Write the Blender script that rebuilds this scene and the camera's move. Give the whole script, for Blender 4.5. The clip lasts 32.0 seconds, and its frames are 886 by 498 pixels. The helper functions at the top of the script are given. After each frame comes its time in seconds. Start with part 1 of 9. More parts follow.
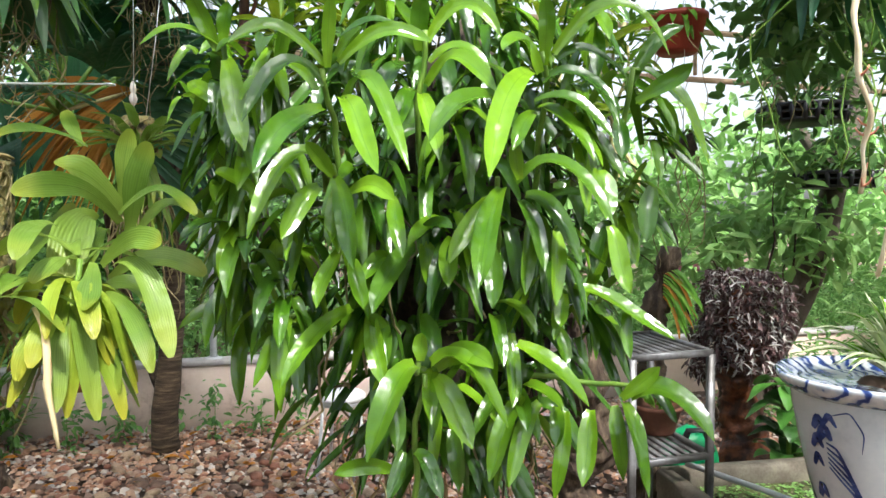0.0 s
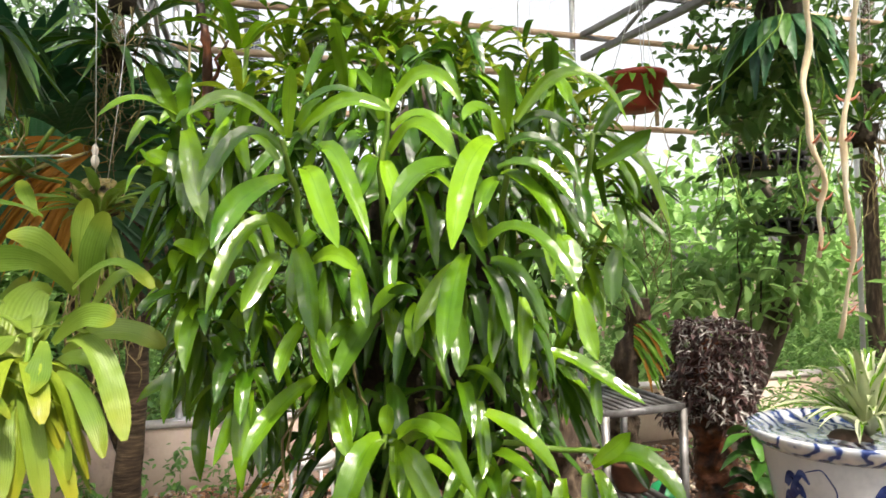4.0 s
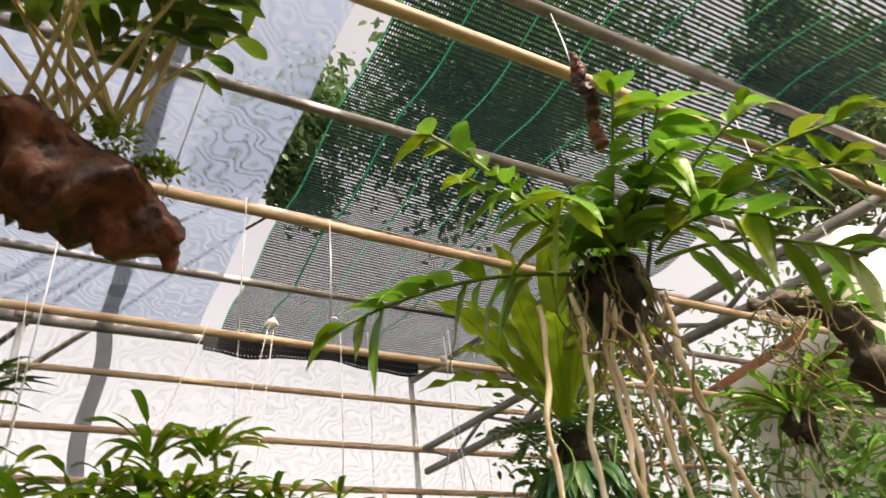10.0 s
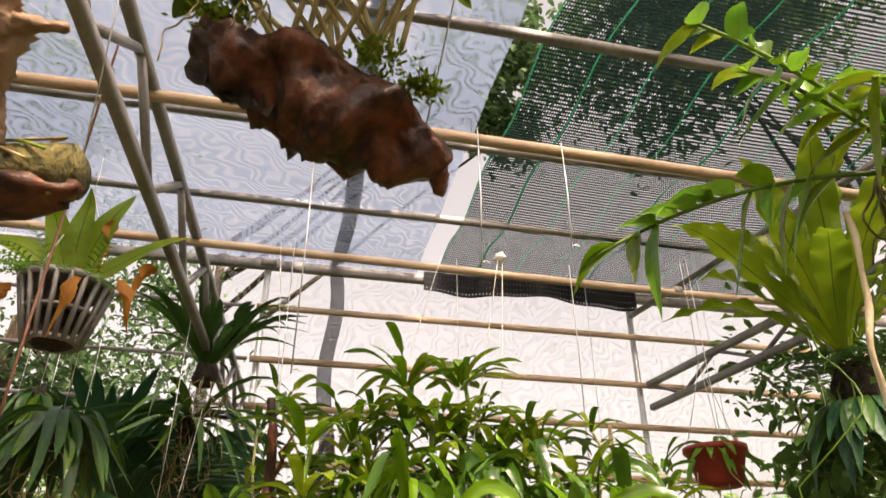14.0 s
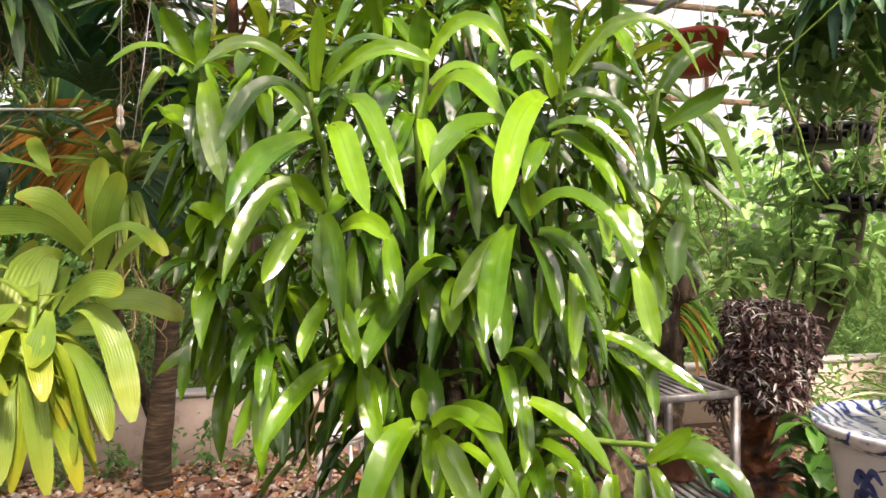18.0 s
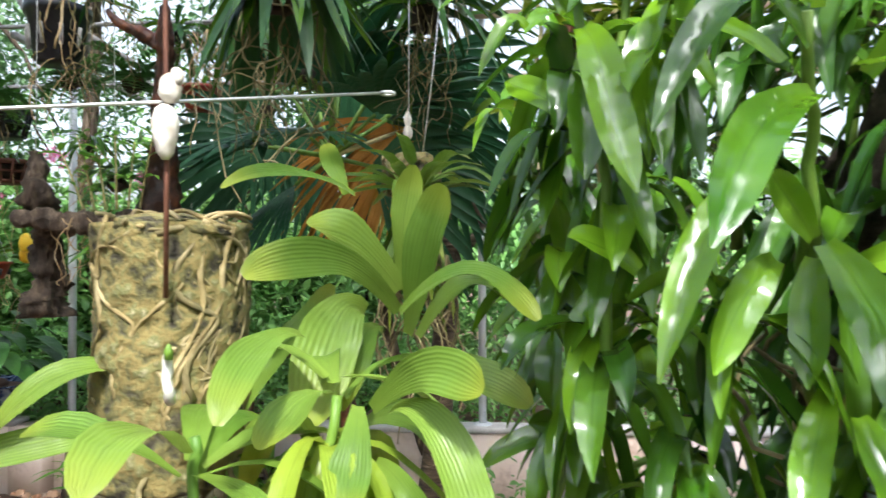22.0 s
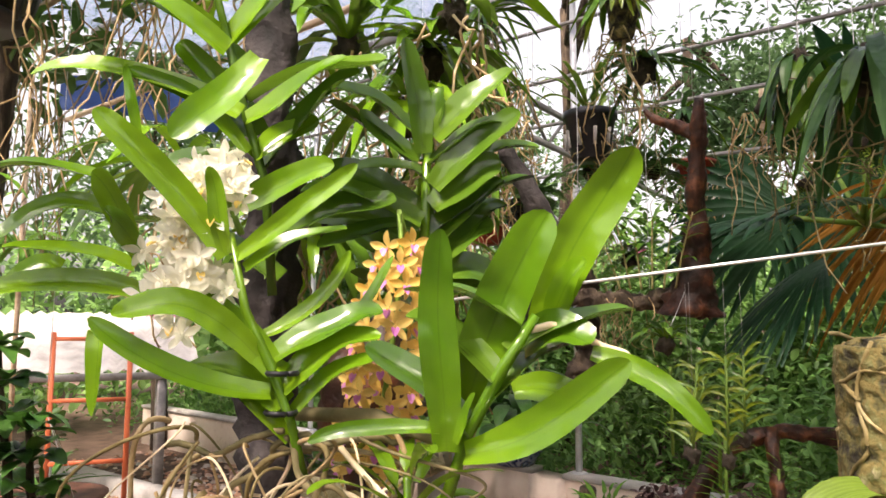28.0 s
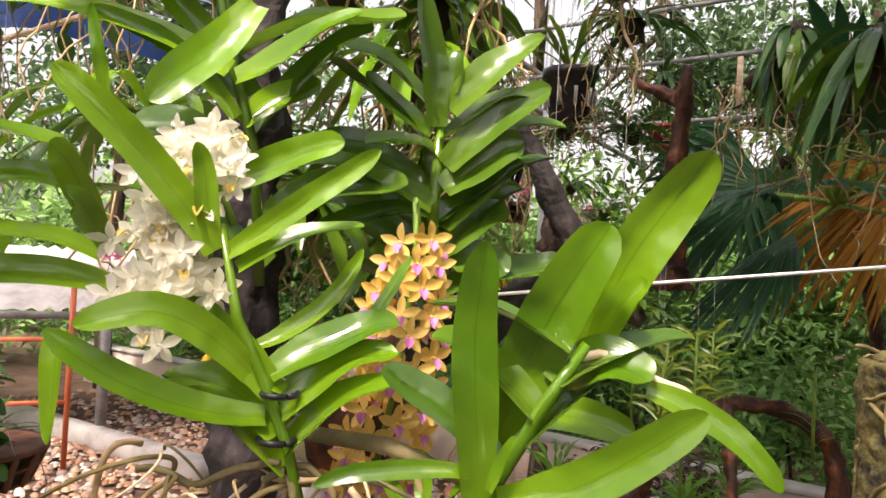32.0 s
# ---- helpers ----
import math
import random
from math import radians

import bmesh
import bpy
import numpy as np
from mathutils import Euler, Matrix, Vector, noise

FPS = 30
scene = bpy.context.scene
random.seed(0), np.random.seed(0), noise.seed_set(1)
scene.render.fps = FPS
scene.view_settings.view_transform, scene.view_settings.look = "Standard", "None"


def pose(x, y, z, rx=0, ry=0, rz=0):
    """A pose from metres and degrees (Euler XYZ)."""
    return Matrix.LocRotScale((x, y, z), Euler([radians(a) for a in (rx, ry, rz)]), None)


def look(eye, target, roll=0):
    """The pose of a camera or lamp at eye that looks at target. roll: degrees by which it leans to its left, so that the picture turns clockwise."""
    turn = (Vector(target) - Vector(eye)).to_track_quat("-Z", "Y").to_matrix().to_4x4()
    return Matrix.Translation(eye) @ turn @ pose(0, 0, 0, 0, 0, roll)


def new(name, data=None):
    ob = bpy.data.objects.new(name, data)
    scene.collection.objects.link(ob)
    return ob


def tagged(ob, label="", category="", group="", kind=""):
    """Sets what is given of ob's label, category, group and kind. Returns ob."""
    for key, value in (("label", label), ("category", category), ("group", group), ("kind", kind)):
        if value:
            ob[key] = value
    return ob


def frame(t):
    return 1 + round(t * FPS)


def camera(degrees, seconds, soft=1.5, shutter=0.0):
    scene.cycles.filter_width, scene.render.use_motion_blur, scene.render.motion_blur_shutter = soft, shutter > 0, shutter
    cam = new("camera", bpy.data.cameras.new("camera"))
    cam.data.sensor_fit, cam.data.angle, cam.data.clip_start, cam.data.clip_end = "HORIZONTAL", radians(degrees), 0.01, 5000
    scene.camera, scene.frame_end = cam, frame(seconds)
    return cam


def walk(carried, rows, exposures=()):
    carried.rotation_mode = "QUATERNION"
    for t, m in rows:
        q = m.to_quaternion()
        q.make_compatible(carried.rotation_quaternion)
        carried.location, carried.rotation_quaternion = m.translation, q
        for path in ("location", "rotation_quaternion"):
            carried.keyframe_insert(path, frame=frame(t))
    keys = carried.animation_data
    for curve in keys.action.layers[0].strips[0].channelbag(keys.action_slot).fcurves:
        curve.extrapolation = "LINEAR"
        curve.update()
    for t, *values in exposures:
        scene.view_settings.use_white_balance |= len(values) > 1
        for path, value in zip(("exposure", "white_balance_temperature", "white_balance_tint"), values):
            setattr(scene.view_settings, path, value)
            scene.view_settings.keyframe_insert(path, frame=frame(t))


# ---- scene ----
cam = camera(65.3, 32.0, shutter=0.4)
METRES, EYE, TILT, LEAN, TURN = 2.4, 1.4, -2.0, 0.0, 0.0
ROWS = [
    (0.0, 0.0, 0.0, 0.0, 0.0, 0.0, -0.0),
    (0.5, -0.0017, -0.0015, -0.0003, 0.12, -0.47, 0.02),
    (1.0, 0.0014, -0.0015, 0.0015, 0.11, 0.01, 0.66),
    (1.5, 0.0013, 0.0032, 0.0003, 0.22, 1.3, 0.7),
    (2.0, -0.0045, 0.0062, 0.0011, 0.34, 0.99, 0.45),
    (2.5, -0.0053, 0.0074, 0.0028, 0.96, 1.41, 1.36),
    (4.5, 0.0141, 0.005, 0.0243, -4.29, 5.92, 0.34),
    (5.0, 0.0203, -0.0031, 0.027, -6.54, 9.07, -0.6),
    (5.5, 0.0271, -0.01, 0.0315, -7.88, 11.87, -0.71),
    (6.0, 0.0336, -0.0162, 0.0359, -9.84, 13.84, -0.35),
    (6.5, 0.0394, -0.022, 0.0421, -11.88, 17.02, -0.13),
    (7.0, 0.0442, -0.0243, 0.0522, -12.19, 19.45, 0.17),
    (7.5, 0.0516, -0.0312, 0.0627, -12.7, 22.77, 1.25),
    (8.0, 0.0641, -0.0456, 0.0715, -13.84, 25.62, 2.45),
    (8.5, 0.0748, -0.0544, 0.0723, -16.92, 27.24, 2.72),
    (9.0, 0.0839, -0.0536, 0.0766, -17.56, 29.51, 3.53),
    (9.5, 0.0821, -0.0516, 0.0787, -16.01, 32.17, 3.93),
    (10.0, 0.0689, -0.0469, 0.086, -12.08, 34.71, 5.85),
    (10.5, 0.0565, -0.0376, 0.098, -7.69, 36.71, 5.9),
    (11.0, 0.0435, -0.0247, 0.1103, -0.69, 39.05, 6.02),
    (11.5, 0.036, -0.0215, 0.1151, 3.93, 41.06, 3.3),
    (12.0, 0.0281, -0.0284, 0.1212, 6.33, 43.3, 1.39),
    (12.5, 0.0208, -0.0226, 0.1202, 5.96, 41.09, -0.81),
    (13.0, 0.0129, -0.0127, 0.1134, 4.57, 37.03, -0.92),
    (13.5, 0.0129, -0.0049, 0.1043, 3.59, 33.47, -0.16),
    (15.5, 0.0151, 0.0259, 0.066, 2.0, 20.35, -0.07),
    (16.0, 0.0149, 0.0326, 0.0535, 1.58, 14.91, -0.39),
    (16.5, 0.0159, 0.0314, 0.0453, 1.92, 10.56, -0.29),
    (17.0, 0.0118, 0.0269, 0.0345, 1.0, 7.04, -0.44),
    (17.5, 0.0069, 0.0338, 0.0246, 0.75, 3.6, -0.1),
    (18.0, 0.0027, 0.0689, 0.0199, 0.49, 1.61, -0.01),
    (18.5, -0.0123, 0.1287, 0.0252, 0.37, 1.69, 1.04),
    (19.0, -0.0264, 0.1831, 0.0311, -0.32, 2.46, 1.3),
    (19.5, -0.0371, 0.22, 0.0326, -2.3, 1.81, 2.36),
    (20.0, -0.0584, 0.2557, 0.0274, 1.03, 0.99, 0.88),
    (20.5, -0.0897, 0.2806, 0.0357, 9.51, 1.11, 1.36),
    (21.0, -0.1042, 0.2891, 0.0399, 13.31, 1.04, 0.53),
    (21.5, -0.1206, 0.2886, 0.0416, 16.8, 1.58, 0.48),
    (22.0, -0.144, 0.2884, 0.0451, 20.26, 2.84, -0.42),
    (22.5, -0.16, 0.2826, 0.0469, 24.85, 3.58, -0.69),
    (23.0, -0.174, 0.2744, 0.0477, 28.96, 4.55, -0.65),
    (23.5, -0.1864, 0.2639, 0.0458, 32.72, 4.46, -0.97),
    (24.0, -0.1969, 0.2571, 0.0476, 36.86, 5.22, -1.26),
    (24.5, -0.2137, 0.2512, 0.047, 42.4, 5.2, -1.41),
    (25.0, -0.2271, 0.2391, 0.0466, 46.63, 5.37, -1.41),
    (25.5, -0.2324, 0.218, 0.0487, 50.07, 5.9, -1.77),
    (26.0, -0.2392, 0.1877, 0.0523, 52.01, 6.12, -1.78),
    (26.5, -0.2526, 0.1575, 0.0541, 50.28, 5.22, -0.81),
    (28.5, -0.2608, 0.1508, 0.0836, 56.17, 7.54, -2.33),
    (29.0, -0.2665, 0.1488, 0.0877, 57.12, 8.74, -2.91),
    (29.5, -0.2821, 0.153, 0.0983, 58.79, 9.78, -3.76),
    (30.0, -0.2979, 0.1612, 0.1058, 57.46, 8.01, -4.47),
    (30.5, -0.3093, 0.1645, 0.1087, 56.45, 5.78, -5.07),
    (31.0, -0.3134, 0.1604, 0.1078, 54.67, 4.02, -5.7),
    (31.5, -0.3154, 0.1554, 0.105, 52.34, 2.55, -4.63),
    (32.0, -0.3141, 0.1533, 0.1035, 50.53, 2.49, -4.52),
]
# light: bright hazy sky over a shade-net garden, a low soft sun
EXPOSURES = [(0.0, 1.75, 6200, 8), (2.5, 1.75, 6300, 9), (4.5, 1.65, 7300, 12), (6.0, 1.52, 7500, 14), (8.0, 1.3, 8100, 20), (12.5, 1.26, 7700, 14), (15.5, 1.36, 8900, 27), (17.0, 1.6, 8600, 27), (18.2, 1.8, 7400, 20), (19.0, 1.75, 7600, 11), (20.0, 1.85, 7000, 13), (21.0, 1.85, 6200, 10), (22.0, 1.85, 6000, 8), (23.0, 1.93, 6500, 20), (24.0, 1.9, 6700, 18), (26.0, 1.74, 7200, 14), (29.0, 1.5, 7300, 22), (32.0, 1.45, 7300, 22)]
walk(cam, [(t, pose(0, 0, EYE, TILT, LEAN, TURN) @ pose(METRES * x, METRES * y, METRES * z, 90 + pitch, roll, yaw)) for t, x, y, z, yaw, pitch, roll in ROWS], EXPOSURES)

SUN_EL, SUN_AZ = 54.0, 155.0      # height, and turn from +y towards +x
world = bpy.data.worlds.new("sky")
scene.world = world
world.use_nodes = True
wn, wl = world.node_tree.nodes, world.node_tree.links
sky = wn.new("ShaderNodeTexSky")
sky.sky_type, sky.sun_disc = "NISHITA", False
sky.sun_elevation, sky.sun_rotation = radians(SUN_EL), radians(SUN_AZ)
sky.air_density, sky.dust_density, sky.ozone_density = 1.0, 6.0, 1.0
haze = wn.new("ShaderNodeHueSaturation")
haze.inputs["Saturation"].default_value = 0.35
wl.new(sky.outputs[0], haze.inputs["Color"])
wl.new(haze.outputs[0], wn["Background"].inputs["Color"])
wn["Background"].inputs["Strength"].default_value = 0.15
sun_data = bpy.data.lights.new("sun", "SUN")
sun_data.energy, sun_data.angle, sun_data.color = 2.4, radians(6.0), (1.0, 0.95, 0.86)
sun = new("sun", sun_data)
sd = Vector((math.sin(radians(SUN_AZ)) * math.cos(radians(SUN_EL)), math.cos(radians(SUN_AZ)) * math.cos(radians(SUN_EL)), math.sin(radians(SUN_EL))))
sun.matrix_world = look(sd * 30, (0, 0, 0))


# ---- materials ----
def material(name):
    m = bpy.data.materials.new(name)
    m.use_nodes = True
    return m, m.node_tree.nodes, m.node_tree.links, m.node_tree.nodes["Principled BSDF"]


def ramp(nodes, stops):
    r = nodes.new("ShaderNodeValToRGB")
    while len(r.color_ramp.elements) < len(stops):
        r.color_ramp.elements.new(0.5)
    for e, (p, c) in zip(r.color_ramp.elements, stops):
        e.position, e.color = p, (*c, 1)
    return r


def rough_mat(name, stops, scale=8.0, rough=0.7, bump=0.3, fine=90.0, metal=0.0, detail=6.0, stretch=(1, 1, 1), spec=0.4):
    """A matt surface: two scales of noise in its colour and relief."""
    m, n, l, p = material(name)
    tc, mp = n.new("ShaderNodeTexCoord"), n.new("ShaderNodeMapping")
    mp.inputs["Scale"].default_value = stretch
    l.new(tc.outputs["Object"], mp.inputs["Vector"])
    a, b = n.new("ShaderNodeTexNoise"), n.new("ShaderNodeTexNoise")
    for t, s in ((a, scale), (b, fine)):
        t.inputs["Scale"].default_value, t.inputs["Detail"].default_value = s, detail
        l.new(mp.outputs[0], t.inputs["Vector"])
    mix = n.new("ShaderNodeMath")
    mix.operation = "MULTIPLY_ADD"
    mix.inputs[1].default_value = 0.35
    l.new(b.outputs["Fac"], mix.inputs[0])
    sub = n.new("ShaderNodeMath")
    sub.operation = "MULTIPLY_ADD"
    sub.inputs[1].default_value, sub.inputs[2].default_value = 1.3, -0.32
    l.new(a.outputs["Fac"], sub.inputs[0])
    l.new(sub.outputs[0], mix.inputs[2])
    info = n.new("ShaderNodeObjectInfo")
    shift = n.new("ShaderNodeMath")
    shift.operation = "MULTIPLY_ADD"
    shift.inputs[1].default_value = 0.16
    l.new(info.outputs["Random"], shift.inputs[0])
    l.new(mix.outputs[0], shift.inputs[2])
    r = ramp(n, stops)
    l.new(shift.outputs[0], r.inputs[0])
    l.new(r.outputs[0], p.inputs["Base Color"])
    p.inputs["Roughness"].default_value, p.inputs["Metallic"].default_value = rough, metal
    p.inputs["Specular IOR Level"].default_value = spec
    bp = n.new("ShaderNodeBump")
    bp.inputs["Strength"].default_value, bp.inputs["Distance"].default_value = bump, 0.01
    l.new(mix.outputs[0], bp.inputs["Height"])
    l.new(bp.outputs[0], p.inputs["Normal"])
    return m


def leaf_mat(name, dark, light, rough=0.28, ribs=0.0, translucent=0.25, island=False, coat=0.0, tip=None, vein=0.25):
    """A leaf: lengthwise ribs, their shade in the colour, and midrib by its own UV map, each leaf a little different.
    """
    m, n, l, p = material(name)
    uv = n.new("ShaderNodeUVMap")
    sep = n.new("ShaderNodeSeparateXYZ")
    l.new(uv.outputs[0], sep.inputs[0])
    if island:
        rnd = n.new("ShaderNodeNewGeometry").outputs["Random Per Island"]
    else:
        rnd = n.new("ShaderNodeObjectInfo").outputs["Random"]
    tc = n.new("ShaderNodeTexCoord")
    nz = n.new("ShaderNodeTexNoise")
    nz.inputs["Scale"].default_value, nz.inputs["Detail"].default_value = 14.0, 4.0
    l.new(tc.outputs["Object"], nz.inputs["Vector"])
    val = n.new("ShaderNodeMath")
    val.operation = "MULTIPLY_ADD"
    val.inputs[1].default_value = 0.75
    l.new(rnd, val.inputs[0])
    nn = n.new("ShaderNodeMath")
    nn.operation = "MULTIPLY_ADD"
    nn.inputs[1].default_value, nn.inputs[2].default_value = 0.7, -0.22
    l.new(nz.outputs["Fac"], nn.inputs[0])
    l.new(nn.outputs[0], val.inputs[2])
    mid = tuple((a + b) / 2 for a, b in zip(dark, light))
    r = ramp(n, [(0.0, dark), (0.5, mid), (1.0, light)])
    l.new(val.outputs[0], r.inputs[0])
    col = r.outputs[0]
    # midrib: distance from the middle of the blade
    ab = n.new("ShaderNodeMath")
    ab.operation = "SUBTRACT"
    ab.inputs[1].default_value = 0.5
    l.new(sep.outputs[0], ab.inputs[0])
    ab2 = n.new("ShaderNodeMath")
    ab2.operation = "ABSOLUTE"
    l.new(ab.outputs[0], ab2.inputs[0])
    rib = n.new("ShaderNodeMath")
    rib.operation = "LESS_THAN"
    rib.inputs[1].default_value = 0.022
    l.new(ab2.outputs[0], rib.inputs[0])
    fac = n.new("ShaderNodeMath")
    fac.operation = "MULTIPLY"
    fac.inputs[1].default_value = vein
    l.new(rib.outputs[0], fac.inputs[0])
    mx = n.new("ShaderNodeMix")
    mx.data_type = "RGBA"
    l.new(fac.outputs[0], mx.inputs[0])
    l.new(col, mx.inputs[6])
    mx.inputs[7].default_value = (*[min(1, c * 0.45) for c in dark], 1)
    col = mx.outputs[2]
    wave = n.new("ShaderNodeMath")
    wave.operation = "SINE"
    wm = n.new("ShaderNodeMath")
    wm.operation = "MULTIPLY"
    wm.inputs[1].default_value = 62.0 if ribs else 90.0
    l.new(sep.outputs[0], wm.inputs[0])
    l.new(wm.outputs[0], wave.inputs[0])
    # shadows between the pleats, put into the colour as dark stripes
    if ribs:
        st = n.new("ShaderNodeMath")
        st.operation = "MULTIPLY_ADD"
        st.inputs[1].default_value, st.inputs[2].default_value = 0.5 * ribs, 0.5 * ribs
        l.new(wave.outputs[0], st.inputs[0])
        # the painted pleat shadows show unevenly along the blade
        un = n.new("ShaderNodeMath")
        un.operation = "MULTIPLY"
        un.use_clamp = True
        rz = n.new("ShaderNodeMapRange")
        rz.inputs[1].default_value, rz.inputs[2].default_value, rz.inputs[3].default_value, rz.inputs[4].default_value = 0.38, 0.62, 0.1, 1.0
        l.new(nz.outputs["Fac"], rz.inputs[0])
        l.new(st.outputs[0], un.inputs[0])
        l.new(rz.outputs[0], un.inputs[1])
        m2 = n.new("ShaderNodeMix")
        m2.data_type = "RGBA"
        l.new(un.outputs[0], m2.inputs[0])
        l.new(col, m2.inputs[6])
        m2.inputs[7].default_value = (*[c * 0.5 for c in dark], 1)
        col = m2.outputs[2]
    if tip:
        t0 = n.new("ShaderNodeMapRange")
        t0.inputs[1].default_value, t0.inputs[2].default_value = 0.75, 1.0
        l.new(sep.outputs[1], t0.inputs[0])
        tm = n.new("ShaderNodeMath")
        tm.operation = "MULTIPLY"
        l.new(t0.outputs[0], tm.inputs[0])
        l.new(nz.outputs["Fac"], tm.inputs[1])
        m3 = n.new("ShaderNodeMix")
        m3.data_type = "RGBA"
        l.new(tm.outputs[0], m3.inputs[0])
        l.new(col, m3.inputs[6])
        m3.inputs[7].default_value = (*tip, 1)
        col = m3.outputs[2]
    # paler, yellower towards the base of the blade
    b0 = n.new("ShaderNodeMapRange")
    b0.inputs[1].default_value, b0.inputs[2].default_value, b0.inputs[3].default_value, b0.inputs[4].default_value = 0.0, 0.45, 0.35, 0.0
    l.new(sep.outputs[1], b0.inputs[0])
    m4 = n.new("ShaderNodeMix")
    m4.data_type = "RGBA"
    l.new(b0.outputs[0], m4.inputs[0])
    l.new(col, m4.inputs[6])
    m4.inputs[7].default_value = (min(1, light[0] * 1.25), min(1, light[1] * 1.1), light[2], 1)
    col = m4.outputs[2]
    l.new(col, p.inputs["Base Color"])
    p.inputs["Specular IOR Level"].default_value = 0.75 if rough < 0.3 else 0.38
    # uneven wax: the gloss differs from place to place
    rr = n.new("ShaderNodeMath")
    rr.operation = "MULTIPLY_ADD"
    rr.inputs[1].default_value, rr.inputs[2].default_value = 0.3, rough - 0.14
    l.new(nz.outputs["Fac"], rr.inputs[0])
    l.new(rr.outputs[0], p.inputs["Roughness"])
    p.inputs["Coat Weight"].default_value, p.inputs["Coat Roughness"].default_value = coat, 0.15
    bp = n.new("ShaderNodeBump")
    bp.inputs["Strength"].default_value, bp.inputs["Distance"].default_value = (0.22 if ribs else 0.03), 0.002
    l.new(wave.outputs[0], bp.inputs["Height"])
    # soft dents that break up the shine
    dn, db = n.new("ShaderNodeTexNoise"), n.new("ShaderNodeBump")
    dn.inputs["Scale"].default_value, dn.inputs["Detail"].default_value = 26.0, 1.0
    db.inputs["Strength"].default_value, db.inputs["Distance"].default_value = 0.6, 0.009
    l.new(tc.outputs["Object"], dn.inputs["Vector"])
    l.new(dn.outputs["Fac"], db.inputs["Height"])
    l.new(bp.outputs[0], db.inputs["Normal"])
    l.new(db.outputs[0], p.inputs["Normal"])
    tr = n.new("ShaderNodeBsdfTranslucent")
    l.new(col, tr.inputs["Color"])
    ms = n.new("ShaderNodeMixShader")
    ms.inputs[0].default_value = translucent
    l.new(p.outputs[0], ms.inputs[1])
    l.new(tr.outputs[0], ms.inputs[2])
    l.new(ms.outputs[0], n["Material Output"].inputs["Surface"])
    return m


def net_mat(name, thread, cell, solid, colour2=None, band=0.0, trans=0.4, moire=0.0):
    """Woven shade net: threads with open holes between them, by the sheet's UV map in metres."""
    m, n, l, p = material(name)
    uv = n.new("ShaderNodeUVMap")
    sep = n.new("ShaderNodeSeparateXYZ")
    l.new(uv.outputs[0], sep.inputs[0])
    outs = []
    for axis in (0, 1):
        k = n.new("ShaderNodeMath")
        k.operation = "MULTIPLY"
        k.inputs[1].default_value = 1.0 / cell[axis]
        l.new(sep.outputs[axis], k.inputs[0])
        f = n.new("ShaderNodeMath")
        f.operation = "FRACT"
        l.new(k.outputs[0], f.inputs[0])
        g = n.new("ShaderNodeMath")
        g.operation = "LESS_THAN"
        g.inputs[1].default_value = solid[axis]
        l.new(f.outputs[0], g.inputs[0])
        if moire:
            # the weave opens and closes in long ripples
            wv = n.new("ShaderNodeTexWave")
            wv.bands_direction = "DIAGONAL"
            wv.inputs["Scale"].default_value, wv.inputs["Distortion"].default_value = 6.0, 15.0
            wv.inputs["Detail"].default_value, wv.inputs["Detail Scale"].default_value = 0.3, 1.15
            l.new(uv.outputs[0], wv.inputs["Vector"])
            q = n.new("ShaderNodeMath")
            q.operation = "MULTIPLY_ADD"
            q.inputs[1].default_value, q.inputs[2].default_value = moire, solid[axis] - moire / 2
            l.new(wv.outputs["Fac"], q.inputs[0])
            l.new(q.outputs[0], g.inputs[1])
        outs.append(g.outputs[0])
    mxm = n.new("ShaderNodeMath")
    mxm.operation = "MAXIMUM"
    l.new(outs[0], mxm.inputs[0])
    l.new(outs[1], mxm.inputs[1])
    cover = mxm.outputs[0]
    p.inputs["Base Color"].default_value = (*thread, 1)
    p.inputs["Roughness"].default_value, p.inputs["Specular IOR Level"].default_value = 0.6, 0.15
    if colour2:
        k = n.new("ShaderNodeMath")
        k.operation = "MULTIPLY"
        k.inputs[1].default_value = 1.0 / band
        l.new(sep.outputs[0], k.inputs[0])
        f = n.new("ShaderNodeMath")
        f.operation = "FRACT"
        l.new(k.outputs[0], f.inputs[0])
        g = n.new("ShaderNodeMath")
        g.operation = "LESS_THAN"
        g.inputs[1].default_value = 0.032
        l.new(f.outputs[0], g.inputs[0])
        mc = n.new("ShaderNodeMix")
        mc.data_type = "RGBA"
        l.new(g.outputs[0], mc.inputs[0])
        mc.inputs[6].default_value, mc.inputs[7].default_value = (*thread, 1), (*colour2, 1)
        l.new(mc.outputs[2], p.inputs["Base Color"])
        mm = n.new("ShaderNodeMath")
        mm.operation = "MAXIMUM"
        l.new(cover, mm.inputs[0])
        l.new(g.outputs[0], mm.inputs[1])
        cover = mm.outputs[0]
        tcol = mc.outputs[2]
    tl = n.new("ShaderNodeBsdfTranslucent")
    tl.inputs["Color"].default_value = (*thread, 1)
    if colour2:
        l.new(tcol, tl.inputs["Color"])
    ms = n.new("ShaderNodeMixShader")
    ms.inputs[0].default_value = trans
    l.new(p.outputs[0], ms.inputs[1])
    l.new(tl.outputs[0], ms.inputs[2])
    tp = n.new("ShaderNodeBsdfTransparent")
    mo = n.new("ShaderNodeMixShader")
    l.new(cover, mo.inputs[0])
    l.new(tp.outputs[0], mo.inputs[1])
    l.new(ms.outputs[0], mo.inputs[2])
    l.new(mo.outputs[0], n["Material Output"].inputs["Surface"])
    return m


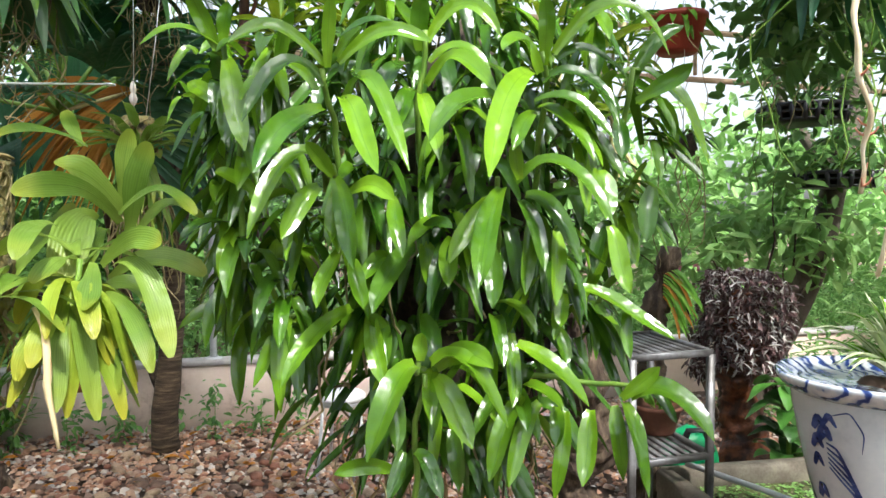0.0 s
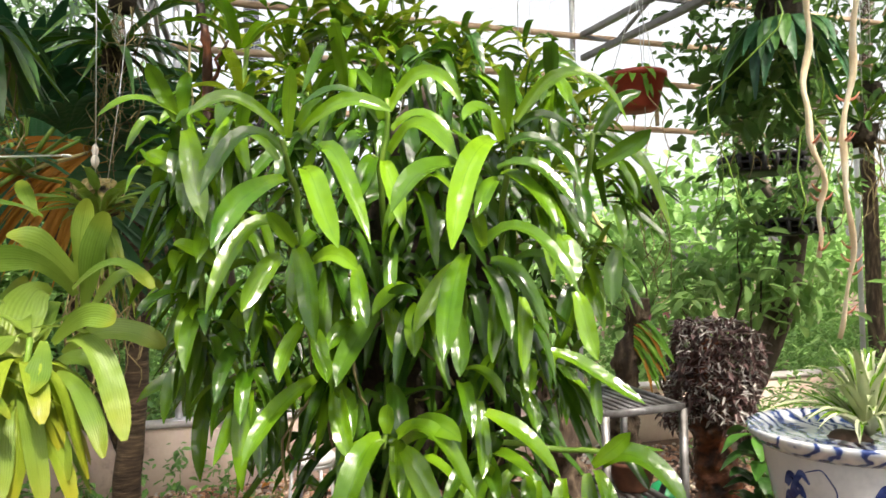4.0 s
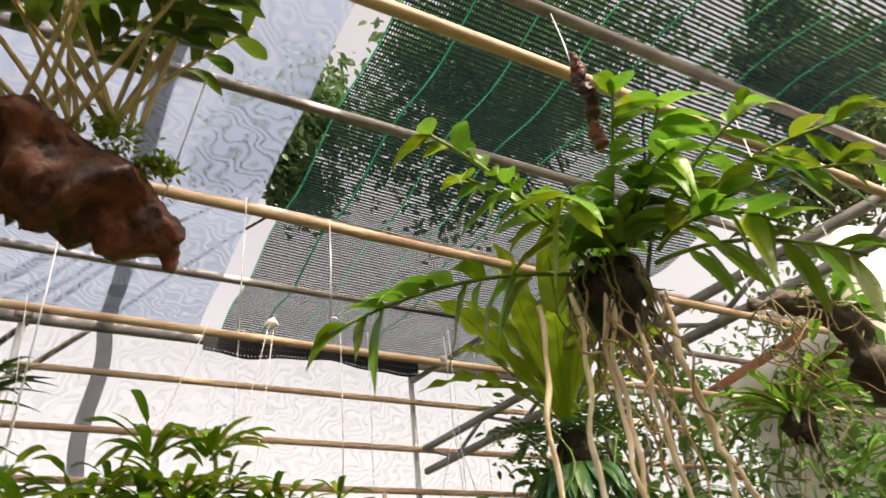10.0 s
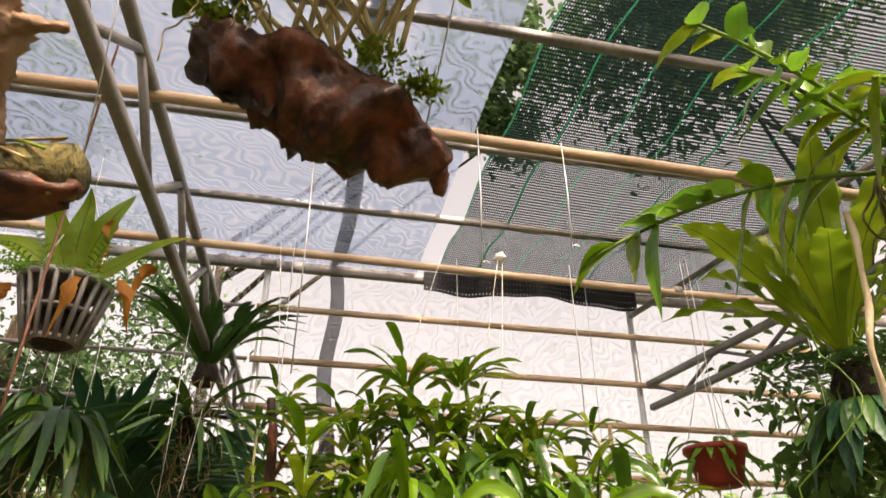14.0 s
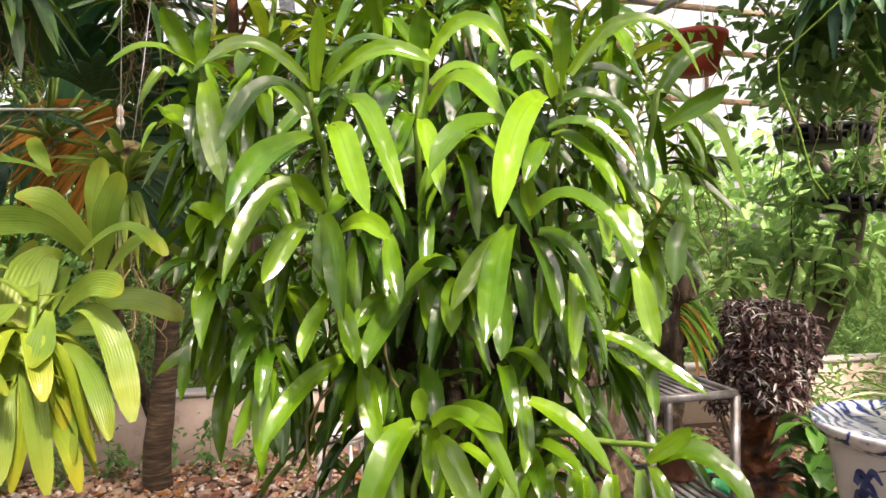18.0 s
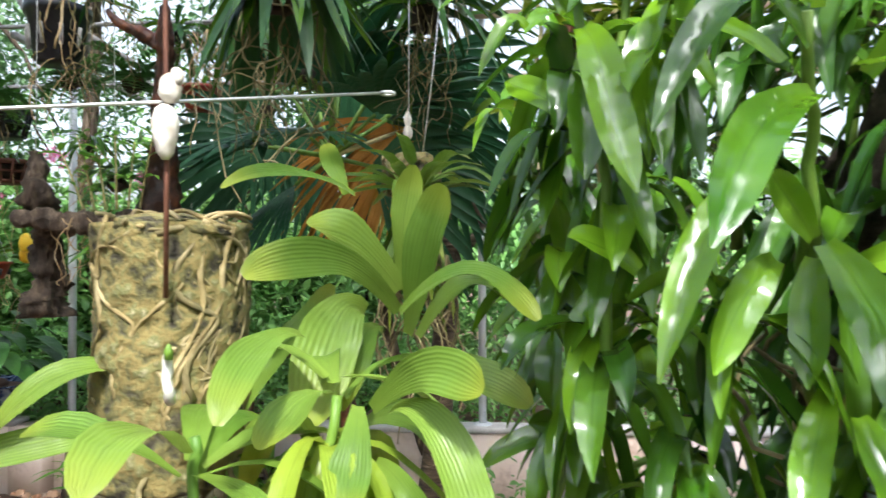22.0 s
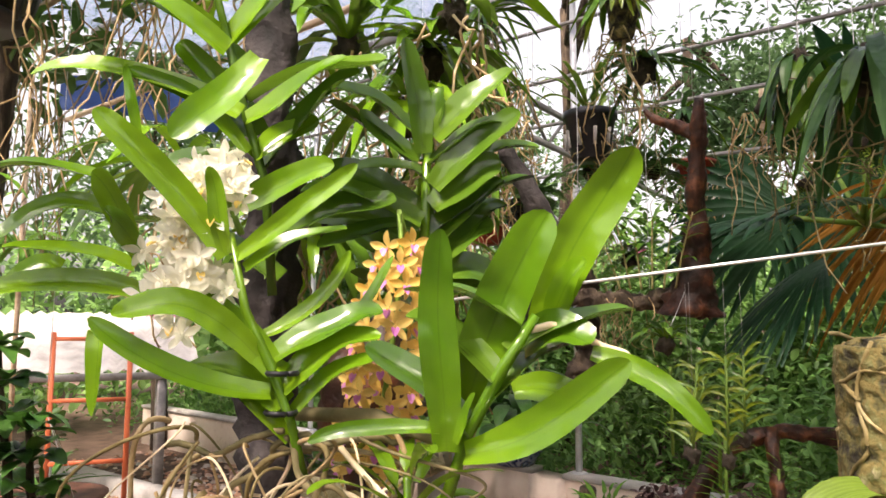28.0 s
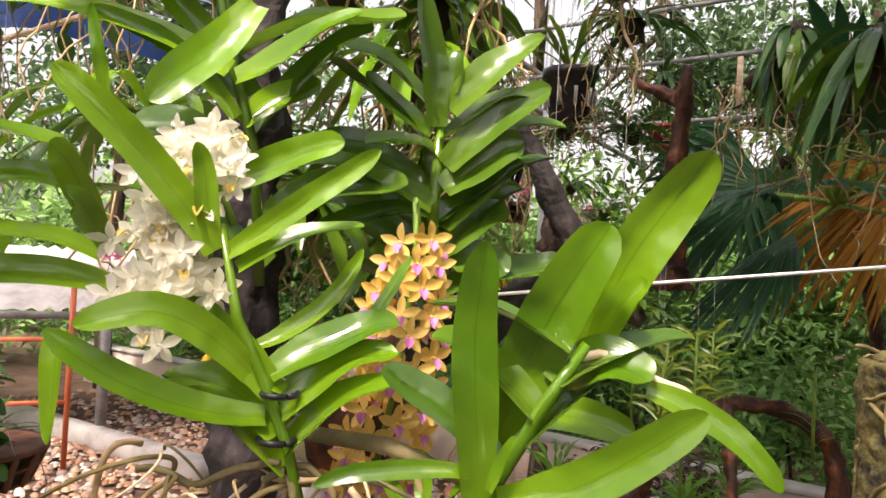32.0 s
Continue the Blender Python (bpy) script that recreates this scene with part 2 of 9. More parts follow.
M_STRAP = leaf_mat("strap_leaf_green", (0.035, 0.115, 0.005), (0.19, 0.37, 0.015), rough=0.17, coat=0.0)
M_STRAP_Y = leaf_mat("olive_strap_leaf", (0.09, 0.15, 0.008), (0.26, 0.35, 0.02), rough=0.25, translucent=0.35)
# darker copy of the strap leaf: shade among the leaves put into its colour
M_STRAP_DARK = leaf_mat("shaded_strap_leaf", (0.02, 0.07, 0.006), (0.085, 0.19, 0.012), rough=0.17, coat=0.0)
# strap leaf for the clump's inside, the shade there put into its colour
M_STRAP_IN = leaf_mat("shaded_inner_strap_leaf", (0.018, 0.07, 0.008), (0.09, 0.22, 0.018), rough=0.17, coat=0.0, island=True)
M_MOSSLEAF = leaf_mat("moss_leaf", (0.1, 0.2, 0.01), (0.3, 0.42, 0.03), rough=0.6, island=True)
M_BUSHL = leaf_mat("rounded_leaf", (0.04, 0.14, 0.02), (0.12, 0.3, 0.05), rough=0.4)
M_SILVER = leaf_mat("silver_leaf", (0.26, 0.25, 0.24), (0.58, 0.55, 0.53), rough=0.4, island=True, translucent=0.05)
M_BROAD = leaf_mat("pleated_leaf", (0.075, 0.165, 0.016), (0.21, 0.32, 0.045), rough=0.38, translucent=0.34, ribs=0.3, tip=(0.34, 0.36, 0.03))
M_BROAD_Y = leaf_mat("yellowing_pleated_leaf", (0.13, 0.23, 0.015), (0.3, 0.39, 0.035), rough=0.34, translucent=0.36, ribs=0.22, tip=(0.5, 0.38, 0.03))
M_BLOOM = leaf_mat("vanda_leaf", (0.05, 0.15, 0.006), (0.19, 0.37, 0.013), rough=0.17, coat=0.0, translucent=0.18)
# shaded copy of the vanda leaf, its shade painted in as a darker green
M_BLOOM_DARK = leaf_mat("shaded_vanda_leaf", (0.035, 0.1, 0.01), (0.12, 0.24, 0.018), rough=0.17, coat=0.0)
M_FERN = leaf_mat("nest_fern_frond", (0.12, 0.21, 0.012), (0.25, 0.35, 0.022), rough=0.35, translucent=0.45, vein=0.9)
M_DEND = leaf_mat("dendrobium_leaf", (0.07, 0.22, 0.02), (0.2, 0.42, 0.04), rough=0.35, translucent=0.35)
M_WOODLEAF = leaf_mat("driftwood_orchid_leaf", (0.03, 0.075, 0.008), (0.1, 0.17, 0.018), rough=0.3, translucent=0.3)
M_DARKLEAF = leaf_mat("dark_hanging_leaf", (0.015, 0.06, 0.015), (0.06, 0.15, 0.03), rough=0.35, translucent=0.2)
M_PALM = leaf_mat("palm_leaf", (0.012, 0.055, 0.022), (0.03, 0.11, 0.04), rough=0.4, translucent=0.2)
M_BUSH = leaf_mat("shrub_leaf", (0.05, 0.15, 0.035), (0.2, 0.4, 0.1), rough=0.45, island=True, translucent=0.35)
# sunlit, hazy brightness of the background is put into this leaf colour
M_GRASSY = leaf_mat("bright_undergrowth", (0.12, 0.27, 0.06), (0.3, 0.5, 0.16), rough=0.5, island=True, translucent=0.4)
# tree leaf with the haze of distance mixed into its colour
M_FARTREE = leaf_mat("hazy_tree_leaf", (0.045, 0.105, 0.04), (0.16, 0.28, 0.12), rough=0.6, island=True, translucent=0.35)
M_TREE = leaf_mat("tree_leaf", (0.035, 0.1, 0.02), (0.12, 0.24, 0.05), rough=0.45, island=True, translucent=0.35)
M_BURG = leaf_mat("burgundy_leaf", (0.03, 0.012, 0.012), (0.17, 0.1, 0.1), rough=0.4, island=True, translucent=0.1)
M_DEAD = leaf_mat("dry_brown_leaf", (0.3, 0.1, 0.008), (0.58, 0.27, 0.04), rough=0.6, translucent=0.35)
M_DRYPALE = leaf_mat("bleached_leaf", (0.55, 0.42, 0.2), (0.7, 0.58, 0.34), rough=0.7, translucent=0.2)
M_SPIDER = leaf_mat("striped_leaf", (0.45, 0.52, 0.25), (0.68, 0.7, 0.5), rough=0.4, translucent=0.3, vein=0.0)
M_STEM = rough_mat("green_stem", [(0.2, (0.06, 0.14, 0.015)), (0.8, (0.15, 0.25, 0.03))], 20, 0.5, 0.2)
M_CANE = rough_mat("straw_cane", [(0.2, (0.28, 0.23, 0.08)), (0.8, (0.55, 0.47, 0.22))], 24, 0.55, 0.2)
M_ROOT = rough_mat("pale_root", [(0.25, (0.2, 0.12, 0.05)), (0.6, (0.42, 0.29, 0.14)), (0.95, (0.6, 0.48, 0.31))], 18, 0.7, 0.35)
M_ROOT_PALE = rough_mat("cream_root", [(0.25, (0.68, 0.5, 0.29)), (0.6, (0.84, 0.7, 0.48)), (0.95, (0.9, 0.83, 0.68))], 18, 0.7, 0.3)
M_ROOT_G = rough_mat("grey_green_root", [(0.25, (0.07, 0.065, 0.025)), (0.6, (0.2, 0.16, 0.07)), (0.95, (0.4, 0.32, 0.17))], 14, 0.75, 0.35)
M_ROOTTIP = rough_mat("pink_root_tip", [(0.2, (0.5, 0.13, 0.08)), (0.8, (0.7, 0.3, 0.2))], 30, 0.5, 0.1)
M_DRIFT = rough_mat("red_driftwood", [(0.3, (0.012, 0.005, 0.003)), (0.55, (0.045, 0.015, 0.008)), (0.95, (0.25, 0.08, 0.03))], 14, 0.5, 1.0, 55)
M_BARK = rough_mat("brown_bark", [(0.25, (0.014, 0.009, 0.006)), (0.6, (0.06, 0.04, 0.026)), (0.95, (0.19, 0.14, 0.095))], 28, 0.9, 1.0, 110, stretch=(1, 1, 0.22))
M_RINGBARK = rough_mat("ringed_bark", [(0.25, (0.02, 0.013, 0.008)), (0.6, (0.075, 0.05, 0.03)), (0.95, (0.22, 0.16, 0.1))], 34, 0.9, 1.0, 110, stretch=(0.2, 0.2, 1.6))
M_GREYBARK = rough_mat("grey_bark", [(0.25, (0.035, 0.028, 0.02)), (0.6, (0.1, 0.08, 0.06)), (0.95, (0.22, 0.19, 0.15))], 6, 0.85, 0.8, 50)
M_MOSSLOG = rough_mat("mossy_bark", [(0.3, (0.014, 0.011, 0.008)), (0.45, (0.05, 0.042, 0.024)), (0.56, (0.11, 0.1, 0.035)), (0.68, (0.2, 0.15, 0.05)), (0.8, (0.15, 0.15, 0.055)), (0.95, (0.36, 0.31, 0.18))], 32, 0.9, 1.0, 130)
M_MOSS = rough_mat("moss", [(0.2, (0.06, 0.12, 0.012)), (0.8, (0.25, 0.34, 0.04))], 30, 0.9, 0.9)
M_COIR = rough_mat("dark_coir", [(0.2, (0.008, 0.007, 0.005)), (0.8, (0.06, 0.045, 0.03))], 30, 0.95, 1.0)
M_SOIL = rough_mat("soil", [(0.2, (0.035, 0.02, 0.013)), (0.8, (0.14, 0.085, 0.06))], 6, 0.95, 0.8)
M_PLASTER = rough_mat("pinkish_plaster", [(0.15, (0.22, 0.13, 0.09)), (0.45, (0.66, 0.52, 0.44)), (0.9, (0.78, 0.67, 0.59))], 2.2, 0.85, 0.35, 30)
M_CAP = rough_mat("grey_coping", [(0.2, (0.25, 0.23, 0.21)), (0.8, (0.55, 0.52, 0.5))], 5, 0.85, 0.3)
M_CONC = rough_mat("mossy_concrete", [(0.2, (0.13, 0.115, 0.045)), (0.55, (0.34, 0.3, 0.18)), (0.9, (0.5, 0.47, 0.38))], 5, 0.9, 0.5)
M_STEEL = rough_mat("galvanised_steel", [(0.2, (0.4, 0.41, 0.43)), (0.8, (0.7, 0.71, 0.73))], 6, 0.36, 0.06, 40, metal=0.4)
M_GREYST = rough_mat("grey_painted_steel", [(0.2, (0.14, 0.13, 0.13)), (0.8, (0.34, 0.32, 0.31))], 5, 0.5, 0.1, 40, metal=0.3)
M_RACK = rough_mat("tarnished_steel", [(0.2, (0.03, 0.026, 0.022)), (0.55, (0.08, 0.076, 0.075)), (0.9, (0.2, 0.2, 0.21))], 9, 0.45, 0.15, 60, metal=0.5)
M_BASIN = rough_mat("dark_wet_concrete", [(0.2, (0.05, 0.042, 0.032)), (0.55, (0.12, 0.1, 0.075)), (0.9, (0.26, 0.23, 0.18))], 7, 0.75, 0.5)
M_BAMBOO = rough_mat("weathered_pole", [(0.2, (0.24, 0.15, 0.09)), (0.5, (0.45, 0.31, 0.2)), (0.9, (0.62, 0.48, 0.34))], 5, 0.6, 0.25, 60, stretch=(0.25, 4, 4))
M_RED = rough_mat("terracotta_plastic", [(0.2, (0.2, 0.02, 0.012)), (0.8, (0.34, 0.045, 0.022))], 12, 0.5, 0.1)
M_BROWNPOT = rough_mat("brown_clay_basket", [(0.2, (0.07, 0.025, 0.015)), (0.8, (0.18, 0.07, 0.04))], 15, 0.7, 0.3)
M_BLACK = rough_mat("black_plastic", [(0.2, (0.008, 0.008, 0.01)), (0.8, (0.03, 0.03, 0.036))], 15, 0.4, 0.1)
M_WIRE = rough_mat("bright_wire", [(0.2, (0.45, 0.45, 0.45)), (0.8, (0.75, 0.75, 0.75))], 30, 0.35, 0.1, metal=0.6)
M_CORD = rough_mat("white_cord", [(0.2, (0.5, 0.47, 0.42)), (0.8, (0.75, 0.72, 0.66))], 30, 0.8, 0.3)
M_SNAG = rough_mat("dark_weathered_bough", [(0.25, (0.008, 0.007, 0.007)), (0.6, (0.024, 0.019, 0.019)), (0.95, (0.075, 0.06, 0.06))], 20, 0.8, 0.9, 90)
M_BEAD = rough_mat("white_plaster_bead", [(0.2, (0.45, 0.36, 0.27)), (0.6, (0.72, 0.66, 0.58))], 30, 0.7, 0.4)
M_GREENPL = rough_mat("green_plastic", [(0.2, (0.0, 0.2, 0.07)), (0.8, (0.01, 0.36, 0.13))], 8, 0.4, 0.05)
M_YELLOW = rough_mat("yellow_petal", [(0.2, (0.75, 0.4, 0.01)), (0.8, (0.85, 0.55, 0.03))], 20, 0.5, 0.1)
M_WHITEPL = rough_mat("white_seat", [(0.2, (0.6, 0.6, 0.6)), (0.8, (0.8, 0.8, 0.8))], 8, 0.4, 0.05)
M_TILE = rough_mat("orange_brick", [(0.2, (0.3, 0.1, 0.05)), (0.8, (0.5, 0.22, 0.13))], 10, 0.85, 0.3)
M_NETW = net_mat("white_shade_net", (0.24, 0.31, 0.45), (0.005, 0.005), (0.6, 0.52), trans=0.42, moire=0.5)
M_NETWALL = net_mat("white_wall_net", (0.85, 0.87, 0.9), (0.005, 0.005), (0.08, 0.06), trans=0.7, moire=0.14)
M_NETG = net_mat("green_shade_net", (0.009, 0.022, 0.024), (0.015, 0.027), (0.42, 0.48), (0.015, 0.2, 0.11), 0.32, trans=0.3)
M_NETK = net_mat("black_net_strip", (0.008, 0.009, 0.014), (0.008, 0.011), (0.62, 0.5), trans=0.2)
M_FRINGE = net_mat("black_net_edge", (0.006, 0.007, 0.01), (0.03, 0.05), (0.8, 0.82), trans=0.05)
M_PETAL_W = leaf_mat("cream_petal", (0.88, 0.85, 0.66), (0.92, 0.91, 0.85), rough=0.45, translucent=0.5, vein=0.0)
M_PETAL_Y = leaf_mat("apricot_petal", (0.78, 0.48, 0.08), (0.86, 0.66, 0.24), rough=0.5, translucent=0.4, vein=0.0)
M_PINK = leaf_mat("pink_petal", (0.6, 0.1, 0.22), (0.75, 0.3, 0.4), rough=0.5, translucent=0.4, vein=0.0)
M_LIP = leaf_mat("violet_lip", (0.5, 0.12, 0.42), (0.72, 0.3, 0.62), rough=0.5, translucent=0.3, vein=0.0)
M_LIP_Y = leaf_mat("yellow_lip", (0.75, 0.5, 0.08), (0.8, 0.6, 0.2), rough=0.5, translucent=0.3, vein=0.0)

M_PALEWOOD = rough_mat("pale_driftwood", [(0.2, (0.1, 0.05, 0.025)), (0.55, (0.26, 0.15, 0.08)), (0.9, (0.42, 0.3, 0.2))], 8, 0.65, 0.6, 50)
M_CREAM = rough_mat("cream_render", [(0.2, (0.6, 0.55, 0.48)), (0.8, (0.82, 0.79, 0.74))], 3, 0.85, 0.2)
M_ORANGE = rough_mat("orange_paint", [(0.2, (0.4, 0.08, 0.03)), (0.8, (0.55, 0.14, 0.06))], 8, 0.5, 0.1)
M_BLUE = rough_mat("blue_plastic", [(0.2, (0.008, 0.035, 0.14)), (0.8, (0.015, 0.06, 0.22))], 8, 0.45, 0.05)
M_WATER = rough_mat("murky_water", [(0.2, (0.03, 0.04, 0.015)), (0.8, (0.09, 0.1, 0.04))], 4, 0.08, 0.02)
M_ROOT_K = rough_mat("khaki_root", [(0.25, (0.09, 0.065, 0.025)), (0.6, (0.24, 0.18, 0.07)), (0.95, (0.44, 0.36, 0.19))], 22, 0.75, 0.4)
M_PEB = [rough_mat("pebble_" + w, [(0.2, a), (0.8, b)], 20, 0.6, 0.2, 120) for w, a, b in (("rust", (0.13, 0.05, 0.03), (0.3, 0.13, 0.08)), ("tan", (0.22, 0.14, 0.09), (0.42, 0.3, 0.2)), ("brown", (0.09, 0.05, 0.035), (0.2, 0.12, 0.08)))]
M_GRAVEL, _n, _l, _p = material("mixed_gravel")
_g = _n.new("ShaderNodeNewGeometry")
_r = ramp(_n, [(0.0, (0.13, 0.07, 0.05)), (0.2, (0.34, 0.16, 0.09)), (0.4, (0.48, 0.3, 0.19)), (0.55, (0.2, 0.15, 0.13)), (0.7, (0.42, 0.22, 0.13)), (0.85, (0.36, 0.33, 0.31)), (1.0, (0.68, 0.58, 0.47))])
_l.new(_g.outputs["Random Per Island"], _r.inputs[0])
_l.new(_r.outputs[0], _p.inputs["Base Color"])
_p.inputs["Roughness"].default_value = 0.6

# white and blue glaze: brush strokes by bent waves
M_CHINA, _n, _l, _p = material("blue_white_glaze")
_tc, _wv = _n.new("ShaderNodeTexCoord"), _n.new("ShaderNodeTexWave")
_wv.inputs["Scale"].default_value, _wv.inputs["Distortion"].default_value, _wv.inputs["Detail"].default_value = 7.0, 13.0, 2.5
_wv.inputs["Detail Scale"].default_value = 1.5
_l.new(_tc.outputs["Object"], _wv.inputs["Vector"])
_r = ramp(_n, [(0.0, (0.015, 0.035, 0.16)), (0.2, (0.04, 0.08, 0.26)), (0.36, (0.42, 0.47, 0.56)), (1.0, (0.66, 0.68, 0.7))])
_l.new(_wv.outputs["Fac"], _r.inputs[0])
_l.new(_r.outputs[0], _p.inputs["Base Color"])
_p.inputs["Roughness"].default_value, _p.inputs["Coat Weight"].default_value = 0.15, 0.5


# plain body glaze and the cobalt of its brush strokes
M_GLAZE = rough_mat("milk_white_glaze", [(0.25, (0.42, 0.44, 0.47)), (0.6, (0.62, 0.63, 0.64)), (0.9, (0.7, 0.7, 0.69))], 6, 0.14, 0.03, 60, spec=0.6)
M_COBALT = rough_mat("cobalt_stroke", [(0.25, (0.008, 0.014, 0.06)), (0.6, (0.02, 0.04, 0.17)), (0.95, (0.08, 0.13, 0.34))], 22, 0.14, 0.03, 60, spec=0.6)

# the same glaze, older and darker
M_CHINA_DARK = M_CHINA.copy()
M_CHINA_DARK.name = "dark_blue_glaze"
_e = [q for q in M_CHINA_DARK.node_tree.nodes if q.type == "VALTORGB"][0].color_ramp.elements
for _k, _c in enumerate(((0.008, 0.016, 0.06), (0.02, 0.04, 0.13), (0.07, 0.1, 0.2), (0.2, 0.24, 0.32))):
    _e[_k].color = (*_c, 1)


# ---- mesh helpers ----
RNG = random.Random(7)
NRG = np.random.default_rng(11)


def mesh_of(name, V, F, mat, uv=None, smooth=True):
    me = bpy.data.meshes.new(name)
    me.from_pydata([tuple(v) for v in V], [], [tuple(f) for f in F])
    if smooth:
        me.polygons.foreach_set("use_smooth", [True] * len(me.polygons))
    if uv is not None:
        lay = me.uv_layers.new(name="UVMap")
        idx = np.empty(len(me.loops), dtype=np.int32)
        me.loops.foreach_get("vertex_index", idx)
        lay.data.foreach_set("uv", np.asarray(uv, dtype=np.float32)[idx].ravel())
    me.materials.append(mat)
    return me


def part(name, geo, mat, parent=None, label="", smooth=True, me=None):
    """Links (V, F[, UV]) as one mesh object under a thing or a part."""
    if me is None:
        me = mesh_of(name, geo[0], geo[1], mat, geo[2] if len(geo) > 2 else None, smooth)
    ob = new(name, me)
    if parent is not None:
        ob.parent = parent
        ob.matrix_parent_inverse = parent.matrix_basis.inverted()
    if label:
        ob["label"] = label
    return ob


def thing(name, at_, label, category, group="", kind=""):
    e = new(name)
    e.empty_display_size = 0.05
    e.matrix_basis = Matrix.Translation(at_)
    return tagged(e, label, category, group, kind)


def join(*geos):
    V, F, U, k = [], [], [], 0
    for g in geos:
        V += [tuple(v) for v in g[0]]
        F += [tuple(i + k for i in f) for f in g[1]]
        U += [tuple(u) for u in g[2]] if len(g) > 2 else [(0.5, 0.5)] * len(g[0])
        k += len(g[0])
    return V, F, U


def unit(v):
    v = np.asarray(v, float)
    return v / max(1e-9, np.linalg.norm(v))


def bez(a, b, c, n):
    t = np.linspace(0, 1, n)[:, None]
    return (1 - t) ** 2 * np.asarray(a, float) + 2 * t * (1 - t) * np.asarray(b, float) + t ** 2 * np.asarray(c, float)


PROFILES = {
    "strap": lambda s: np.minimum(1, 0.42 + 1.35 * s) * np.clip(1 - 0.15 * s - 0.85 * np.clip((s - 0.6) / 0.4, 0, 1) ** 3.6, 0.07, 1),
    "broad": lambda s: np.clip(0.3 + 1.15 * s, 0, 1) * np.sqrt(np.clip(1 - np.clip((s - 0.72) / 0.28, 0, 1) ** 2.4, 0.05, 1)),
    "frond": lambda s: np.clip(0.16 + 1.6 * s, 0, 1) * np.clip(1 - np.clip((s - 0.5) / 0.5, 0, 1) ** 2.0, 0.03, 1),
    "oval": lambda s: np.sin(np.pi * np.clip(s, 0.02, 0.985)) ** 0.7,
    "lance": lambda s: np.clip(np.minimum(1, 0.35 + 3 * s), 0, 1) * np.clip(1 - np.clip((s - 0.35) / 0.65, 0, 1) ** 1.8, 0.02, 1),
    "vanda": lambda s: np.minimum(1, 0.66 + 1.1 * s) * (1 - 0.34 * np.clip((s - 0.5) / 0.5, 0, 1) ** 1.6) * np.sqrt(np.clip(1 - np.clip((s - 0.87) / 0.13, 0, 1) ** 2.2, 0.05, 1)),
    "sword": lambda s: np.clip(1.0 - 0.25 * s, 0, 1) * np.clip(1 - np.clip((s - 0.8) / 0.2, 0, 1) ** 2, 0.04, 1),
}


def blade(base, off, lift, width, face, n=10, shape="strap", fold=0.22, ripple=0.0, twist=0.0, roll=0.0):
    """A leaf blade along an arch from base to base+off: five points across, a keel, and a rim with thickness."""
    base, off = np.asarray(base, float), np.asarray(off, float)
    ctrl = base + off * 0.5 + np.array((0, 0, 2.0 * lift))
    # the points crowd towards the tip, so that it comes out rounded
    s = 1 - (1 - np.linspace(0, 1, n)) ** 1.45
    q = s[:, None]
    C = (1 - q) ** 2 * base + 2 * q * (1 - q) * ctrl + q ** 2 * (base + off)
    w = PROFILES[shape](s) * width * 0.5
    face = unit(face)
    # each blade sways a little along its length
    ph = float(base @ np.array((91.0, 57.0, 73.0)) + off @ np.array((130.0, 170.0, 90.0)))
    sway = math.sqrt(float(off @ off)) * 0.035
    C = C + unit(np.cross(off, face))[None] * (sway * np.sin(4.0 * s + ph) * s)[:, None] + face[None] * (sway * 1.15 * np.sin(6.5 * s + 1.7 * ph) * s)[:, None]
    T = np.gradient(C, axis=0)
    T /= np.linalg.norm(T, axis=1)[:, None] + 1e-9
    S = np.cross(T, face)
    S /= np.linalg.norm(S, axis=1)[:, None] + 1e-6
    N = np.cross(S, T)
    if twist or roll:
        a = (roll + s * twist)[:, None]
        S, N = S * np.cos(a) + N * np.sin(a), N * np.cos(a) - S * np.sin(a)
    V, U, F = [], [], []
    ks = (-1.0, -0.5, 0.0, 0.5, 1.0)
    for i in range(n):
        for j, k in enumerate(ks):
            up = fold * w[i] * (abs(k) - 0.4)
            if ripple:
                up += ripple * w[i] * math.sin(s[i] * (34 if shape == "frond" else 9) + k * 2.0) * abs(k)
            V.append(C[i] + S[i] * (k * w[i]) + N[i] * up)
            U.append((0.5 + 0.5 * k, s[i]))
    for i in range(n - 1):
        for j in range(4):
            a = i * 5 + j
            F.append((a, a + 1, a + 6, a + 5))
    return V, F, U


def tube(P, r, segs=6, cap=True, wob=0.0):
    """A round rod along points P; r is one radius or one for each point."""
    P = np.asarray(P, float)
    n = len(P)
    r = np.broadcast_to(np.asarray(r, float), (n,))
    T = np.gradient(P, axis=0)
    T /= np.linalg.norm(T, axis=1)[:, None] + 1e-9
    ref = np.array((0.0, 0.0, 1.0)) if abs(T[:, 2]).mean() < 0.8 else np.array((0.3, 1.0, 0.0))
    A = np.cross(T, ref)
    A /= np.linalg.norm(A, axis=1)[:, None] + 1e-9
    B = np.cross(T, A)
    V, F, U = [], [], []
    for i in range(n):
        for j in range(segs):
            a = 2 * math.pi * j / segs
            rr = r[i] * (1 + wob * math.sin(3 * a + i * 1.7) * 0.5 + (wob * RNG.uniform(-0.5, 0.5) if wob else 0))
            V.append(P[i] + (A[i] * math.cos(a) + B[i] * math.sin(a)) * rr)
            U.append((j / segs, i / (n - 1)))
    for i in range(n - 1):
        for j in range(segs):
            k = (j + 1) % segs
            F.append((i * segs + j, i * segs + k, (i + 1) * segs + k, (i + 1) * segs + j))
    if cap:
        F.append(tuple(range(segs - 1, -1, -1)))
        F.append(tuple((n - 1) * segs + j for j in range(segs)))
    return V, F, U


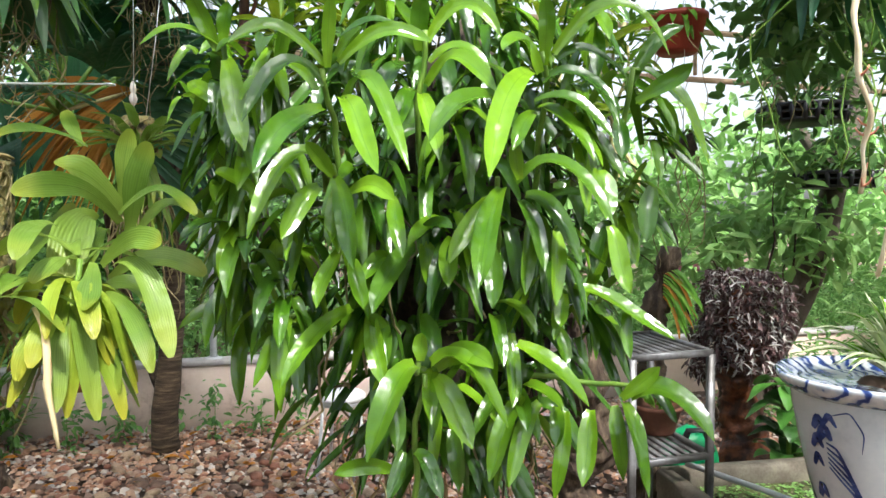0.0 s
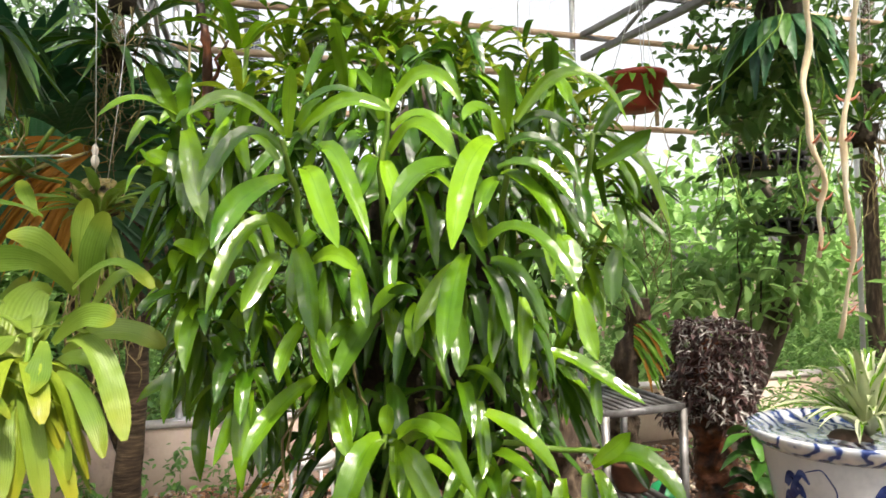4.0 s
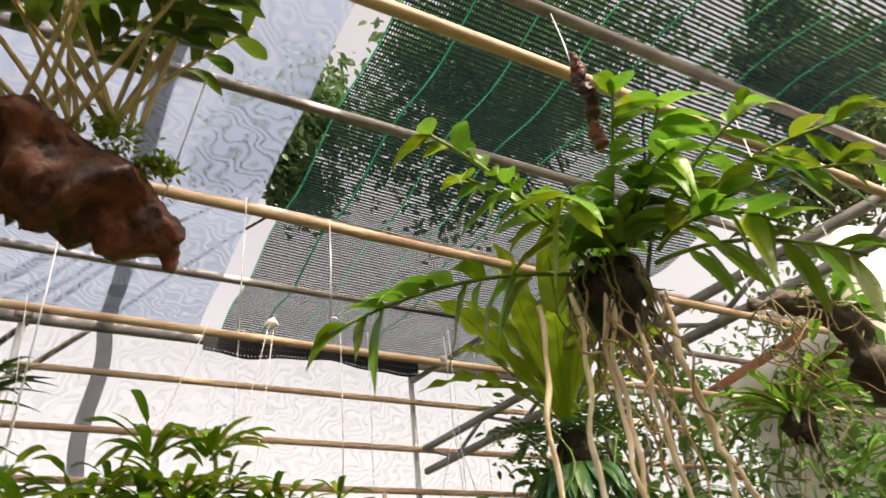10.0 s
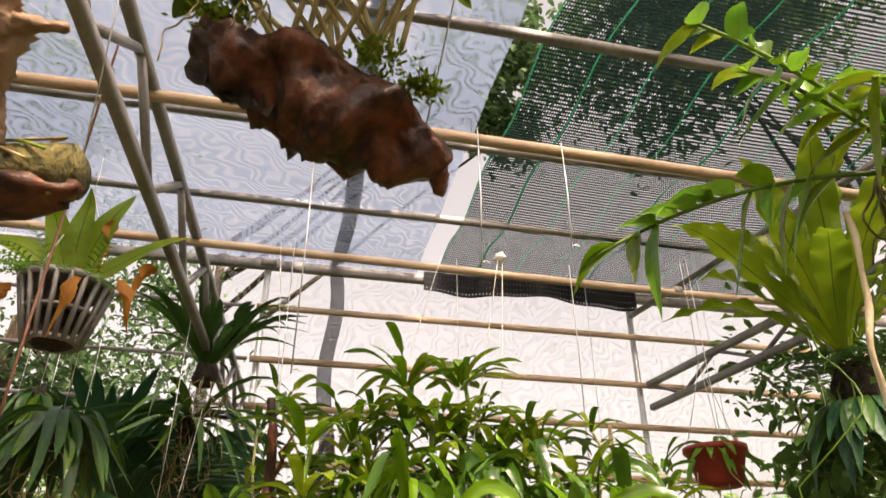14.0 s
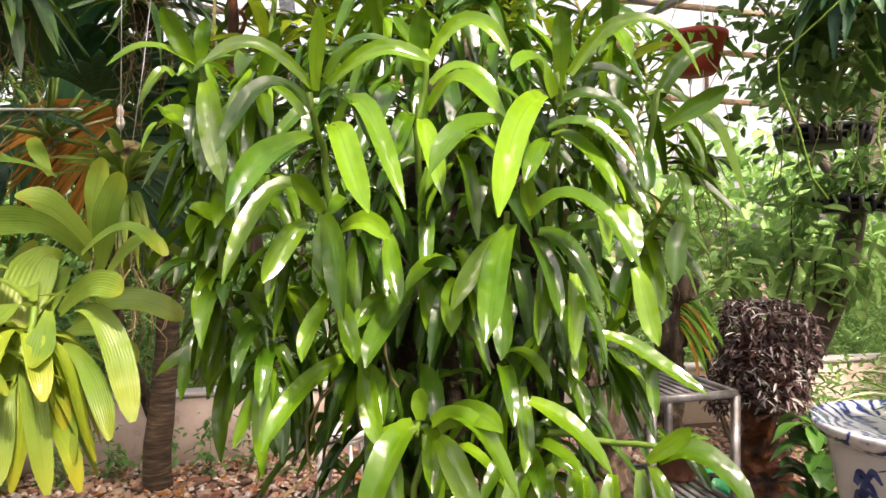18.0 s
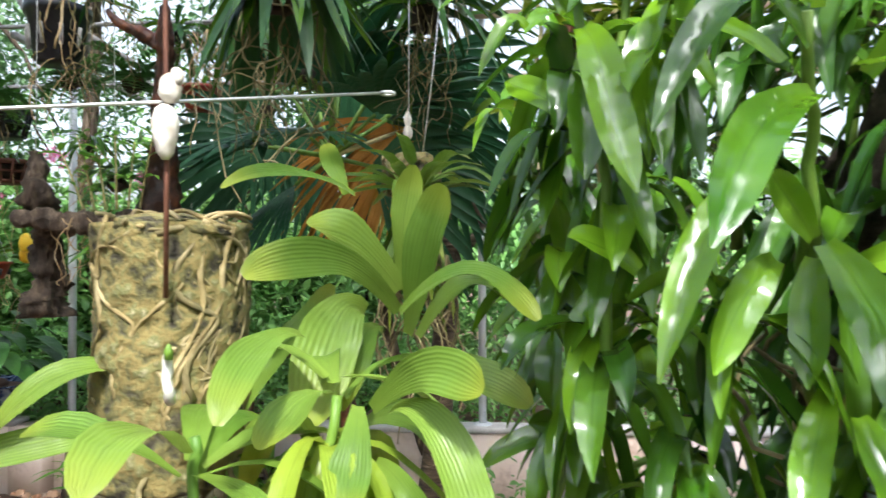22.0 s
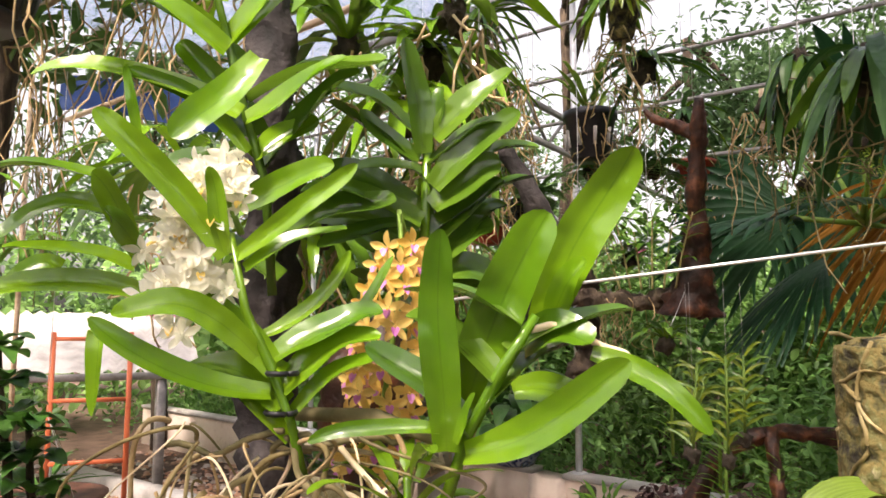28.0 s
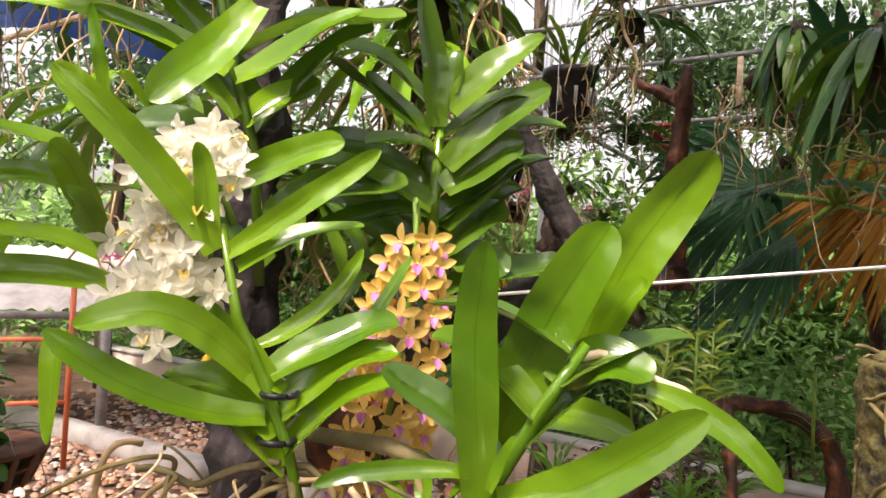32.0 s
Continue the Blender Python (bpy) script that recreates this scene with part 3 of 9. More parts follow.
def lathe(c, prof, segs=24):
    """A turned shape about a vertical axis at c; prof: (radius, height) from outside bottom round to the inside."""
    V, F, U = [], [], []
    for i, (r, z) in enumerate(prof):
        for j in range(segs):
            a = 2 * math.pi * j / segs
            V.append((c[0] + r * math.cos(a), c[1] + r * math.sin(a), c[2] + z))
            U.append((j / segs, i / len(prof)))
    for i in range(len(prof) - 1):
        for j in range(segs):
            k = (j + 1) % segs
            F.append((i * segs + j, i * segs + k, (i + 1) * segs + k, (i + 1) * segs + j))
    F.append(tuple(range(segs - 1, -1, -1)))
    F.append(tuple((len(prof) - 1) * segs + j for j in range(segs)))
    return V, F, U


def bar(a, b, w, h, bevel=0.15):
    """A squared bar from a to b with chamfered long edges; w across, h high."""
    a, b = np.asarray(a, float), np.asarray(b, float)
    t = unit(b - a)
    up = np.array((0, 0, 1.0)) if abs(t[2]) < 0.9 else np.array((0, 1.0, 0))
    s = unit(np.cross(t, up))
    u = np.cross(s, t)
    c = bevel * min(w, h)
    ring = [(-w / 2 + c, -h / 2), (w / 2 - c, -h / 2), (w / 2, -h / 2 + c), (w / 2, h / 2 - c), (w / 2 - c, h / 2), (-w / 2 + c, h / 2), (-w / 2, h / 2 - c), (-w / 2, -h / 2 + c)]
    V = [p + s * x + u * y for p in (a, b) for x, y in ring]
    F = [(j, (j + 1) % 8, 8 + (j + 1) % 8, 8 + j) for j in range(8)] + [tuple(range(7, -1, -1)), tuple(range(8, 16))]
    return V, F, [(0.5, 0.5)] * 16


def gnarl(P, r, seed=1.0, rough=0.5, segs=26, steps=9):
    """Weathered wood along points P: smoothed, then worn by noise at three scales."""
    P, r = np.asarray(P, float), np.asarray(r, float)
    k = (len(P) - 1) * steps + 1
    t, tt = np.linspace(0, 1, len(P)), np.linspace(0, 1, k)
    Q = np.stack([np.interp(tt, t, P[:, i]) for i in range(3)], 1)
    R = np.interp(tt, t, r)
    for _ in range(10):
        Q[1:-1] = (Q[:-2] + Q[1:-1] * 2 + Q[2:]) / 4
    V, F, U = tube(Q, R, segs)
    m = float(R.mean())
    out = []
    for i, v in enumerate(V):
        c = Vector(Q[i // segs])
        v = Vector(v)
        w = v / m
        g = 1 + rough * (noise.noise(w * 0.6 + Vector((seed, 0, 0))) + 0.6 * noise.noise(w * 1.5 + Vector((0, seed, 0))) + 0.45 * noise.noise(w * 3.6 + Vector((0, 0, seed))) + 0.25 * noise.noise(w * 8)) - 0.12 * rough
        out.append(c + (v - c) * max(0.35, g))
    return out, F, U


def wobble(a, b, n, amp, rng=RNG):
    """Points from a to b with a smooth random wander."""
    a, b = np.asarray(a, float), np.asarray(b, float)
    t = np.linspace(0, 1, n)
    P = a + (b - a) * t[:, None]
    for k in (1, 2, 3, 5):
        ph = [rng.uniform(0, 6.28) for _ in range(3)]
        for i in range(3):
            P[:, i] += amp / k * np.sin(k * math.pi * t * 1.3 + ph[i]) * np.minimum(1, t * 4)
    return P


def lump(c, size, seed, rough=0.35, segs=28, rings=18, turn=0.0):
    """An uneven lump (log, rock, coir ball) as a displaced ball."""
    V, F, U = [], [], []
    ct, sn = math.cos(turn), math.sin(turn)
    for i in range(rings + 1):
        th = math.pi * i / rings
        for j in range(segs):
            ph = 2 * math.pi * j / segs
            d = Vector((math.sin(th) * math.cos(ph), math.sin(th) * math.sin(ph), math.cos(th)))
            k = 1 + rough * noise.noise(d * 1.7 + Vector((seed, 0, 0))) + 0.5 * rough * noise.noise(d * 4.5 + Vector((0, seed, 0))) + 0.25 * rough * noise.noise(d * 10 + Vector((0, 0, seed)))
            x, y, z = d.x * size[0] * k, d.y * size[1] * k, d.z * size[2] * k
            V.append((c[0] + x * ct - y * sn, c[1] + x * sn + y * ct, c[2] + z))
            U.append((j / segs, i / rings))
    for i in range(rings):
        for j in range(segs):
            k = (j + 1) % segs
            F.append((i * segs + j, (i + 1) * segs + j, (i + 1) * segs + k, i * segs + k))
    return V, F, U


def foliage(P, size, droop=0.3, aspect=0.45, spread=1.0, out=None):
    """Many small leaves at points P, as one sheet of geometry: each leaf is a folded, tapered blade of six corners."""
    P = np.asarray(P, float)
    n = len(P)
    az, el = NRG.uniform(0, 2 * np.pi, n), NRG.uniform(-0.9, 0.7, n) * spread - droop
    D = np.stack([np.cos(az) * np.cos(el), np.sin(az) * np.cos(el), np.sin(el)], 1)
    if out is not None:
        D = D + out
        D /= np.linalg.norm(D, axis=1)[:, None]
    up = np.array((0, 0, 1.0)) + NRG.normal(0, 0.35, (n, 3))
    S = np.cross(D, up)
    S /= np.linalg.norm(S, axis=1)[:, None] + 1e-6
    N = np.cross(S, D)
    L = (size * NRG.uniform(0.6, 1.25, n))[:, None]
    W = L * aspect * 0.5
    q = [P, P + D * L * 0.35 + S * W + N * L * 0.06, P + D * L * 0.75 + S * W * 0.75 + N * L * 0.02, P + D * L - N * L * 0.12,
         P + D * L * 0.75 - S * W * 0.75 + N * L * 0.02, P + D * L * 0.35 - S * W + N * L * 0.06]
    V = np.stack(q, 1).reshape(-1, 3)
    b = np.arange(n)[:, None] * 6
    F = np.concatenate([b + np.array([0, 1, 2, 3]), b + np.array([0, 3, 4, 5])], 0)
    U = np.tile(np.array([(0.5, 0), (1, 0.35), (0.9, 0.75), (0.5, 1), (0.1, 0.75), (0, 0.35)]), (n, 1))
    return V.tolist(), F.tolist(), U


def cloud(c, r, n, clumps=14, fill=0.34):
    """Points in uneven clumps about c within radii r, with gaps between the clumps."""
    K = NRG.normal(0, 0.5, (clumps, 3))
    K = K / np.maximum(1, np.linalg.norm(K, axis=1))[:, None]
    pick = NRG.integers(0, clumps, n)
    P = K[pick] + NRG.normal(0, 1, (n, 3)) * fill * NRG.uniform(0.5, 1.1, clumps)[pick][:, None]
    return np.asarray(c) + P * np.asarray(r)


def plant_leaves(owner, rows, mat, face, shape="strap", name="leaf", n=12, fold=0.38, ripple=0.06, mats=None, arch=0.0, roll=0.35):
    """Places the blades of one shoot: base, offset of the tip, arch, width."""
    for bx, by, bz, ox, oy, oz, lift, w in rows:
        f = np.asarray(face, float) + np.array((ox, oy, 0.0)) * 1.5 + np.array((0, 0, 0.25))
        part(name, blade((bx, by, bz), (ox, oy, oz), lift + arch * RNG.random() * math.sqrt(ox * ox + oy * oy + oz * oz), w, f, n, shape, fold, ripple, RNG.uniform(-0.5, 0.5), RNG.uniform(-roll, roll)), mats[RNG.randrange(len(mats))] if mats else mat, owner)


# ---- the large structure ----
# the garden's back line runs along AX; NX points away from it, outwards
AX, NX = np.array((0.963, 0.27, 0.0)), np.array((-0.27, 0.963, 0.0))
BACK = 5.10


def on(a, nrm, z=0.0):
    """A place a metres along the back line and nrm metres out from the path."""
    return AX * a + NX * nrm + np.array((0, 0, z))


def sheet(p, u, v, nu, nv, bend):
    """A thin cloth from corner p along u and v, its height given by bend(s, t); UV in metres."""
    p, u, v = (np.asarray(q, float) for q in (p, u, v))
    lu, lv = np.linalg.norm(u), np.linalg.norm(v)
    V, U, F = [], [], []
    for i in range(nu + 1):
        for j in range(nv + 1):
            s, t = i / nu, j / nv
            V.append(p + u * s + v * t + np.asarray(bend(s, t)))
            U.append((s * lu, t * lv))
    for i in range(nu):
        for j in range(nv):
            a = i * (nv + 1) + j
            F.append((a, a + 1, a + nv + 2, a + nv + 1))
    return V, F, U


# ground: one sheet to the horizon
gx = np.concatenate([np.array((-400, -120, -40)), np.linspace(-12, 12, 61), np.array((40, 120, 400))])
GV, GF = [], []
for ix, x in enumerate(gx):
    for iy, y in enumerate(gx):
        z = 0.02 * noise.noise(Vector((x * 1.3, y * 1.3, 0))) - 0.02 if abs(x) < 13 and abs(y) < 13 else -0.03
        GV.append((x, y, z))
        if ix and iy:
            k = len(gx)
            GF.append(((ix - 1) * k + iy - 1, ix * k + iy - 1, ix * k + iy, (ix - 1) * k + iy))
ground = part("ground", (GV, GF), M_SOIL)
tagged(ground, "dark earth floor under loose reddish gravel", "ground", kind="structure")

# low plastered garden wall with a coping
for nm, a0, a1 in (("wall_north", -3.02, 6.5), ("wall_west", -9.0, -3.3)):
    w = thing(nm, on((a0 + a1) / 2, BACK, 0), "low pink plaster garden wall with grey coping", "wall", kind="structure")
    part("wall_body", bar(on(a0, BACK, 0.2), on(a1, BACK, 0.2), 0.13, 0.44, 0.04), M_PLASTER, w)
    part("coping", bar(on(a0 - 0.01, BACK, 0.44), on(a1 + 0.01, BACK, 0.44), 0.17, 0.035, 0.2), M_CAP, w)
pier = thing("wall_pier", on(-3.16, BACK - 0.02, 0), "stained plaster pier at the gap in the low wall", "wall", kind="structure")
part("pier_body", bar(on(-3.16, BACK - 0.02, -0.02), on(-3.16, BACK - 0.02, 0.42), 0.3, 0.2, 0.06), M_PLASTER, pier)

# posts of galvanised tube
for a, top in ((-0.25, 4.2), (2.85, 4.25), (-2.95, 4.2), (-5.9, 4.2), (5.9, 4.25)):
    po = thing("steel_post", on(a, BACK + 0.02, 0.4), "round galvanised steel post rising from the low wall", "post", "roof posts", "structure")
    part("tube", tube([on(a, BACK + 0.02, z) for z in (-0.02, 1.4, 2.8, top)], 0.025, 12), M_STEEL, po)
    part("bracket", bar(on(a - 0.06, BACK - 0.01, top - 0.02), on(a + 0.06, BACK - 0.01, top - 0.02), 0.08, 0.06), M_GREYST, po)
    part("base_flange", lathe(on(a, BACK + 0.02, 0.45), [(0.06, 0.0), (0.06, 0.012), (0.04, 0.02)], 16), M_STEEL, po)

# wooden rails of the side wall
for z in (3.79, 3.37, 3.02, 2.62):
    rl = part("wall_rail", bar(on(-7, BACK - 0.035, z + 0.05), on(-0.32, BACK - 0.035, z), 0.025, 0.025, 0.2), M_GREYST)
    tagged(rl, "thin grey steel rail along the open garden side", "rail", "open side rails", "structure")
    ra = part("wall_rail", bar(on(-0.3, BACK - 0.035, z), on(8, BACK - 0.035, z), 0.04, 0.045, 0.2), M_BAMBOO)
    tagged(ra, "weathered wooden rail across the netted side wall", "rail", "side wall rails", "structure")
for a in (-1.6, 0.5, 1.9, 2.5, 3.6):
    bl = part("rail_block", bar(on(a, BACK - 0.06, 2.65), on(a, BACK - 0.06, 3.0), 0.03, 0.03), M_BAMBOO)
    tagged(bl, "short wooden spacer between two rails", "rail", "rail spacers", "structure")
ea = part("eave_beam", bar(on(-7, BACK, 4.17), on(8, BACK, 4.17), 0.06, 0.08), M_GREYST)
tagged(ea, "grey steel eave beam along the roof edge", "beam", kind="structure")

# purlins and hanging poles overhead
for nrm in (4.2, 3.32, 2.37, 1.37, 0.5):
    pu = part("roof_purlin", bar(on(-7, nrm, 4.22), on(8, nrm, 4.22), 0.05, 0.05), M_GREYST)
    tagged(pu, "dark steel purlin under the shade net", "beam", "roof purlins", "structure")
for nrm in (2.72, 1.79, 0.85, -0.1):
    hp = thing("hanging_pole", on(0, nrm, 3.05), "weathered wooden pole that carries the hanging plants", "pole", "overhead poles", "structure")
    part("pole", tube([on(a, nrm, 3.05 + 0.012 * math.sin(a * 1.1 + nrm)) for a in np.linspace(-6, 7, 27)], 0.0195, 8, wob=0.04), M_BAMBOO, hp)
    for a in (-2.5, 1.8, 4.5):
        part("splice_strap", tube([on(a - 0.02, nrm, 3.05), on(a + 0.02, nrm, 3.05)], 0.0245, 10), M_GREYST, hp)


def truss(nm, p, q, zl, zu, n, label, wide=0.045):
    """A lattice girder from p to q."""
    p, q = np.asarray(p, float), np.asarray(q, float)
    tr = thing(nm, (*((p + q) / 2)[:2], zl), label, "truss", kind="structure")
    for z, cn in ((zl, "bottom_chord"), (zu, "top_chord")):
        part(cn, bar((*p[:2], z), (*q[:2], z), wide, wide), M_GREYST, tr)
    for i in range(n):
        a, b = p + (q - p) * i / n, p + (q - p) * (i + 1) / n
        z0, z1 = (zl, zu) if i % 2 else (zu, zl)
        part("lattice_bar", bar((*a[:2], z0), (*b[:2], z1), 0.025, 0.025), M_GREYST, tr)
    return tr


truss("roof_truss", (-0.45, -0.6), (-1.66, 4.8), 2.82, 3.08, 16, "grey steel lattice truss crossing overhead", 0.036)
truss("side_truss", (1.42, 5.6), (3.6, 0.2), 3.17, 3.36, 14, "grey steel lattice truss along the garden side", 0.05)
truss("far_truss", (-4.6, 4.0), (-6.0, 8.0), 3.0, 3.3, 12, "grey steel lattice truss beyond the wall")
part_brace = part("roof_brace", bar(on(2.85, BACK, 4.0), on(3.6, 2.2, 4.2), 0.04, 0.04), M_GREYST)
tagged(part_brace, "slanting grey steel brace under the roof", "beam", kind="structure")

# shade nets: a white roof sheet, a green one beside it, a gap of open sky between them
sag = lambda s, t: (0, 0, 0.03 * math.sin(s * 40) * math.sin(t * math.pi) - 0.02 + 0.015 * math.sin(t * 31 + s * 5))
rn = part("roof_net_white", sheet(on(-7, BACK, 4.26), AX * 7.95, NX * -4.5, 40, 60, sag), M_NETW)
tagged(rn, "pale woven shade net stretched over the purlins", "shade net", kind="structure")
gn = part("roof_net_green", sheet(on(1.13, BACK, 4.28), AX * 2.95, NX * -4.5, 30, 60, lambda s, t: (0, 0, 0.04 * math.sin(t * 24) - 0.05 * math.sin(s * math.pi) + (-0.2 * max(0, 0.1 - t) * 10 * 0.2))), M_NETG)
tagged(gn, "dark green shade net with brighter green bands", "shade net", kind="structure")
fr = part("net_fringe", sheet(on(1.0, BACK - 0.05, 4.22), AX * 1.9, (0, 0, -0.17), 40, 4, lambda s, t: (0, -0.02 * math.sin(s * 25) * t, -0.03 * t * math.sin(s * 9))), M_FRINGE)
tagged(fr, "frayed black edge of the shade net at the eave", "shade net", kind="structure")
ws = part("wall_net_white", sheet(on(-0.75, BACK + 0.08, 4.2), AX * 7.5, (0, 0, -1.75), 60, 12, lambda s, t: NX * (0.004 * math.sin(s * 50 + t * 6) + 0.004 * math.sin(t * 40))), M_NETWALL)
tagged(ws, "white insect net hung on the upper side wall", "shade net", kind="structure")
for nm, p0, u, v in (("dark_net_strip", on(-0.15 + 0.38, BACK + 0.05, 4.2), AX * 0.11, (0, 0, -1.7)), ("dark_roof_strip", on(-0.15 + 0.38, BACK, 4.245), AX * 0.11, NX * -4.4)):
    ds = part(nm, sheet(p0, u, v, 4, 24, lambda s, t: AX * 0.03 * math.sin(t * 9)), M_NETK)
    tagged(ds, "narrow strip of black netting over a seam", "shade net", "black net strips", "structure")


# ---- trees, shrubs and distance ----
def tree(p, h, r, crown, crown_r, n, size, label, lean=(0, 0), mat=M_TREE, bark=M_GREYBARK, name="tree"):
    t = thing(name, (*p, 0), label, "tree")
    top = np.array((p[0] + lean[0], p[1] + lean[1], h))
    P = wobble((*p, -0.05), top, 12, 0.05)
    part("trunk", tube(P, np.linspace(r, r * 0.6, 12), 12, wob=0.06), bark, t)
    for k in range(6):
        e = np.asarray(crown) + NRG.normal(0, 0.4, 3) * np.asarray(crown_r)
        part("limb", tube(wobble(P[-1 - (k % 4)], e, 8, 0.08), np.linspace(r * 0.45, r * 0.1, 8), 6), bark, t)
    part("crown", foliage(cloud(crown, crown_r, n, 16, 0.24), size), mat, t)
    return t


tree((2.06, 4.75), 2.5, 0.115, (3.0, 5.3, 3.4), (0.9, 0.8, 0.7), 900, 0.12, "leaning grey tree with hanging plants on its trunk", lean=(0.9, 0.12))
tree((-1.70, 4.22), 1.7, 0.085, (-1.8, 4.6, 2.2), (0.5, 0.4, 0.5), 120, 0.2, "slim brown trunk standing in the gravel by the wall", bark=M_RINGBARK)
for i, (p, h, cr, rad) in enumerate((((-2.0, 9.5), 4.0, (-2.2, 9.5, 2.2), (2.2, 1.0, 1.6)), ((-5.5, 7.6), 5.0, (-5.5, 7.8, 4.0), (2.2, 1.4, 2.2)),
                                     ((-8.5, 6.0), 5.0, (-8.5, 6.0, 3.4), (1.8, 2.0, 2.6)), ((-9.5, 2.5), 5.0, (-9.5, 2.5, 3.6), (1.6, 2.2, 2.4)),
                                     ((7.0, 6.5), 5.0, (7.0, 6.5, 3.2), (1.8, 2.0, 2.2)),
                                     ((5.6, 8.2), 6.0, (2.4, 5.1, 7.3), (1.7, 1.7, 1.15)), ((-3.6, 8.6), 6.5, (0.1, 6.3, 7.4), (0.8, 0.9, 0.9)),
                                     ((6.6, 5.6), 5.5, (5.3, 4.0, 6.3), (1.0, 1.0, 0.9)), ((-6.6, 6.4), 5.5, (-4.5, 4.9, 6.2), (1.0, 1.0, 0.9)),
                                     ((-9.0, -2.5), 5.0, (-9.0, -2.5, 3.4), (1.8, 2.2, 2.4)))):
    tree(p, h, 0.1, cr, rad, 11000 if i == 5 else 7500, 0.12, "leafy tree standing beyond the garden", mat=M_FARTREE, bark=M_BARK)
for i in range(22):
    a = -9 + i * 0.85
    nrm = BACK + 0.8 + 0.9 * (i % 3)
    c = on(a, nrm, (0.45 if a < 1.0 else 0.2) + 0.25 * (i % 2))
    b = thing("shrub", (c[0], c[1], 0), "bright green shrub growing behind the low wall", "shrub", "shrubs behind the wall")
    part("stem", tube(wobble((c[0], c[1], -0.05), c, 6, 0.03), np.linspace(0.02, 0.008, 6), 6), M_BARK, b)
    # sunlit tone to the right, shaded tone to the left, by leaf colour
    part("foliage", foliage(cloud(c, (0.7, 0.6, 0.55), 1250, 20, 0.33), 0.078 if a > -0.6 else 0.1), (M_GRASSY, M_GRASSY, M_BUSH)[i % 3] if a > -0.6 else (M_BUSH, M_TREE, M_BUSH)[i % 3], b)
for i in range(12):
    a = -10.5 + i * 0.9
    c = on(a, BACK + 2.6 + 0.5 * (i % 2), 1.25 + 0.15 * (i % 3))
    b = thing("shrub", (c[0], c[1], 0), "tall dense dark green shrub beyond the wall", "shrub", "tall shrubs beyond the wall")
    part("stem", tube(wobble((c[0], c[1], -0.05), c, 6, 0.03), np.linspace(0.03, 0.012, 6), 6), M_BARK, b)
    part("foliage", foliage(cloud(c, (0.75, 0.7, 0.95), 2600, 20, 0.36), 0.12, aspect=0.55), (M_TREE, M_BUSH)[i % 2], b)
# added, unseen: tall hedge and open-sided roof near the path, to shape the light
for i in range(13):
    ang = math.pi * (0.62 + 0.76 * i / 12)
    c = (5.2 * math.sin(ang) + 0.2, 5.0 * math.cos(ang) + 0.6, 1.6 + 0.3 * (i % 2))
    b = thing("unseen_hedge_tree", (c[0], c[1], 0), "unseen dense dark tree added to block light from the near side", "tree", "near side trees")
    part("trunk", tube(wobble((c[0], c[1], -0.05), (c[0], c[1], 2.0), 8, 0.05), np.linspace(0.09, 0.05, 8), 8), M_BARK, b)
    part("crown", foliage(cloud(c, (0.85, 0.85, 1.2), 900, 22, 0.36), 0.17), M_TREE, b)
# unseen sheet, added so that only a strip of sky lights the leaves
nr = part("unseen_near_roof_net", sheet(on(-7, -1.0, 4.3), AX * 14, NX * -5.0, 40, 30, sag), M_NETW)
tagged(nr, "unseen pale shade net added over the near side to shape light", "shade net", kind="structure")
# far wood all round
FP = []
for i in range(110):
    ang = i / 110 * 2 * math.pi
    rr = 15 + 3 * math.sin(i * 2.3)
    FP.append(cloud((rr * math.sin(ang), rr * math.cos(ang), 1.5 + 0.6 * math.sin(i * 1.7)), (1.4, 1.4, 1.7), 620, 10, 0.35))
far = part("far_woods", foliage(np.concatenate(FP), 0.3), M_GRASSY)
tagged(far, "distant belt of green trees round the garden", "woods", kind="stuff")
# low undergrowth
UP = np.stack([NRG.uniform(-13, 12, 21000), np.zeros(21000), NRG.uniform(0.0, 0.3, 21000)], 1)
UP[:, 1] = 5.3 + 0.28 * UP[:, 0] + 0.4 + NRG.uniform(0, 6, 21000)
# same undergrowth in two colours: painted sunlit on the right, shaded on the left
ug = part("undergrowth", foliage(UP[UP[:, 0] > -1.6], 0.12, droop=-0.4, aspect=0.3), M_GRASSY)
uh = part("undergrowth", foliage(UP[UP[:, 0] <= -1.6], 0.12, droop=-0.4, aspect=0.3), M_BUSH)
tagged(uh, "green undergrowth behind the low wall, coloured darker as shaded", "undergrowth", kind="stuff")
for c_, r_, n_, m_ in (((2.95, 5.25, 0.4), (0.7, 0.3, 0.45), 900, M_GRASSY), ((2.5, 4.9, 0.25), (0.5, 0.3, 0.3), 400, M_BUSH)):
    tagged(part("undergrowth", foliage(cloud(c_, r_, n_, 30, 0.4), 0.08, droop=-0.3, aspect=0.3), m_), "loose green undergrowth in front of the low wall", "undergrowth", kind="stuff")
tagged(ug, "low green undergrowth behind the wall, coloured bright as sunlit", "undergrowth", kind="stuff")


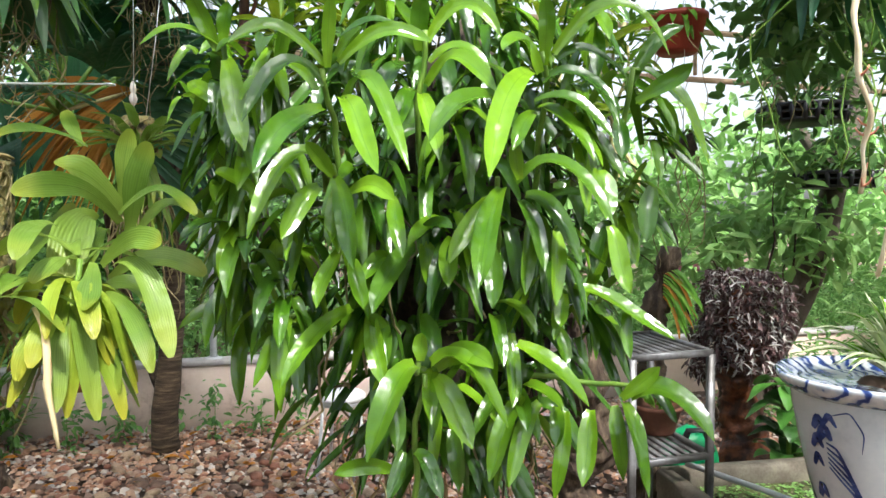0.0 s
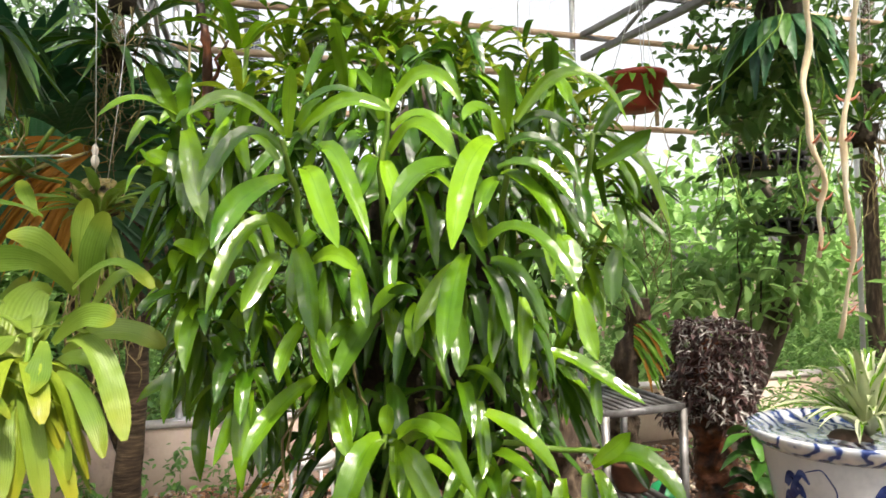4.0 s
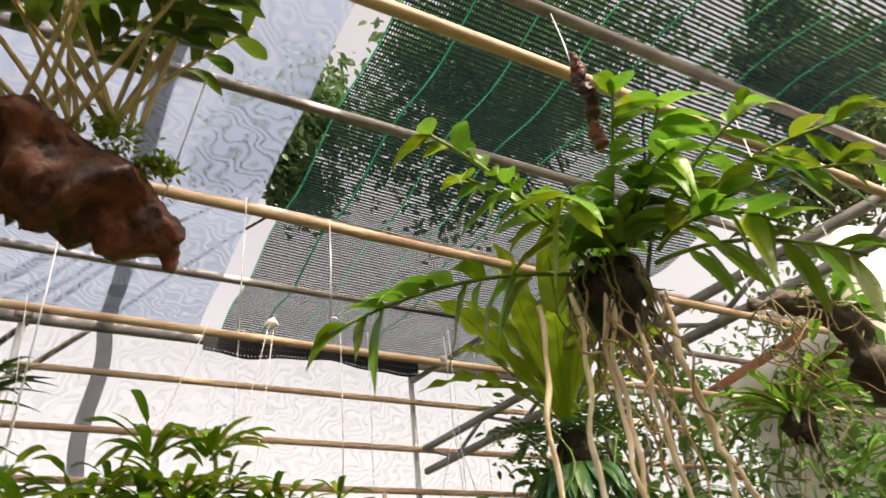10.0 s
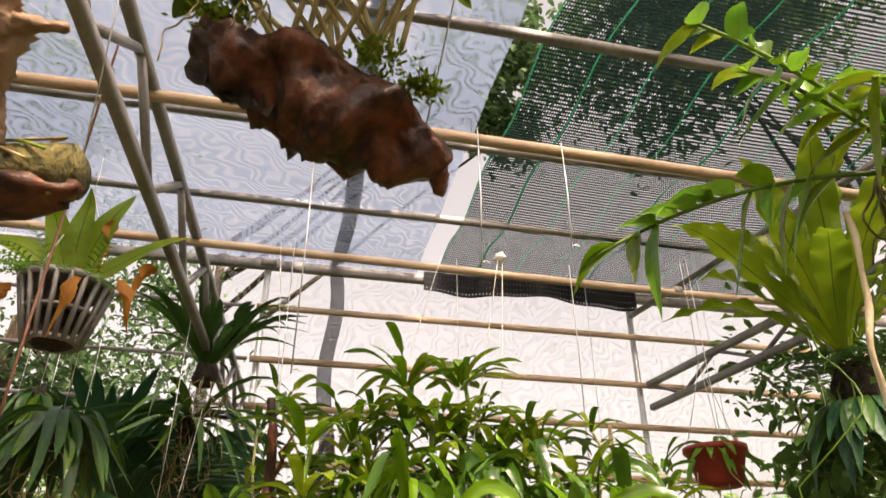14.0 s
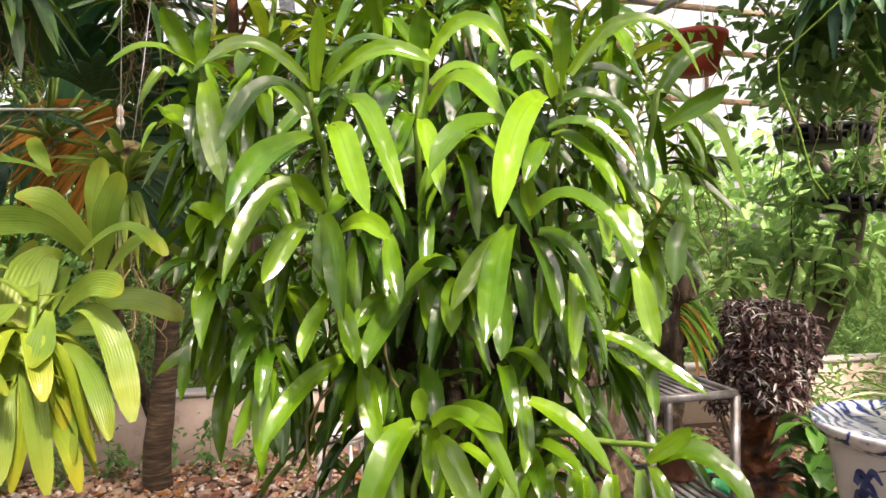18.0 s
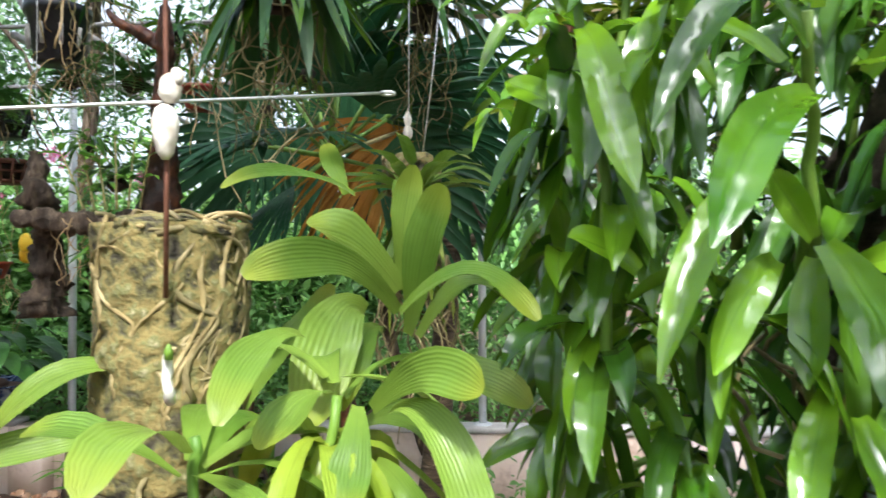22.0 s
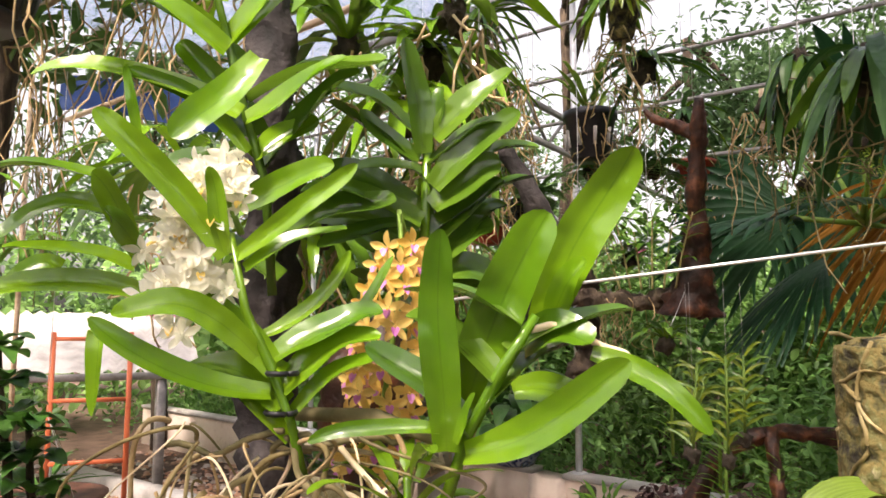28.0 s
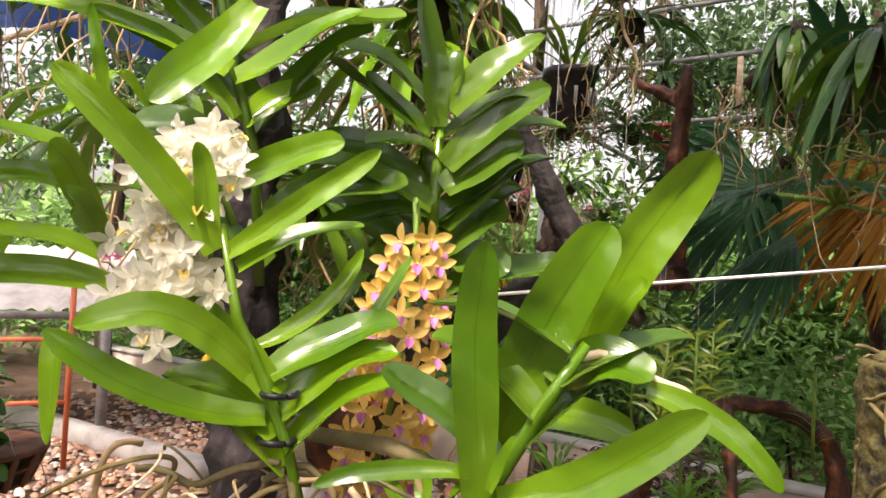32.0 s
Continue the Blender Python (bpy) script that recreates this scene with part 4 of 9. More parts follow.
SHOOT_A = [
    (-0.237, 1.432, 1.723, 0.007, -0.035, 0.137, 0.0, 0.031),
    (-0.243, 1.432, 1.729, -0.174, -0.089, 0.03, 0.039, 0.032),
    (-0.243, 1.431, 1.688, -0.135, -0.123, -0.093, 0.078, 0.038),
    (-0.243, 1.409, 1.638, -0.102, -0.185, -0.14, 0.019, 0.05),
    (-0.208, 1.39, 1.655, 0.096, -0.206, -0.165, 0.026, 0.049),
    (-0.201, 1.41, 1.65, 0.145, -0.186, -0.157, 0.096, 0.04),
    (-0.214, 1.432, 1.732, 0.192, -0.018, 0.038, 0.046, 0.037),
    (-0.216, 1.413, 1.741, 0.056, -0.039, 0.046, 0.007, 0.03),
    (-0.185, 1.391, 1.702, 0.062, -0.083, -0.097, 0.027, 0.035),
    (-0.265, 1.461, 1.682, -0.146, 0.153, 0.095, 0.025, 0.034),
]
SHOOT_B = [
    (-0.053, 1.565, 1.79, 0.002, -0.046, 0.116, 0.0, 0.045),
    (-0.037, 1.565, 1.809, 0.164, -0.05, -0.001, 0.069, 0.038),
    (-0.059, 1.585, 1.789, -0.167, -0.07, 0.025, 0.05, 0.038),
    (-0.037, 1.562, 1.714, 0.147, -0.152, -0.047, 0.06, 0.043),
    (-0.079, 1.564, 1.762, -0.074, -0.177, -0.178, 0.03, 0.045),
    (-0.03, 1.564, 1.765, 0.133, -0.052, -0.042, 0.05, 0.038),
    (-0.049, 1.561, 1.695, 0.035, -0.156, -0.171, 0.018, 0.041),
    (-0.057, 1.596, 1.837, -0.049, -0.027, 0.067, 0.0, 0.03),
    (-0.064, 1.612, 1.711, -0.047, -0.155, -0.135, 0.025, 0.043),
]
SHOOT_C = [
    (0.215, 1.493, 1.742, 0.006, -0.035, 0.144, 0.0, 0.039),
    (0.237, 1.494, 1.767, 0.228, -0.061, -0.021, 0.089, 0.038),
    (0.203, 1.462, 1.718, -0.085, -0.109, 0.019, 0.04, 0.047),
    (0.184, 1.452, 1.721, -0.109, -0.268, -0.238, 0.027, 0.052),
    (0.144, 1.47, 1.663, -0.171, -0.214, -0.107, 0.024, 0.054),
    (0.216, 1.512, 1.71, 0.141, -0.053, -0.069, 0.048, 0.043),
    (0.204, 1.51, 1.653, 0.095, -0.105, -0.129, 0.036, 0.045),
    (0.195, 1.49, 1.664, 0.149, -0.083, -0.089, 0.035, 0.042),
    (0.246, 1.513, 1.759, 0.154, -0.001, -0.055, 0.049, 0.038),
    (0.204, 1.509, 1.643, -0.066, -0.103, -0.091, 0.012, 0.038),
    (0.261, 1.494, 1.785, 0.041, 0.023, 0.066, 0.0, 0.028),
]
SHOOT_D = [
    (0.126, 1.484, 1.48, -0.069, -0.187, -0.201, 0.014, 0.055),
    (0.155, 1.484, 1.492, 0.172, -0.163, -0.094, 0.069, 0.043),
    (0.162, 1.464, 1.496, -0.018, -0.037, 0.07, 0.0, 0.032),
    (0.179, 1.503, 1.465, 0.106, -0.085, -0.151, 0.042, 0.043),
    (0.167, 1.503, 1.453, 0.043, -0.085, -0.148, 0.018, 0.043),
    (0.246, 1.5, 1.386, -0.007, -0.085, -0.15, 0.01, 0.041),
    (0.194, 1.522, 1.423, -0.014, -0.066, -0.168, 0.01, 0.042),
    (0.107, 1.523, 1.46, -0.088, -0.065, -0.146, 0.018, 0.044),
    (0.329, 1.465, 1.517, 0.004, -0.064, -0.108, 0.009, 0.059),
    (0.346, 1.441, 1.398, 0.034, -0.045, -0.139, 0.014, 0.042),
]
SHOOT_E = [
    (-0.235, 1.485, 1.504, -0.045, -0.058, 0.066, 0.0, 0.036),
    (-0.229, 1.464, 1.499, 0.063, -0.126, -0.18, 0.011, 0.051),
    (-0.244, 1.485, 1.519, -0.138, -0.135, -0.148, 0.081, 0.044),
    (-0.268, 1.504, 1.484, -0.062, -0.084, -0.115, 0.018, 0.047),
    (-0.229, 1.524, 1.485, -0.018, -0.045, -0.135, 0.006, 0.044),
    (-0.409, 1.503, 1.471, -0.07, -0.048, 0.034, 0.01, 0.043),
    (-0.201, 1.503, 1.471, 0.104, -0.08, -0.015, 0.012, 0.043),
    (-0.111, 1.523, 1.46, 0.023, -0.104, -0.126, 0.01, 0.039),
    (-0.223, 1.499, 1.349, -0.033, -0.104, -0.117, 0.009, 0.041),
    (-0.195, 1.498, 1.324, 0.028, -0.083, -0.1, 0.006, 0.039),
]
SHOOT_F = [
    (-0.073, 1.6, 1.359, -0.066, -0.186, -0.144, 0.01, 0.053),
    (-0.058, 1.55, 1.372, 0.077, -0.069, 0.02, 0.019, 0.033),
    (-0.045, 1.62, 1.358, 0.027, -0.074, -0.112, 0.013, 0.047),
    (0.021, 1.6, 1.372, -0.014, -0.104, -0.109, 0.008, 0.048),
    (0.111, 1.58, 1.359, -0.003, -0.085, -0.139, 0.006, 0.045),
    (-0.167, 1.574, 1.198, 0.033, -0.085, -0.149, 0.008, 0.048),
    (-0.209, 1.574, 1.211, -0.13, -0.165, -0.14, 0.012, 0.049),
    (-0.044, 1.574, 1.198, 0.029, -0.084, -0.1, 0.005, 0.045),
    (-0.11, 1.598, 1.319, -0.067, -0.101, -0.044, 0.025, 0.041),
    (-0.123, 1.592, 1.136, -0.047, -0.048, 0.059, 0.006, 0.035),
]
SHOOT_G = [
    (-0.511, 1.893, 1.16, -0.102, -0.078, 0.056, 0.012, 0.047),
    (-0.534, 1.892, 1.149, 0.004, -0.107, -0.219, 0.038, 0.049),
    (-0.504, 1.942, 1.139, 0.035, -0.056, -0.164, 0.013, 0.045),
    (-0.469, 1.942, 1.142, 0.051, -0.078, -0.224, 0.023, 0.048),
    (-0.421, 1.942, 1.134, 0.077, -0.077, -0.185, 0.028, 0.045),
    (-0.511, 1.893, 1.168, -0.194, -0.052, -0.046, 0.031, 0.05),
    (-0.565, 1.8, 1.383, 0.004, -0.054, -0.128, 0.007, 0.052),
    (-0.462, 1.799, 1.339, 0.005, -0.102, -0.052, 0.007, 0.046),
    (-0.433, 1.8, 1.368, 0.018, -0.103, -0.095, 0.007, 0.044),
    (-0.418, 1.795, 1.221, 0.107, -0.1, 0.003, 0.014, 0.044),
]
SHOOT_H = [
    (-0.059, 1.47, 1.102, -0.087, -0.135, -0.165, 0.04, 0.065),
    (-0.026, 1.451, 1.109, 0.151, -0.124, -0.103, 0.069, 0.054),
    (-0.015, 1.47, 1.093, 0.113, -0.119, 0.022, 0.032, 0.052),
    (-0.015, 1.489, 1.07, 0.071, -0.084, -0.134, 0.018, 0.056),
    (-0.048, 1.491, 1.104, 0.0, 0.002, 0.061, 0.0, 0.038),
    (-0.103, 1.482, 0.865, -0.12, -0.079, 0.017, 0.018, 0.039),
    (-0.06, 1.484, 0.908, 0.061, -0.053, -0.084, 0.018, 0.039),
    (-0.085, 1.484, 0.908, -0.026, -0.053, -0.09, 0.012, 0.033),
    (-0.106, 1.538, 1.031, 0.003, -0.054, -0.123, 0.012, 0.045),
    (0.02, 1.535, 0.942, 0.012, -0.054, -0.12, 0.01, 0.04),
]
SHOOT_I = [
    (0.161, 1.492, 1.143, 0.138, -0.084, -0.118, 0.018, 0.049),
    (0.179, 1.538, 1.018, -0.087, -0.076, -0.164, 0.015, 0.049),
    (0.217, 1.537, 1.003, -0.081, -0.056, -0.171, 0.015, 0.043),
    (0.256, 1.547, 0.99, -0.01, -0.063, -0.07, 0.005, 0.036),
    (0.278, 1.546, 0.98, -0.032, -0.066, -0.176, 0.015, 0.038),
    (0.331, 1.536, 0.986, -0.033, -0.075, -0.147, 0.01, 0.047),
    (0.385, 1.537, 0.995, 0.008, -0.036, -0.156, 0.019, 0.038),
    (0.404, 1.527, 1.005, 0.03, -0.096, -0.176, 0.024, 0.053),
    (0.417, 1.528, 1.018, 0.133, -0.123, -0.067, 0.06, 0.057),
    (0.398, 1.527, 1.014, 0.073, -0.037, 0.075, 0.0, 0.038),
    (0.464, 1.538, 1.031, 0.04, -0.052, -0.062, 0.012, 0.029),
]
SHOOT_J = [
    (-0.489, 1.514, 1.778, -0.049, -0.046, 0.106, 0.006, 0.041),
    (-0.483, 1.515, 1.792, -0.145, -0.081, -0.014, 0.021, 0.032),
    (-0.471, 1.513, 1.759, 0.068, -0.107, -0.207, 0.018, 0.051),
    (-0.471, 1.533, 1.733, 0.007, -0.066, -0.156, 0.006, 0.046),
    (-0.55, 1.564, 1.784, -0.046, -0.052, -0.074, 0.031, 0.025),
    (-0.477, 1.515, 1.796, 0.013, -0.017, 0.085, 0.0, 0.037),
    (-0.452, 1.532, 1.708, 0.056, -0.078, -0.227, 0.018, 0.048),
    (-0.486, 1.56, 1.651, -0.108, 0.052, 0.073, 0.013, 0.042),
    (-0.444, 1.583, 1.462, -0.055, -0.033, -0.102, 0.013, 0.046),
]
SHOOT_K = [
    (0.418, 1.51, 1.667, 0.097, -0.078, 0.065, -0.006, 0.047),
    (0.43, 1.53, 1.665, 0.14, -0.065, -0.133, 0.085, 0.033),
    (0.386, 1.529, 1.634, -0.009, -0.063, -0.093, 0.006, 0.039),
    (0.47, 1.554, 1.486, -0.025, -0.034, -0.123, 0.005, 0.047),
    (0.302, 1.596, 1.257, 0.215, -0.054, -0.115, 0.019, 0.044),
    (0.42, 1.594, 1.208, 0.003, -0.044, -0.113, 0.01, 0.028),
    (0.464, 1.558, 1.588, 0.012, -0.054, -0.092, 0.019, 0.029),
    (0.282, 1.595, 1.241, -0.021, -0.052, -0.071, 0.005, 0.035),
    (0.426, 1.612, 1.711, 0.131, 0.005, 0.157, 0.026, 0.04),
    (0.407, 1.613, 1.751, 0.157, -0.003, -0.079, 0.039, 0.033),
    (0.156, 1.572, 1.153, -0.006, -0.085, -0.15, 0.005, 0.039),
    (0.267, 1.593, 1.163, 0.014, -0.053, -0.075, 0.005, 0.037),
]
BROAD_A = [
    (-0.778, 1.705, 1.368, 0.081, -0.062, 0.271, -0.008, 0.065),
    (-0.794, 1.715, 1.437, 0.025, -0.022, 0.23, -0.004, 0.044),
    (-0.782, 1.678, 1.405, -0.115, -0.226, 0.051, 0.061, 0.055),
    (-0.788, 1.696, 1.438, -0.089, -0.124, 0.104, 0.021, 0.077),
    (-0.8, 1.599, 1.41, -0.005, -0.155, -0.132, 0.053, 0.079),
    (-0.756, 1.695, 1.366, 0.16, 0.017, 0.049, 0.059, 0.05),
    (-0.79, 1.636, 1.271, 0.217, 0.017, -0.003, 0.048, 0.057),
    (-0.805, 1.606, 1.247, 0.165, -0.02, -0.05, 0.035, 0.066),
    (-0.787, 1.631, 1.375, 0.005, -0.129, -0.089, 0.047, 0.049),
    (-0.914, 1.755, 1.599, -0.028, -0.02, 0.084, 0.0, 0.035),
    (-0.901, 1.762, 1.599, -0.052, -0.279, -0.019, 0.027, 0.026),
]
BROAD_B = [
    (-0.989, 1.478, 1.294, -0.138, -0.224, -0.01, 0.056, 0.048),
    (-0.955, 1.478, 1.226, -0.201, -0.272, 0.01, 0.044, 0.043),
    (-0.993, 1.499, 1.293, 0.014, -0.02, 0.097, 0.0, 0.036),
    (-0.959, 1.498, 1.248, 0.108, 0.094, 0.198, 0.016, 0.049),
    (-0.951, 1.503, 1.232, 0.125, -0.024, 0.036, 0.012, 0.032),
    (-0.967, 1.495, 1.213, 0.076, -0.048, -0.037, 0.008, 0.035),
]
BROAD_C = [
    (-0.668, 1.398, 1.318, 0.159, -0.106, -0.164, 0.061, 0.046),
    (-0.685, 1.396, 1.261, 0.141, -0.105, -0.141, 0.022, 0.036),
    (-0.777, 1.397, 1.284, 0.137, -0.109, -0.245, 0.039, 0.04),
    (-0.714, 1.394, 1.215, 0.083, -0.065, -0.147, 0.013, 0.034),
    (-0.698, 1.378, 1.325, 0.043, -0.103, -0.082, 0.004, 0.041),
    (-0.691, 1.398, 1.318, 0.161, -0.098, 0.048, 0.017, 0.046),
    (-0.783, 1.401, 1.398, 0.034, -0.202, -0.059, 0.027, 0.038),
    (-0.68, 1.452, 1.422, 0.178, -0.05, -0.001, 0.035, 0.042),
]
BLOOM_A = [
    (-1.343, 0.604, 1.636, -0.013, -0.131, 0.145, 0.006, 0.031),
    (-1.344, 0.603, 1.638, 0.009, -0.024, 0.089, 0.001, 0.02),
    (-1.469, 0.54, 1.763, 0.011, -0.02, 0.099, 0.0, 0.015),
    (-1.338, 0.611, 1.634, 0.103, 0.09, 0.094, -0.014, 0.022),
    (-1.331, 0.62, 1.622, 0.069, 0.082, 0.042, 0.009, 0.025),
    (-1.321, 0.634, 1.531, -0.011, -0.141, 0.05, 0.014, 0.031),
    (-1.313, 0.645, 1.495, -0.03, -0.165, 0.079, -0.021, 0.029),
    (-1.373, 0.491, 1.562, 0.009, -0.002, -0.083, 0.018, 0.023),
    (-1.337, 0.646, 1.554, 0.04, 0.078, 0.092, -0.018, 0.018),
    (-1.322, 0.665, 1.508, 0.041, 0.11, 0.127, -0.021, 0.016),
    (-1.303, 0.657, 1.519, -0.052, -0.033, 0.019, -0.002, 0.019),
]
BLOOM_B = [
    (-1.167, 0.763, 1.446, 0.022, -0.028, 0.205, -0.001, 0.037),
    (-1.189, 0.798, 1.469, 0.083, 0.031, 0.206, 0.006, 0.054),
    (-1.151, 0.872, 1.56, 0.087, 0.038, 0.179, 0.012, 0.05),
    (-1.146, 0.878, 1.565, 0.052, -0.001, 0.067, 0.002, 0.028),
    (-1.149, 0.844, 1.544, 0.071, 0.023, 0.004, 0.012, 0.048),
    (-1.156, 0.776, 1.444, 0.14, 0.073, 0.086, -0.013, 0.037),
    (-1.171, 0.757, 1.467, -0.061, -0.106, -0.015, 0.004, 0.016),
    (-1.092, 0.882, 1.539, 0.089, 0.064, -0.067, 0.008, 0.024),
    (-1.153, 0.763, 1.456, 0.02, 0.007, 0.047, 0.0, 0.011),
    (-1.201, 0.876, 1.493, 0.054, 0.068, -0.011, 0.008, 0.036),
]
BLOOM_C = [
    (-1.427, 0.907, 1.805, 0.007, -0.029, 0.156, 0.0, 0.037),
    (-1.415, 0.92, 1.848, 0.006, 0.005, 0.055, 0.0, 0.023),
    (-1.417, 0.918, 1.827, 0.089, 0.074, 0.086, 0.007, 0.047),
    (-1.418, 0.919, 1.756, 0.091, 0.077, 0.1, 0.006, 0.047),
    (-1.42, 0.918, 1.728, 0.064, 0.075, 0.062, 0.004, 0.048),
    (-1.437, 0.93, 1.683, 0.051, 0.091, 0.086, 0.004, 0.053),
    (-1.432, 0.937, 1.655, 0.035, 0.073, 0.056, 0.004, 0.048),
    (-1.427, 0.944, 1.634, 0.032, 0.07, -0.004, 0.007, 0.048),
    (-1.43, 0.903, 1.798, -0.036, -0.078, 0.065, -0.01, 0.032),
    (-1.412, 0.895, 1.773, -0.001, -0.097, -0.01, 0.009, 0.036),
    (-1.413, 0.896, 1.705, -0.032, -0.167, 0.026, 0.013, 0.037),
    (-1.415, 0.894, 1.694, -0.033, -0.134, -0.036, 0.017, 0.036),
]
BLOOM_D = [
    (-1.471, 0.637, 1.908, -0.006, -0.2, 0.044, 0.007, 0.045),
    (-1.48, 0.635, 1.928, -0.029, -0.188, 0.072, 0.007, 0.034),
    (-1.479, 0.639, 1.921, 0.106, 0.102, 0.124, 0.008, 0.038),
    (-1.477, 0.642, 1.925, 0.117, 0.163, 0.108, 0.018, 0.048),
    (-1.479, 0.624, 1.977, 0.002, -0.06, 0.078, 0.0, 0.04),
    (-1.477, 0.627, 1.973, 0.02, 0.005, 0.095, 0.0, 0.036),
    (-1.461, 0.661, 1.82, 0.109, 0.083, 0.07, -0.01, 0.038),
    (-1.405, 0.656, 1.883, 0.011, -0.104, -0.114, -0.022, 0.041),
    (-1.464, 0.654, 1.827, -0.083, -0.224, 0.023, 0.013, 0.038),
    (-1.465, 0.666, 1.78, -0.041, -0.136, 0.094, 0.007, 0.022),
    (-1.483, 0.657, 1.845, -0.029, -0.072, 0.074, 0.006, 0.031),
    (-1.481, 0.679, 1.777, 0.031, 0.076, 0.056, 0.007, 0.036),
]
BLOOM_E = [
    (-1.465, 0.504, 1.727, 0.003, -0.129, -0.012, 0.007, 0.033),
    (-1.47, 0.505, 1.695, -0.001, -0.119, -0.066, 0.018, 0.032),
    (-1.462, 0.539, 1.628, 0.008, -0.126, 0.009, 0.008, 0.028),
    (-1.459, 0.553, 1.598, -0.013, -0.156, -0.01, 0.012, 0.03),
    (-1.407, 0.525, 1.653, 0.029, -0.048, 0.061, 0.003, 0.027),
    (-1.406, 0.532, 1.636, 0.03, -0.042, 0.041, 0.003, 0.024),
    (-1.443, 0.648, 1.701, 0.102, 0.077, 0.049, 0.006, 0.035),
    (-1.536, 0.474, 1.628, 0.005, -0.058, -0.038, 0.012, 0.03),
]


def wire(owner, a, b, r=0.0016, mat=None, name="wire"):
    return part(name, tube([a, (np.asarray(a) + np.asarray(b)) / 2 + np.array((0.004, 0, 0)), b], r, 5), mat or M_WIRE, owner)


def tuft(owner, c, n, L, w, mat, hang=0.6, shape="strap", name="leaf", rng=None, spread=1.0, fold=0.25, az0=None, mats=None):
    """A rosette of n blades about c; hang 0 stands up, 1 hangs down."""
    rng = rng or RNG
    for i in range(n):
        a = i * 2.4 + rng.uniform(-0.3, 0.3) if az0 is None else az0 + rng.uniform(-1.2, 1.2)
        l_ = L * rng.uniform(0.65, 1.15)
        e = (0.9 - 1.7 * hang) + rng.uniform(-0.35, 0.35)
        d = np.array((math.cos(a), math.sin(a), 0.0))
        off = d * l_ * math.cos(e) * spread + np.array((0, 0, l_ * math.sin(e)))
        m = mats[rng.randrange(len(mats))] if mats else mat
        part(name, blade(np.asarray(c) + d * 0.012 + np.array((0, 0, rng.uniform(-0.02, 0.02))), off, l_ * 0.2 * rng.uniform(0.6, 1.3), w * rng.uniform(0.75, 1.2), d + np.array((0, 0, 1.1)), 9, shape, fold, 0.06, rng.uniform(-0.5, 0.5)), m, owner)


def cane(owner, a, b, lift, n, L, w, mat, stem=None, r=0.005, rng=None, shape="oval", ranks=True, bare=0.2, droop=0.2, mats=None):
    """A cane from a to b with n leaves in two ranks."""
    rng = rng or RNG
    a, b = np.asarray(a, float), np.asarray(b, float)
    C = bez(a, (a + b) / 2 + np.array((0, 0, 2 * lift)), b, 16)
    part("cane", tube(C, np.linspace(r, r * 0.6, 16), 7), stem or M_CANE, owner)
    T = np.gradient(C, axis=0)
    for i in range(n):
        k = int(15 * bare + (i + 0.5) / n * 15.4 * (1 - bare))
        t = unit(T[k])
        side = unit(np.cross(t, (0, 0, 1.0)) if abs(t[2]) < 0.85 else np.cross(t, (rng.uniform(-1, 1), rng.uniform(-1, 1), 0.1)))
        if not ranks:
            q = rng.uniform(0, 6.28)
            side = unit(side * math.cos(q) + np.cross(t, side) * math.sin(q))
        sg = 1 if i % 2 else -1
        l_ = L * rng.uniform(0.75, 1.2)
        off = side * sg * l_ * 0.75 + t * l_ * 0.5 + np.array((0, 0, -droop * l_))
        part("leaf", blade(C[k], off, l_ * 0.12, w * rng.uniform(0.8, 1.15), np.array((0, 0, 1.0)) + t * 0.3, 7, shape, 0.25, 0.0, rng.uniform(-0.4, 0.4)), mats[rng.randrange(len(mats))] if mats else mat, owner)


def fern_frond(owner, a, off, lift, width, mat, n=14, name="frond"):
    """A feathery frond: a rib and paired leaflets, one mesh."""
    a, off = np.asarray(a, float), np.asarray(off, float)
    C = bez(a, a + off * 0.5 + np.array((0, 0, 2 * lift)), a + off, n + 2)
    G = [tube(C, np.linspace(0.002, 0.0008, n + 2), 4)]
    T = np.gradient(C, axis=0)
    for i in range(1, n + 1):
        t = unit(T[i])
        s = unit(np.cross(t, (0, 0, 1.0)))
        l_ = width * math.sin(math.pi * min(0.97, 0.15 + 0.8 * i / n)) ** 0.8
        for sg in (-1, 1):
            G.append(blade(C[i], s * sg * l_ + t * l_ * 0.4, 0.004, l_ * 0.3, (0, 0, 1), 4, "lance", 0.1))
    part(name, join(*G), mat, owner)


def flower(owner, c, facing, size, petal, lip, rng):
    """One small orchid bloom: five petals round a column, with a lip of its own."""
    f = unit(facing)
    up = np.array((0, 0, 1.0))
    s = unit(np.cross(f, up))
    u = np.cross(s, f)
    G = []
    for k, (ang, l_, w_) in enumerate(((90, 1.0, 0.5), (18, 1.05, 0.6), (162, 1.05, 0.6), (-48, 0.95, 0.52), (-132, 0.95, 0.52))):
        a = radians(ang + rng.uniform(-8, 8))
        d = s * math.cos(a) + u * math.sin(a)
        G.append(blade(np.asarray(c) + d * size * 0.06, d * size * l_ + f * size * rng.uniform(0.1, 0.35), 0.0, size * w_ * 0.9, f, 7, "oval", 0.35, 0.12))
    G.append(tube([np.asarray(c), np.asarray(c) + f * size * 0.3], [size * 0.12, size * 0.08], 6))
    fl = part("flower", join(*G), petal, owner)
    part("lip", blade(np.asarray(c) + f * size * 0.2, f * size * 0.35 - u * size * 0.55, size * 0.1, size * 0.5, f + u * 0.4, 6, "oval", 0.6), lip, fl)
    return fl


